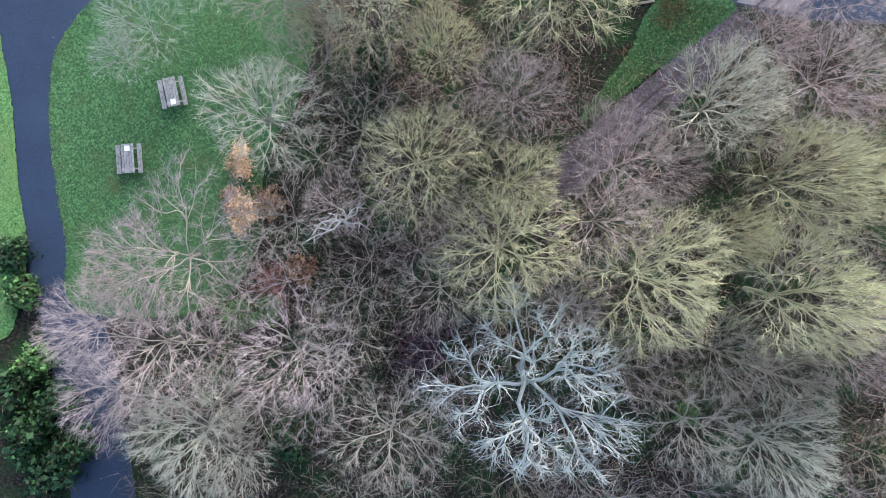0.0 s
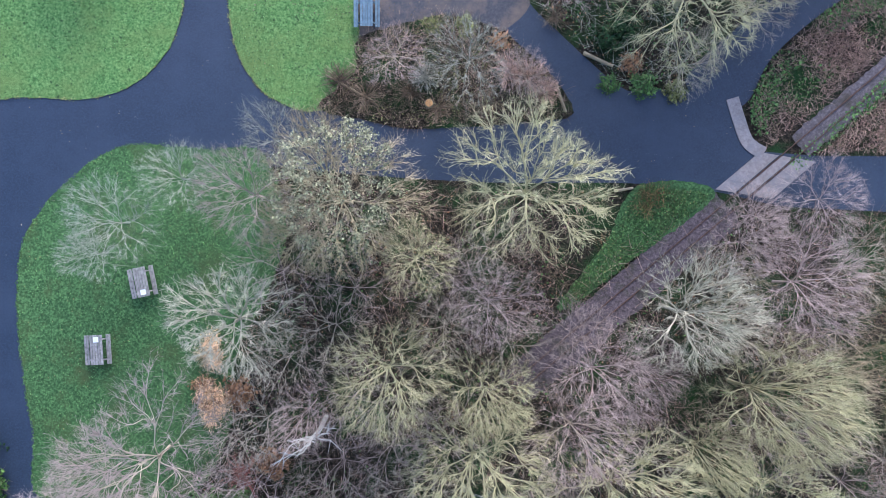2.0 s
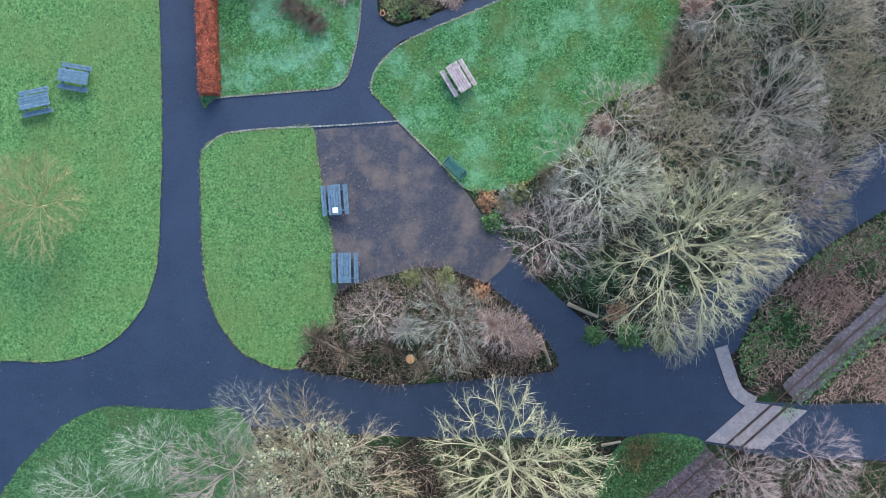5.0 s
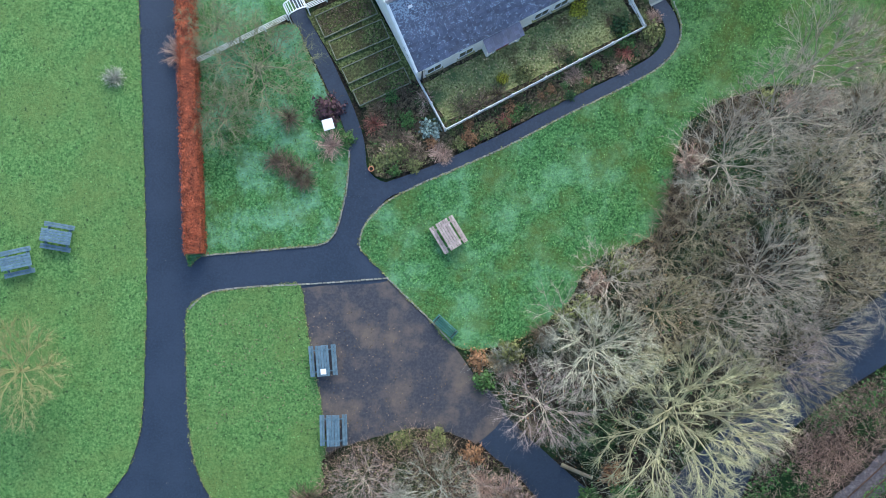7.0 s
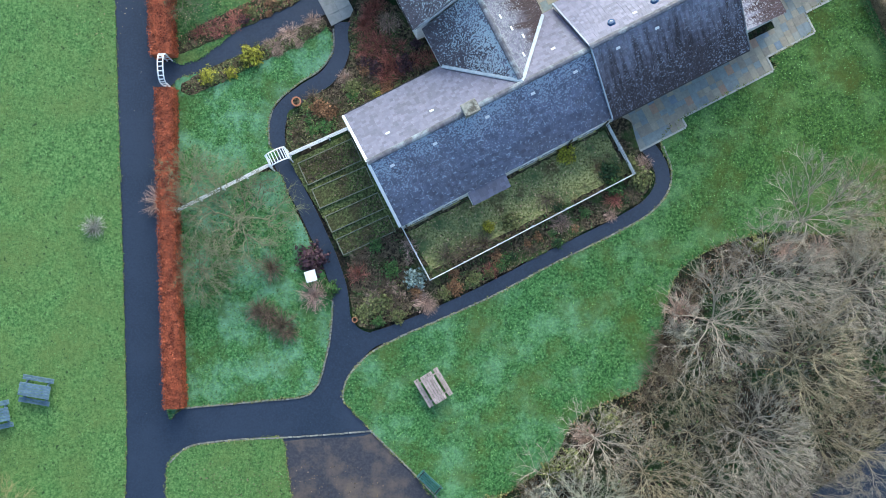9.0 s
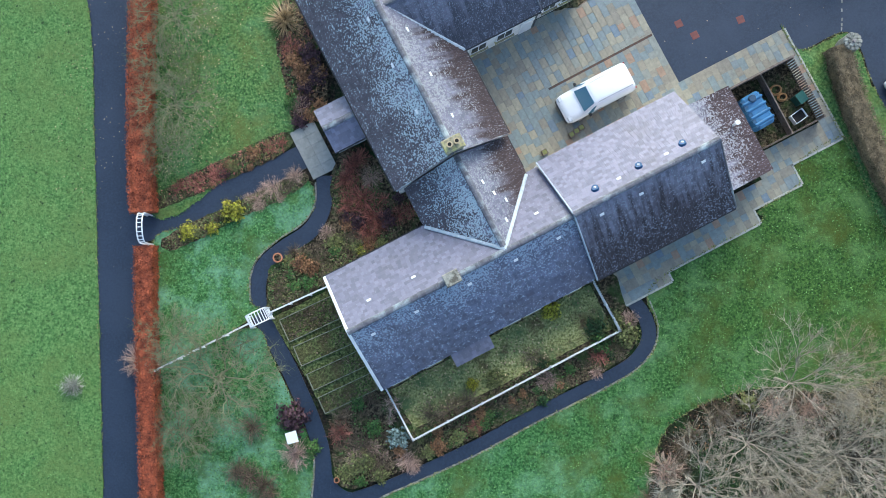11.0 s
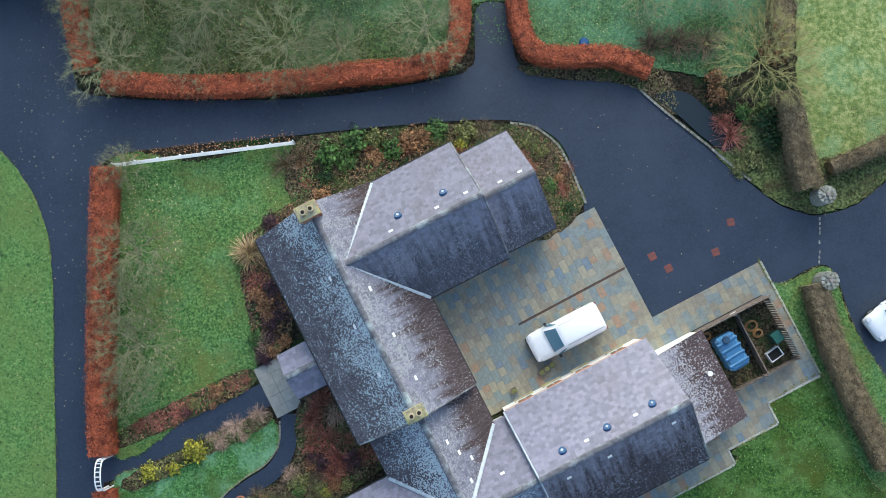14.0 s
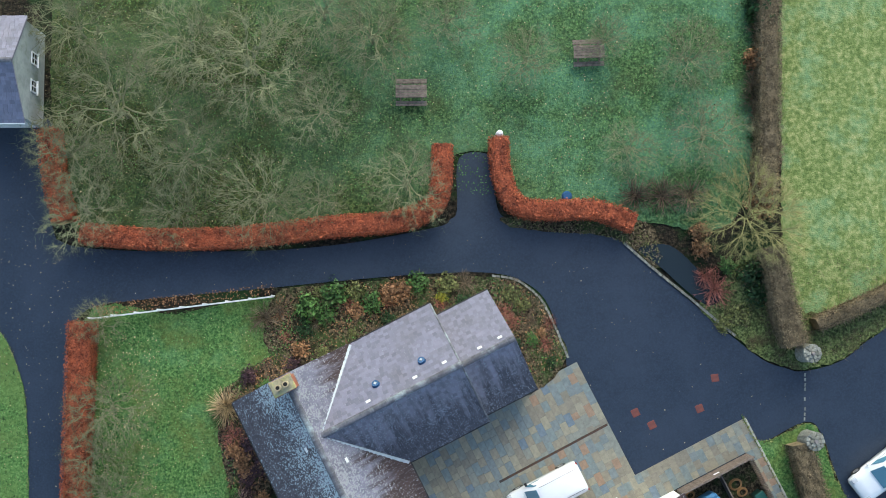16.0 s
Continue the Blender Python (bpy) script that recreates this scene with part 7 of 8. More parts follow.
def setts(name, line, size, label, gap=0.03, broad=0.1, height=0.1):
    """A row of small stones along a line, each one an object."""
    pts = spline(line, False, 10)
    row = tagged(empty(name), label, "edging", kind="structure")
    key = (size, broad)
    if key not in SETT_MESH:
        bm = bmesh.new()
        box(bm, -size / 2, size / 2, -broad / 2, broad / 2, -0.05, 0.0, bevel=0.012)
        SETT_MESH[key] = bpy.data.meshes.new("sett")
        bm.to_mesh(SETT_MESH[key])
        bm.free()
        SETT_MESH[key].materials.append(SETT)
    left = 0.0
    for p, q in zip(pts, pts[1:]):
        d = q - p
        while left < d.length:
            s = p + d.normalized() * left
            ob = new("sett", SETT_MESH[key])
            ob.parent = row
            ob.matrix_basis = pose(s.x + SHRUB_ROT.gauss(0, 0.008), s.y + SHRUB_ROT.gauss(0, 0.008), height + SHRUB_ROT.uniform(-0.012, 0.012), 0, 0, math.degrees(math.atan2(d.y, d.x)) + SHRUB_ROT.uniform(-5, 5))
            left += size + gap
        left -= d.length
    return row


setts("edging_terrace", [(-11.0, 33.15), (-10.2, 33.85), (-9.2, 34.15), (-6.8, 34.35), (-4.6, 34.42), (-2, 34.55), (0.6, 34.72)], 0.22, "row of pale stone setts across the terrace")
setts("edging_lawn", [(-0.95, 36.4), (-1.02, 37), (-0.6, 38.02), (0.6, 39.23), (2.6, 40.28), (4.3, 40.98), (7.8, 42.48), (11.2, 44.23), (14.6, 45.83), (17.0, 47.13), (18.2, 48.43), (18.47, 49.8), (18.0, 51.3)], 0.2, "stone edging along the lawn path")
setts("edging_garden", [(-10.2, 36.2), (-5.8, 36.55), (-3.4, 36.75), (-2.5, 37.4), (-2.0, 38.9), (-1.68, 40.6), (-1.56, 42.3)], 0.2, "stone edging along the garden lawn")
setts("edging_triangle", [(0.62, 34.72), (2.9, 32.4), (4.6, 30.6)], 0.2, "stone edging between terrace and lawn")
setts("line_gateway", [(30.05, 69.7), (29.95, 67.1)], 0.2, "line of pale setts across the gateway", gap=0.08, height=0.05)
setts("edging_bed", [(12.2, 75.5), (13.6, 75.2), (14.9, 74.1), (15.7, 72.5), (16.45, 70.7)], 0.22, "low stone kerb round the drive border", broad=0.13, height=0.14)
setts("edging_pond", [(19.8, 77.3), (21.5, 75.8), (23.2, 74.4), (24.6, 73.2), (26, 72.0)], 0.24, "stone kerb along the pond and drive", broad=0.15, height=0.16)
setts("edging_curve", [(-1.38, 58.3), (-1.42, 57.2), (-2.1, 56.05), (-3.6, 55.05), (-4.8, 53.95), (-5.22, 52.8), (-5.2, 51.5)], 0.2, "stone edging of the curving path")

# ---------------------------------------------------------------- small outdoor things
pillar_at = ((30.0, 70.95), (30.0, 66.05))
for x, y in pillar_at:
    g = tagged(empty("gate_pillar", pose(x, y, 0)), "round rubble-stone gate pillar with a domed cap", "gate pillar", group="gate pillars")
    bm = bmesh.new()
    tube(bm, (0, 0, 0), (0, 0, 1.45), 0.55, 0.52, 20)
    for v in bm.verts:
        v.co.x += SHRUB_ROT.gauss(0, 0.02)
        v.co.y += SHRUB_ROT.gauss(0, 0.02)
    part("shaft", bm, SETT, g)
    for ring, k in ((0.42, 11), (0.22, 6)):
        for i in range(k):
            a = 2 * math.pi * i / k
            bm = bmesh.new()
            box(bm, -0.11, 0.11, -0.1, 0.1, 0, 0.09 + (0.06 if ring < 0.3 else 0), bevel=0.03, m=pose(math.cos(a) * ring, math.sin(a) * ring, 1.44, 0, 0, math.degrees(a)))
            part("cap_stone", bm, SETT, g)
    bm = bmesh.new()
    tube(bm, (0, 0, 1.44), (0, 0, 1.72), 0.12, 0.09, 10)
    part("finial", bm, CONCRETE, g)

lectern = tagged(empty("white_lectern", pose(-2.72, 43.75, 0.05, 0, 0, 15)), "white square board on a low post among shrubs", "board")
boxed("board", (-0.32, 0.32, -0.32, 0.32, 1.0, 1.06), PAPER, lectern, 0.01)
boxed("post", (-0.06, 0.06, -0.06, 0.06, 0, 1.0), GREY_WOOD, lectern)
sign = tagged(empty("marker_post", pose(12.56, 83.65, 0.05)), "white rounded marker stone at the hedge end", "marker")
bm = bmesh.new()
tube(bm, (0, 0, 0), (0, 0, 0.95), 0.24, 0.2, 14)
tube(bm, (0, 0, 0.95), (0, 0, 1.1), 0.2, 0.08, 14)
part("stone", bm, PAPER, sign)
butt = tagged(empty("dustbin", pose(16.37, 80.0, 0.08)), "dark blue-green round dustbin beside the hedge", "bin")
bm = bmesh.new()
tube(bm, (0, 0, 0), (0, 0, 0.9), 0.24, 0.28, 18)
part("body", bm, plain("dark_teal_plastic", (0.02, 0.06, 0.08), rough=0.4), butt)
bm = bmesh.new()
tube(bm, (0, 0, 0.9), (0, 0, 1.02), 0.3, 0.2, 18)
part("lid", bm, BLUE_LENS, butt)
for x, y, r in ((-0.27, 41.2, 0.17), (-3.55, 54.0, 0.29)):
    pot = tagged(empty("flower_pot", pose(x, y, 0.1)), "round terracotta flower pot beside the path", "flower pot", group="flower pots")
    bm = bmesh.new()
    tube(bm, (0, 0, 0), (0, 0, r * 1.5), r * 0.75, r, 18)
    part("pot", bm, plain("terracotta", (0.5, 0.2, 0.1), rough=0.8), pot)
    bm = bmesh.new()
    tube(bm, (0, 0, r * 1.5), (0, 0, r * 1.5 + 0.006), r * 0.7, r * 0.7, 18)
    part("soil", bm, SOIL, pot)

water = sheet("water", [(20.6, 77.0), (22.4, 77.2), (24.2, 75.6), (25.3, 74.3), (24.6, 73.7), (23.4, 74.5), (21.9, 75.9)], 0.13, BLUE_LENS, label="still dark pond water beside the drive", category="pond")
WATER = bpy.data.materials.new("pond_water")
WATER.use_nodes = True
pp = WATER.node_tree.nodes["Principled BSDF"]
pp.inputs["Base Color"].default_value, pp.inputs["Roughness"].default_value = (0.012, 0.02, 0.026, 1), 0.08
water.data.materials[0] = WATER
LOG = BARK["brown"]
for x, y, turn, n, r in ((-3.6, 21.3, -28, 3.4, 0.07), (4.4, 19.6, -12, 1.0, 0.06), (11.6, 23.2, -24, 2.0, 0.13), (9.3, 20.8, -70, 1.8, 0.12), (13.2, 15.2, 10, 1.2, 0.1)):
    bm = bmesh.new()
    tube(bm, (-n / 2, 0, r), (n / 2, 0, r * 0.9), r, r * 0.75, 9)
    lg = part("log", bm, LOG)
    lg.matrix_basis = pose(x, y, 0.05, 0, 0, turn)
    tagged(lg, "fallen bleached log at the road edge", "log", group="fallen logs")
stump = tagged(empty("tree_stump", pose(1.2, 20.4, 0.1)), "freshly cut orange tree stump among shrubs", "stump")
bm = bmesh.new()
tube(bm, (0, 0, 0), (0, 0, 0.35), 0.3, 0.24, 12)
part("trunk", bm, LOG, stump)
bm = bmesh.new()
tube(bm, (0, 0, 0.35), (0, 0, 0.356), 0.23, 0.23, 12)
part("cut_face", bm, plain("cut_wood", (0.6, 0.32, 0.12), rough=0.8), stump)
rng = random.Random(77)
for k, (x, y, r, h) in enumerate(((-11.9, 5.7, 0.5, 1.2), (-11.7, 4.7, 0.45, 1.0), (-12.2, 2.7, 0.6, 0.9), (-11.4, 2.1, 0.6, 0.8), (-12.0, 1.4, 0.5, 0.6))):
    sp = Spikes()
    for _ in range(420):
        p = Vector((rng.gauss(0, r * 0.5), rng.gauss(0, r * 0.7), rng.uniform(0, h)))
        d = rand_dir(rng)
        d.z *= 0.3
        sp.spike(p, p + d * rng.uniform(0.2, 0.6), 0.026)
    heap = mesh_object("brash_heap", sp.v, sp.f, leaf_mat("fresh_chippings", (0.6, 0.38, 0.19), (0.88, 0.62, 0.38)) if k == 0 else bpy.data.materials["fresh_chippings"])
    heap.location = (x, y, 0.08)
    heap["kind"] = "stuff"
    tagged(heap, "heap of freshly cut orange brushwood at the lawn edge", "brushwood", group="brash heaps")
rng = random.Random(78)
sp = Spikes()
sp.limb([Vector((0, 0, 0)), Vector((0.1, 0, 5)), Vector((0, 0.2, 9.5))], [0.16, 0.12, 0.06], 7)
for i in range(11):
    a = rng.uniform(0, 6.28)
    p = Vector((0.03, 0.1, rng.uniform(7.5, 9.5)))
    pts = [p]
    d = Vector((math.cos(a), math.sin(a), rng.uniform(0.6, 1.6))).normalized()
    for j in range(4):
        d = (d + rand_dir(rng) * 0.55 + Vector((0, 0, 0.12))).normalized()
        pts.append(pts[-1] + d * rng.uniform(0.45, 0.8))
    sp.limb(pts, [0.042, 0.035, 0.028, 0.02, 0.008], 5)
    for j in (2, 3):
        e = (d + rand_dir(rng)).normalized()
        sp.limb([pts[j], pts[j] + e * 0.4, pts[j] + e * 0.75 + Vector((0, 0, 0.1))], [0.02, 0.016, 0.006], 4)
dead = tagged(empty("dead_tree", pose(-5.0, 1.2, 0)), "dead bleached tree with bare white limbs", "tree")
mesh_object("trunk", sp.v, sp.f, plain("bleached_wood", (0.58, 0.57, 0.52), rough=0.8), dead)


# ---------------------------------------------------------------- vehicles
CAR_WHITE = plain("white_car_paint", (0.85, 0.86, 0.88), rough=0.18, dirt=0.97)
TYRE = plain("tyre_rubber", (0.015, 0.015, 0.016), rough=0.8)
ALLOY = plain("wheel_alloy", (0.5, 0.5, 0.52), rough=0.35, metal=0.8)
TRIM = plain("black_trim", (0.02, 0.02, 0.022), rough=0.5)
RED_LAMP = plain("red_lamp", (0.4, 0.02, 0.02), rough=0.2)
LAMP = plain("headlamp_glass", (0.6, 0.62, 0.65), rough=0.1)


def loft(name, sections, mat, parent, smooth=True):
    """A closed body through rings of (x, half width, z low, z high, crown)."""
    bm = bmesh.new()
    rings = []
    for x, w, z0, z1, c in sections:
        ring = []
        for y, z in ((-w * 0.94, z0), (-w, z0 + (z1 - z0) * 0.35), (-w * 0.985, z0 + (z1 - z0) * 0.7), (-w * (0.9 - 0.25 * c), z1 - 0.06), (-w * (0.55 - 0.1 * c), z1), (0, z1 + 0.015),
                     (w * (0.55 - 0.1 * c), z1), (w * (0.9 - 0.25 * c), z1 - 0.06), (w * 0.985, z0 + (z1 - z0) * 0.7), (w, z0 + (z1 - z0) * 0.35), (w * 0.94, z0)):
            ring.append(bm.verts.new((x, y, z)))
        rings.append(ring)
    for r0, r1 in zip(rings, rings[1:]):
        for k in range(len(r0)):
            j = (k + 1) % len(r0)
            bm.faces.new((r0[k], r0[j], r1[j], r1[k]))
    bm.faces.new(rings[0]), bm.faces.new(rings[-1][::-1])
    bmesh.ops.recalc_face_normals(bm, faces=bm.faces)
    for f in bm.faces:
        f.smooth = smooth
    return part(name, bm, mat, parent)


def wheel(parent, x, y, r):
    s = 1 if y > 0 else -1
    bm = bmesh.new()
    tube(bm, (x, y - 0.1 * s, r), (x, y + 0.1 * s, r), r, r, 20)
    w = part("wheel", bm, TYRE, parent)
    bm = bmesh.new()
    tube(bm, (x, y + 0.08 * s, r), (x, y + 0.108 * s, r), r * 0.62, r * 0.58, 14)
    part("rim", bm, ALLOY, w)


def glass(name, quad, parent, lift=0.012):
    bm = bmesh.new()
    q = [Vector(p) for p in quad]
    n = (q[1] - q[0]).cross(q[3] - q[0]).normalized()
    if n.z < 0:
        n.negate()
    a = [bm.verts.new(p + n * lift) for p in q]
    b = [bm.verts.new(p - n * 0.02) for p in q]
    bm.faces.new(a), bm.faces.new(b[::-1])
    for i in range(4):
        bm.faces.new((a[i], b[i], b[(i + 1) % 4], a[(i + 1) % 4]))
    bmesh.ops.recalc_face_normals(bm, faces=bm.faces)
    return part(name, bm, CAR_GLASS, parent)


CAR_GLASS = bpy.data.materials.new("car_glass")
CAR_GLASS.use_nodes = True
pp = CAR_GLASS.node_tree.nodes["Principled BSDF"]
pp.inputs["Base Color"].default_value, pp.inputs["Roughness"].default_value = (0.09, 0.21, 0.29, 1), 0.05

vp = at_house(9.4, 5.52)
van = tagged(empty("van", pose(vp.x, vp.y, 0.075, 0, 0, 26.6)), "white compact panel van parked on the slab courtyard", "van")
loft("body", [(-2.19, 0.6, 0.35, 0.62, 0), (-2.12, 0.78, 0.25, 0.78, 0.1), (-1.85, 0.88, 0.22, 0.92, 0.15), (-1.3, 0.9, 0.22, 1.05, 0.2), (-1.12, 0.9, 0.22, 1.12, 0.3), (-0.5, 0.9, 0.22, 1.72, 0.5), (-0.2, 0.9, 0.22, 1.8, 0.4),
              (1.0, 0.9, 0.22, 1.82, 0.35), (1.95, 0.89, 0.22, 1.8, 0.4), (2.12, 0.87, 0.25, 1.72, 0.5), (2.19, 0.82, 0.35, 1.45, 0.4)], CAR_WHITE, van)
glass("windscreen", ((-1.1, -0.66, 1.16), (-1.1, 0.66, 1.16), (-0.5, 0.55, 1.735), (-0.5, -0.55, 1.735)), van, 0.03)
for s in (-1, 1):
    glass("side_window", ((-0.95, s * 0.885, 1.1), (-0.1, s * 0.895, 1.1), (-0.1, s * 0.74, 1.6), (-0.5, s * 0.72, 1.6)), van, 0.02)
    boxed("mirror", (-0.95, -0.8, *sorted((s * 0.9, s * 1.08)), 1.05, 1.25), TRIM, van, 0.02)
    boxed("headlamp", (-2.1, -1.88, *sorted((s * 0.5, s * 0.8)), 0.72, 0.86), LAMP, van, 0.02)
    boxed("tail_lamp", (2.12, 2.2, *sorted((s * 0.72, s * 0.83)), 0.9, 1.4), RED_LAMP, van, 0.01)
    boxed("roof_seam", (-0.3, 2.0, *sorted((s * 0.6, s * 0.615)), 1.80, 1.815), TRIM, van)
    for x in (-1.35, 1.35):
        wheel(van, x, s * 0.8, 0.31)
boxed("bumper", (-2.23, -2.05, -0.72, 0.72, 0.28, 0.5), TRIM, van, 0.03)
boxed("wiper", (-1.12, -1.08, -0.5, 0.3, 1.17, 1.19), TRIM, van)

car = tagged(empty("car", pose(34.2, 64.35, 0.05, 0, 0, 37)), "white hatchback parked on the lane outside the gateway", "car")
loft("body", [(-2.05, 0.62, 0.3, 0.6, 0), (-1.95, 0.8, 0.22, 0.72, 0.1), (-1.5, 0.87, 0.2, 0.86, 0.2), (-0.95, 0.88, 0.2, 0.95, 0.25), (-0.8, 0.88, 0.2, 1.0, 0.4), (-0.1, 0.88, 0.2, 1.4, 0.7), (0.6, 0.88, 0.2, 1.46, 0.65),
              (1.4, 0.87, 0.2, 1.38, 0.7), (1.85, 0.84, 0.25, 1.1, 0.5), (2.05, 0.74, 0.35, 0.8, 0.3)], CAR_WHITE, car)
glass("windscreen", ((-0.82, -0.6, 1.03), (-0.82, 0.6, 1.03), (-0.12, 0.5, 1.415), (-0.12, -0.5, 1.415)), car, 0.03)
for s in (-1, 1):
    glass("side_window", ((-0.55, s * 0.86, 1.0), (1.2, s * 0.86, 1.0), (1.1, s * 0.66, 1.34), (0.0, s * 0.66, 1.34)), car, 0.025)
    boxed("mirror", (-0.75, -0.6, *sorted((s * 0.88, s * 1.05)), 0.92, 1.06), CAR_WHITE, car, 0.02)
    boxed("headlamp", (-1.95, -1.65, *sorted((s * 0.5, s * 0.78)), 0.66, 0.79), LAMP, car, 0.02)
    for x in (-1.3, 1.25):
        wheel(car, x, s * 0.78, 0.31)

# ---------------------------------------------------------------- oil tank yard (in the house's axes)
yard = tagged(empty("tank_yard_fence", HOUSE), "brown boarded timber fence round the oil tank yard", "fence")
for i in range(30):
    x = 16.1 + 0.15 * i
    boxed("board", (x, x + 0.14, 2.12, 2.15, 0.05, 1.55 + 0.02 * (i % 3)), BROWN_WOOD, yard)
for i in range(26):
    y = -1.75 + 0.15 * i
    boxed("board", (20.52, 20.55, y, y + 0.09, 0.05, 1.4), BROWN_WOOD, yard)
for i in range(30):
    x = 16.1 + 0.15 * i
    boxed("board", (x, x + 0.09, -1.85, -1.82, 0.05, 1.1), BROWN_WOOD, yard)
for x, y in ((16.1, 2.05), (18.3, 2.05), (20.45, 2.05), (20.45, 0.1), (20.45, -1.78), (18.3, -1.78), (16.1, -1.78)):
    boxed("post", (x - 0.05, x + 0.05, y - 0.05, y + 0.05, 0, 1.6), BROWN_WOOD, yard)
boxed("rail", (16.1, 20.5, 2.06, 2.1, 1.3, 1.4), BROWN_WOOD, yard)
boxed("rail", (16.1, 20.5, -1.8, -1.76, 0.85, 0.95), BROWN_WOOD, yard)
boxed("cap_rail", (16.05, 20.6, 2.08, 2.2, 1.58, 1.62), BROWN_WOOD, yard, 0.008)
boxed("divider", (18.55, 18.62, -1.8, 2.05, 0.05, 0.9), BROWN_WOOD, yard)
boxed("sign_plate", (18.2, 18.55, 2.155, 2.165, 0.9, 1.15), PAPER, yard, 0, "small white plate")
ground_yard = mesh_object("yard_ground", [at_house(a, b, 0.07) for a, b in ((15.9, -1.9), (20.55, -1.9), (20.55, 2.15), (15.9, 2.15))], [(0, 1, 2, 3)], SOIL)
tagged(ground_yard, "dark bare earth inside the tank yard", "ground", kind="structure")
TANK_BLUE = plain("blue_plastic", (0.05, 0.17, 0.34), rough=0.35)
tank = tagged(empty("oil_tank", HOUSE @ pose(17.25, 0.3, 0.1, 0, 0, 93)), "blue ribbed plastic heating-oil tank", "oil tank")
bm = bmesh.new()
box(bm, -1.05, 1.05, -0.6, 0.6, 0.15, 1.35, bevel=0.16)
part("body", bm, TANK_BLUE, tank)
for x in (-0.7, -0.25, 0.2, 0.65):
    boxed("rib", (x - 0.09, x + 0.09, -0.64, 0.64, 0.2, 1.42), TANK_BLUE, tank, 0.06)
bm = bmesh.new()
tube(bm, (0.75, 0, 1.38), (0.75, 0, 1.52), 0.24, 0.2, 16)
part("lid", bm, plain("dark_blue_cap", (0.03, 0.07, 0.13), rough=0.4), tank)
for x in (-0.8, 0.8):
    boxed("foot", (x - 0.15, x + 0.15, -0.55, 0.55, 0, 0.16), CONCRETE, tank)
tub = tagged(empty("wheelie_bin", HOUSE @ pose(20.0, -0.2, 0.07, 0, 0, 10)), "dark green wheeled bin in the yard corner", "bin")
boxed("body", (-0.26, 0.26, -0.3, 0.3, 0.05, 0.95), plain("dark_green_plastic", (0.01, 0.06, 0.045), rough=0.45), tub, 0.03)
boxed("lid", (-0.29, 0.29, -0.33, 0.33, 0.95, 1.02), plain("green_lid", (0.015, 0.09, 0.07), rough=0.4), tub, 0.03)
chest = tagged(empty("white_crate", HOUSE @ pose(19.55, -1.1, 0.07, 0, 0, 8)), "white open crate of odds and ends", "crate")
boxed("base", (-0.42, 0.42, -0.3, 0.3, 0, 0.06), PAPER, chest)
for d in ((-0.42, 0.42, -0.3, -0.27, 0.06, 0.5), (-0.42, 0.42, 0.27, 0.3, 0.06, 0.5), (-0.42, -0.39, -0.27, 0.27, 0.06, 0.5), (0.39, 0.42, -0.27, 0.27, 0.06, 0.5)):
    boxed("side", d, PAPER, chest)
boxed("contents", (-0.38, 0.38, -0.26, 0.26, 0.06, 0.34), SOOT, chest)
for a, b, r in ((19.2, 0.9, 0.38), (19.35, 0.35, 0.3), (16.6, 1.55, 0.28)):
    bm = bmesh.new()
    for k in range(3):
        sp = Spikes()
        pts = [Vector((math.cos(t * 0.42) * (r - 0.04 * k), math.sin(t * 0.42) * (r - 0.04 * k) * 0.8, 0.04 + 0.05 * k)) for t in range(16)]
        sp.limb(pts, [0.03] * 16, 5)
        base = [bm.verts.new(v) for v in sp.v]
        for f in sp.f:
            bm.faces.new([base[i] for i in f])
    coil = part("hose_coil", bm, plain("orange_hose", (0.42, 0.22, 0.08), rough=0.6) if "orange_hose" not in bpy.data.materials else bpy.data.materials["orange_hose"])
    coil.matrix_basis = HOUSE @ pose(a, b, 0.07)
    tagged(coil, "coiled orange-brown hose on the yard ground", "hose", group="hose coils")
for a, b, turn in ((7.2, 4.1, 3), (7.55, 4.15, -4), (7.9, 4.2, 2), (5.3, 3.9, 0)):
    c = tagged(empty("planter_crate", HOUSE @ pose(a, b, 0.075, 0, 0, turn)), "mossy slatted wooden planter by the barn wall", "planter", group="wooden planters")
    for y in (-0.16, 0.13):
        boxed("side_board", (-0.16, 0.16, y, y + 0.03, 0, 0.34), BROWN_WOOD, c)
    for x in (-0.16, 0.13):
        boxed("end_board", (x, x + 0.03, -0.13, 0.13, 0, 0.34), BROWN_WOOD, c)
    boxed("planting", (-0.13, 0.13, -0.13, 0.13, 0.02, 0.28), TINT["olive"], c)

# ---------------------------------------------------------------- courtyard slabs
PAVE_BASE = material("slab_joints", [(0.35, (0.15, 0.145, 0.125)), (0.65, (0.22, 0.21, 0.18))], scale=5, rough=0.9, bump=0.4)


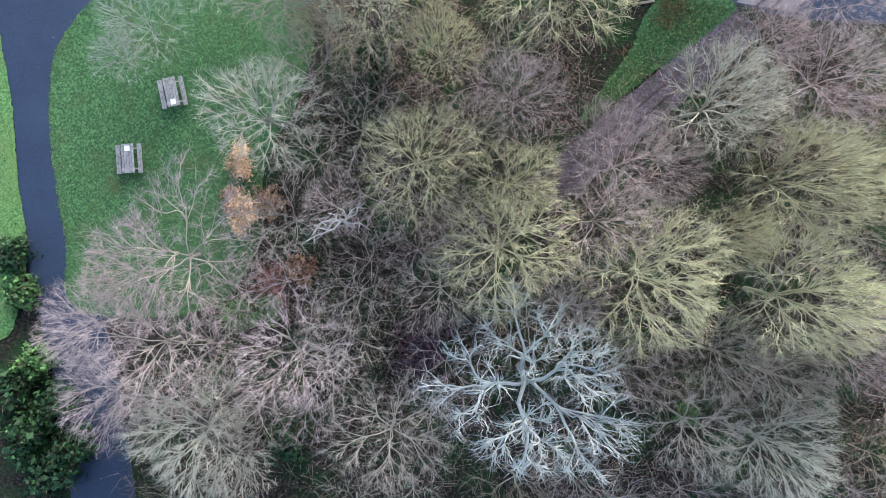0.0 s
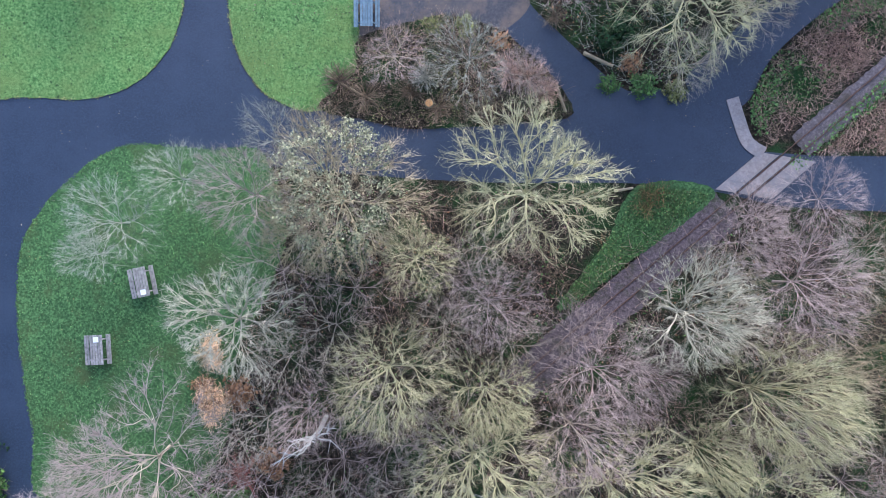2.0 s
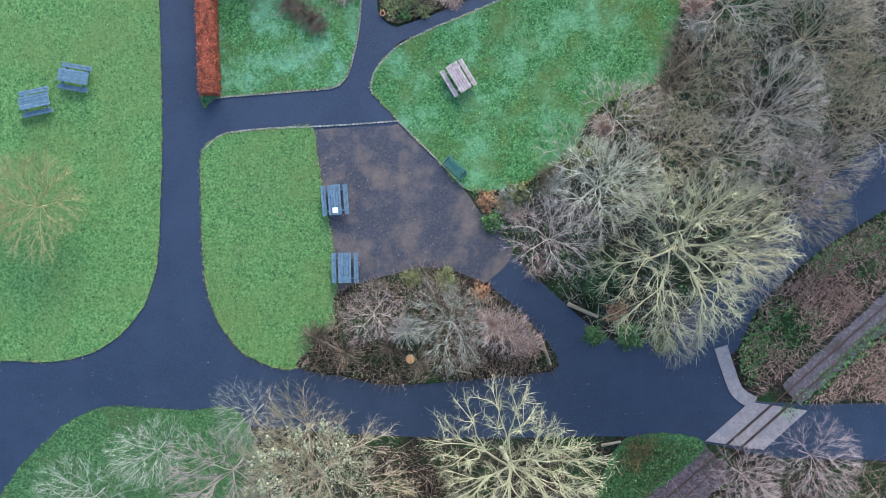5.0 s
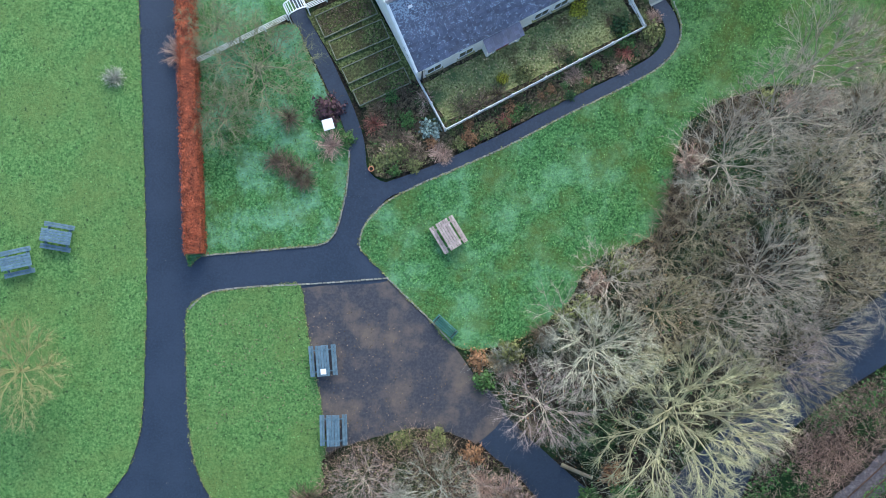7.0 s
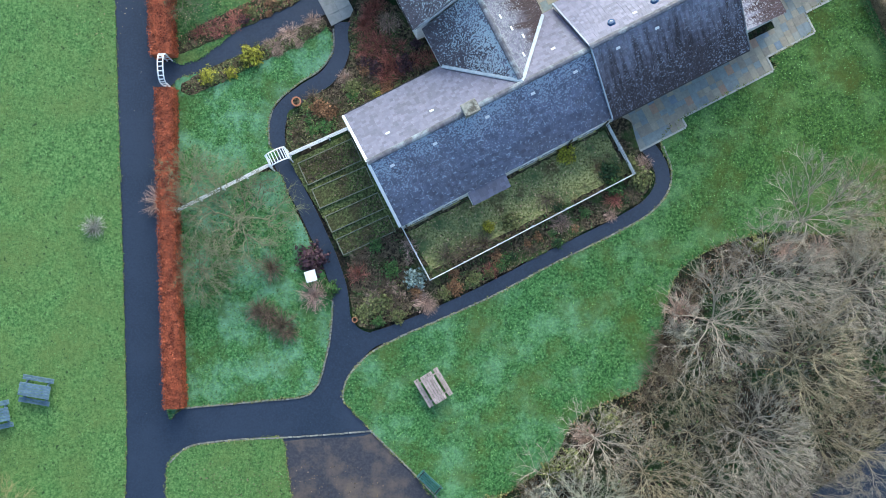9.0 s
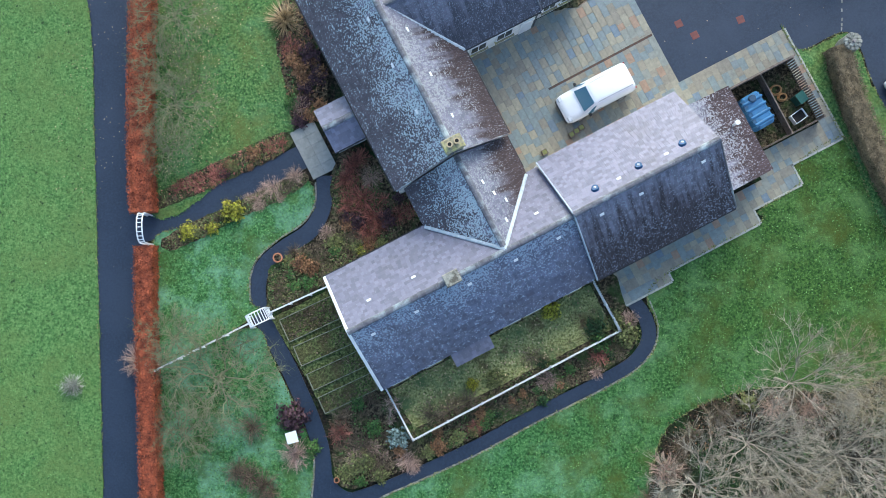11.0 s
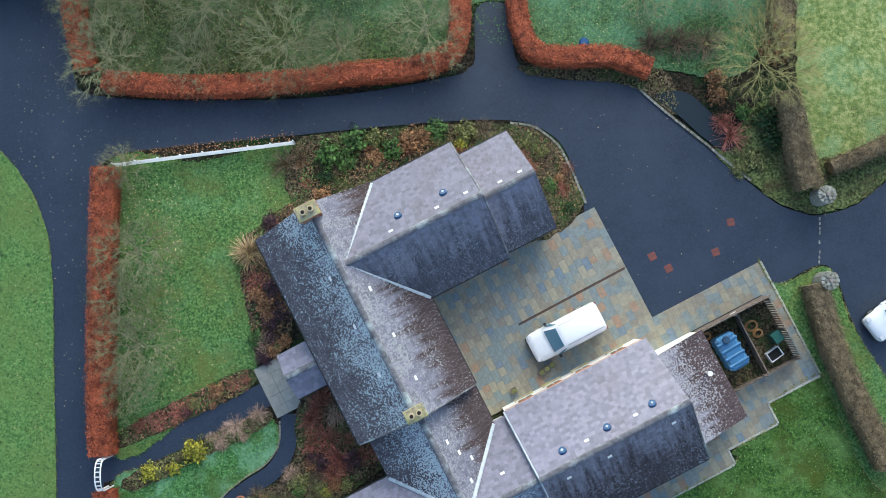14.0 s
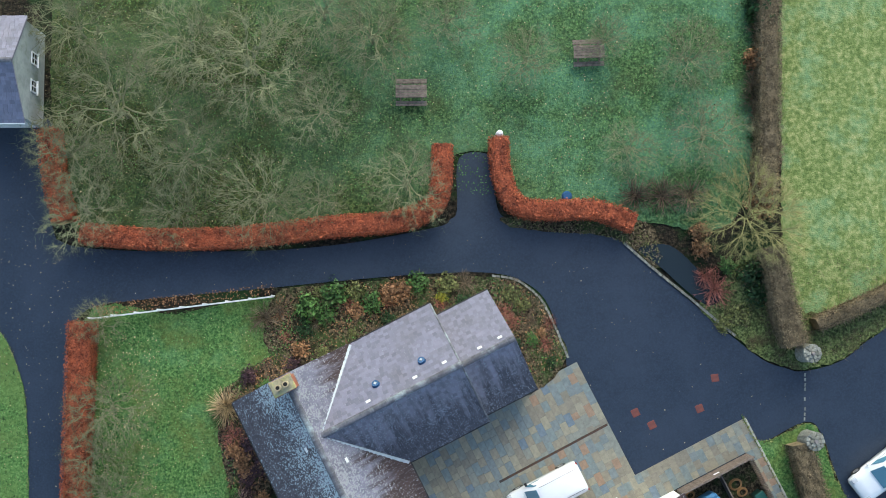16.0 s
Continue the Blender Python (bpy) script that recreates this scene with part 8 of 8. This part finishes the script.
def slab_material(name, loose):
    """Riven sandstone: each slab its own mix of grey-blue, buff and rust."""
    m = material(name, [(0.3, (0.92, 0.97, 0.97)), (0.7, (1.36, 1.42, 1.42))], scale=4, rough=0.45, bump=0.5, bump_scale=9, bump_distance=0.03)
    nt = m.node_tree
    nd, ln = nt.nodes, nt.links
    p = nd["Principled BSDF"]
    grain = p.inputs["Base Color"].links[0].from_socket
    source = nd.new("ShaderNodeObjectInfo").outputs["Random"] if loose else nd.new("ShaderNodeNewGeometry").outputs["Random Per Island"]
    ramp = nd.new("ShaderNodeValToRGB")
    ramp.color_ramp.interpolation = "CONSTANT"
    el = ramp.color_ramp.elements
    tones = ((0.0, (0.15, 0.17, 0.175)), (0.16, (0.19, 0.19, 0.165)), (0.34, (0.215, 0.185, 0.14)), (0.5, (0.155, 0.18, 0.18)), (0.66, (0.245, 0.215, 0.16)), (0.8, (0.19, 0.165, 0.13)), (0.92, (0.25, 0.16, 0.11)), (0.965, (0.125, 0.155, 0.19)))
    while len(el) < len(tones):
        el.new(0.5)
    for e, (at, col) in zip(el, tones):
        e.position, e.color = at, (*col, 1)
    ln.new(source, ramp.inputs["Fac"])
    mx = nd.new("ShaderNodeMix")
    mx.data_type, mx.blend_type = "RGBA", "MULTIPLY"
    mx.inputs["Factor"].default_value = 1.0
    ln.new(ramp.outputs["Color"], mx.inputs["A"])
    ln.new(grain, mx.inputs["B"])
    ln.new(mx.outputs["Result"], p.inputs["Base Color"])
    return m


SLAB, SLAB_LAID = slab_material("riven_slab", True), slab_material("riven_slabs_laid", False)
court = tagged(empty("pavement_courtyard", HOUSE), "courtyard paving of riven sandstone slabs in mixed greys and buffs", "paving", kind="structure")
SLAB_MESH = {}
rng = random.Random(9)
single, laid_v, laid_f = 0, [], []
AREAS = ((3.3, 14.35, 3.2, 11.15), (13.0, 21.4, 2.2, 3.95), (20.6, 21.4, -3.4, 2.2), (15.95, 20.6, -3.4, -1.95), (12.95, 17.9, -4.7, -3.4), (4.9, 14.6, -5.6, -4.7), (4.9, 12.95, -4.7, -3.8), (4.9, 8.4, -6.2, -5.6))
for b0, b1, a0, a1 in AREAS:
    # courses run across the plan: a counts along each course, b from course to course
    boxed("joint_bed", (b0, b1, a0, a1, 0.0, 0.062), PAVE_BASE, court)
    rows = max(1, round((b1 - b0) / 0.43))
    deep = (b1 - b0) / rows
    for r in range(rows):
        x = a0
        while x < a1 - 0.05:
            w = min(rng.choice((0.4, 0.5, 0.6, 0.6, 0.75)), a1 - x)
            if a1 - x - w < 0.25:
                w = a1 - x
            if single >= 300:
                q, z = len(laid_v), 0.084 + rng.uniform(-0.004, 0.004)
                y = b0 + r * deep
                laid_v += [(y + v * deep + (0.006 if v == 0 else -0.006), x + u * w + (0.006 if u == 0 else -0.006), h) for h in (z - 0.04, z) for u, v in ((0, 0), (1, 0), (1, 1), (0, 1))]
                laid_f += [tuple(q + k for k in f[::-1]) for f in ((4, 5, 6, 7), (0, 1, 5, 4), (1, 2, 6, 5), (2, 3, 7, 6), (3, 0, 4, 7))]
                x += w
                continue
            single += 1
            key = (round(w, 2), round(deep, 2))
            if key not in SLAB_MESH:
                bm = bmesh.new()
                box(bm, -w / 2 + 0.006, w / 2 - 0.006, -deep / 2 + 0.006, deep / 2 - 0.006, -0.04, 0.0, bevel=0.008)
                SLAB_MESH[key] = bpy.data.meshes.new("slab")
                bm.to_mesh(SLAB_MESH[key])
                bm.free()
                SLAB_MESH[key].materials.append(SLAB)
            ob = new("slab", SLAB_MESH[key])
            ob.parent = court
            ob.matrix_basis = pose(b0 + (r + 0.5) * deep, x + w / 2, 0.084 + rng.uniform(-0.004, 0.004), rng.uniform(-0.4, 0.4), rng.uniform(-0.4, 0.4), 90)
            x += w
rest = mesh_object("slab_field", laid_v, laid_f, SLAB_LAID, court)
rest["kind"] = "stuff"
DRAIN = plain("drain_grating", (0.06, 0.045, 0.04), rough=0.5)
d0, d1 = Vector((18.6, 66.95)), Vector((12.4, 63.75))
m, n = lined(d0, d1)
drain = tagged(empty("drain_channel", m), "dark slotted drain channel across the courtyard", "drain")
boxed("channel", (0, n, -0.07, 0.07, 0.0, 0.035), DRAIN, drain)
for i in range(int(n / 0.25)):
    boxed("bar", (i * 0.25 + 0.02, i * 0.25 + 0.22, -0.05, 0.05, 0.035, 0.042), RUST, drain)
KERB = plain("pale_kerb", (0.42, 0.42, 0.38), rough=0.85)
edge = tagged(empty("kerb_courtyard", HOUSE), "pale stone kerb edging the slab paving", "kerb", kind="structure")
for a0, b0, a1, b1 in ((21.46, 3.95, 21.46, -3.46), (21.4, -3.46, 17.9, -3.46), (17.96, -3.4, 17.96, -4.76), (17.9, -4.76, 14.6, -4.76), (14.66, -4.7, 14.66, -5.66), (14.6, -5.66, 8.4, -5.66), (8.46, -5.6, 8.46, -6.26), (8.4, -6.26, 4.9, -6.26)):
    k = max(1, round(math.hypot(a1 - a0, b1 - b0) / 0.6))
    for i in range(k):
        x0, y0 = a0 + (a1 - a0) * i / k, b0 + (b1 - b0) * i / k
        x1, y1 = a0 + (a1 - a0) * (i + 0.97) / k, b0 + (b1 - b0) * (i + 0.97) / k
        lo, hi = (min(x0, x1), max(x0, x1)), (min(y0, y1), max(y0, y1))
        pad = 0.06
        boxed("kerb_stone", (lo[0] - (pad if a0 == a1 else 0), lo[1] + (pad if a0 == a1 else 0), hi[0] - (pad if b0 == b1 else 0), hi[1] + (pad if b0 == b1 else 0), 0, 0.11), KERB, edge, 0.01)
PORCH = material("worn_porch_slab", [(0.35, (0.2, 0.205, 0.19)), (0.65, (0.28, 0.28, 0.26))], scale=3, rough=0.6, bump=0.3, vary=0.06)
slab_front = tagged(empty("pavement_porch", pose(-1.5, 60.35, 0, 0, 0, 26.6)), "grey slabs before the west porch", "paving", kind="structure")
for i in range(2):
    for j in range(5):
        ob = boxed("porch_slab", (-0.8 + 0.8 * i + 0.003, 0.8 * i - 0.003, -1.6 + 0.62 * j + 0.003, -0.98 + 0.62 * j - 0.003, 0, 0.1 + 0.004 * ((i + j) % 3)), PORCH, slab_front, 0.01)
RED_TILE = plain("red_tile", (0.17, 0.05, 0.04), rough=0.6)
for x, y, turn in ((21.16, 66.9, 25), (23.92, 67.82, 20), (20.23, 67.6, 25), (24.85, 69.55, 8)):
    bm = bmesh.new()
    box(bm, -0.22, 0.22, -0.22, 0.22, 0.0, 0.056, bevel=0.006)
    ob = part("red_paving_tile", bm, RED_TILE)
    ob.matrix_basis = pose(x, y, 0, 0, 0, turn)
    tagged(ob, "square red tile set into the asphalt drive", "tile", group="red drive tiles")
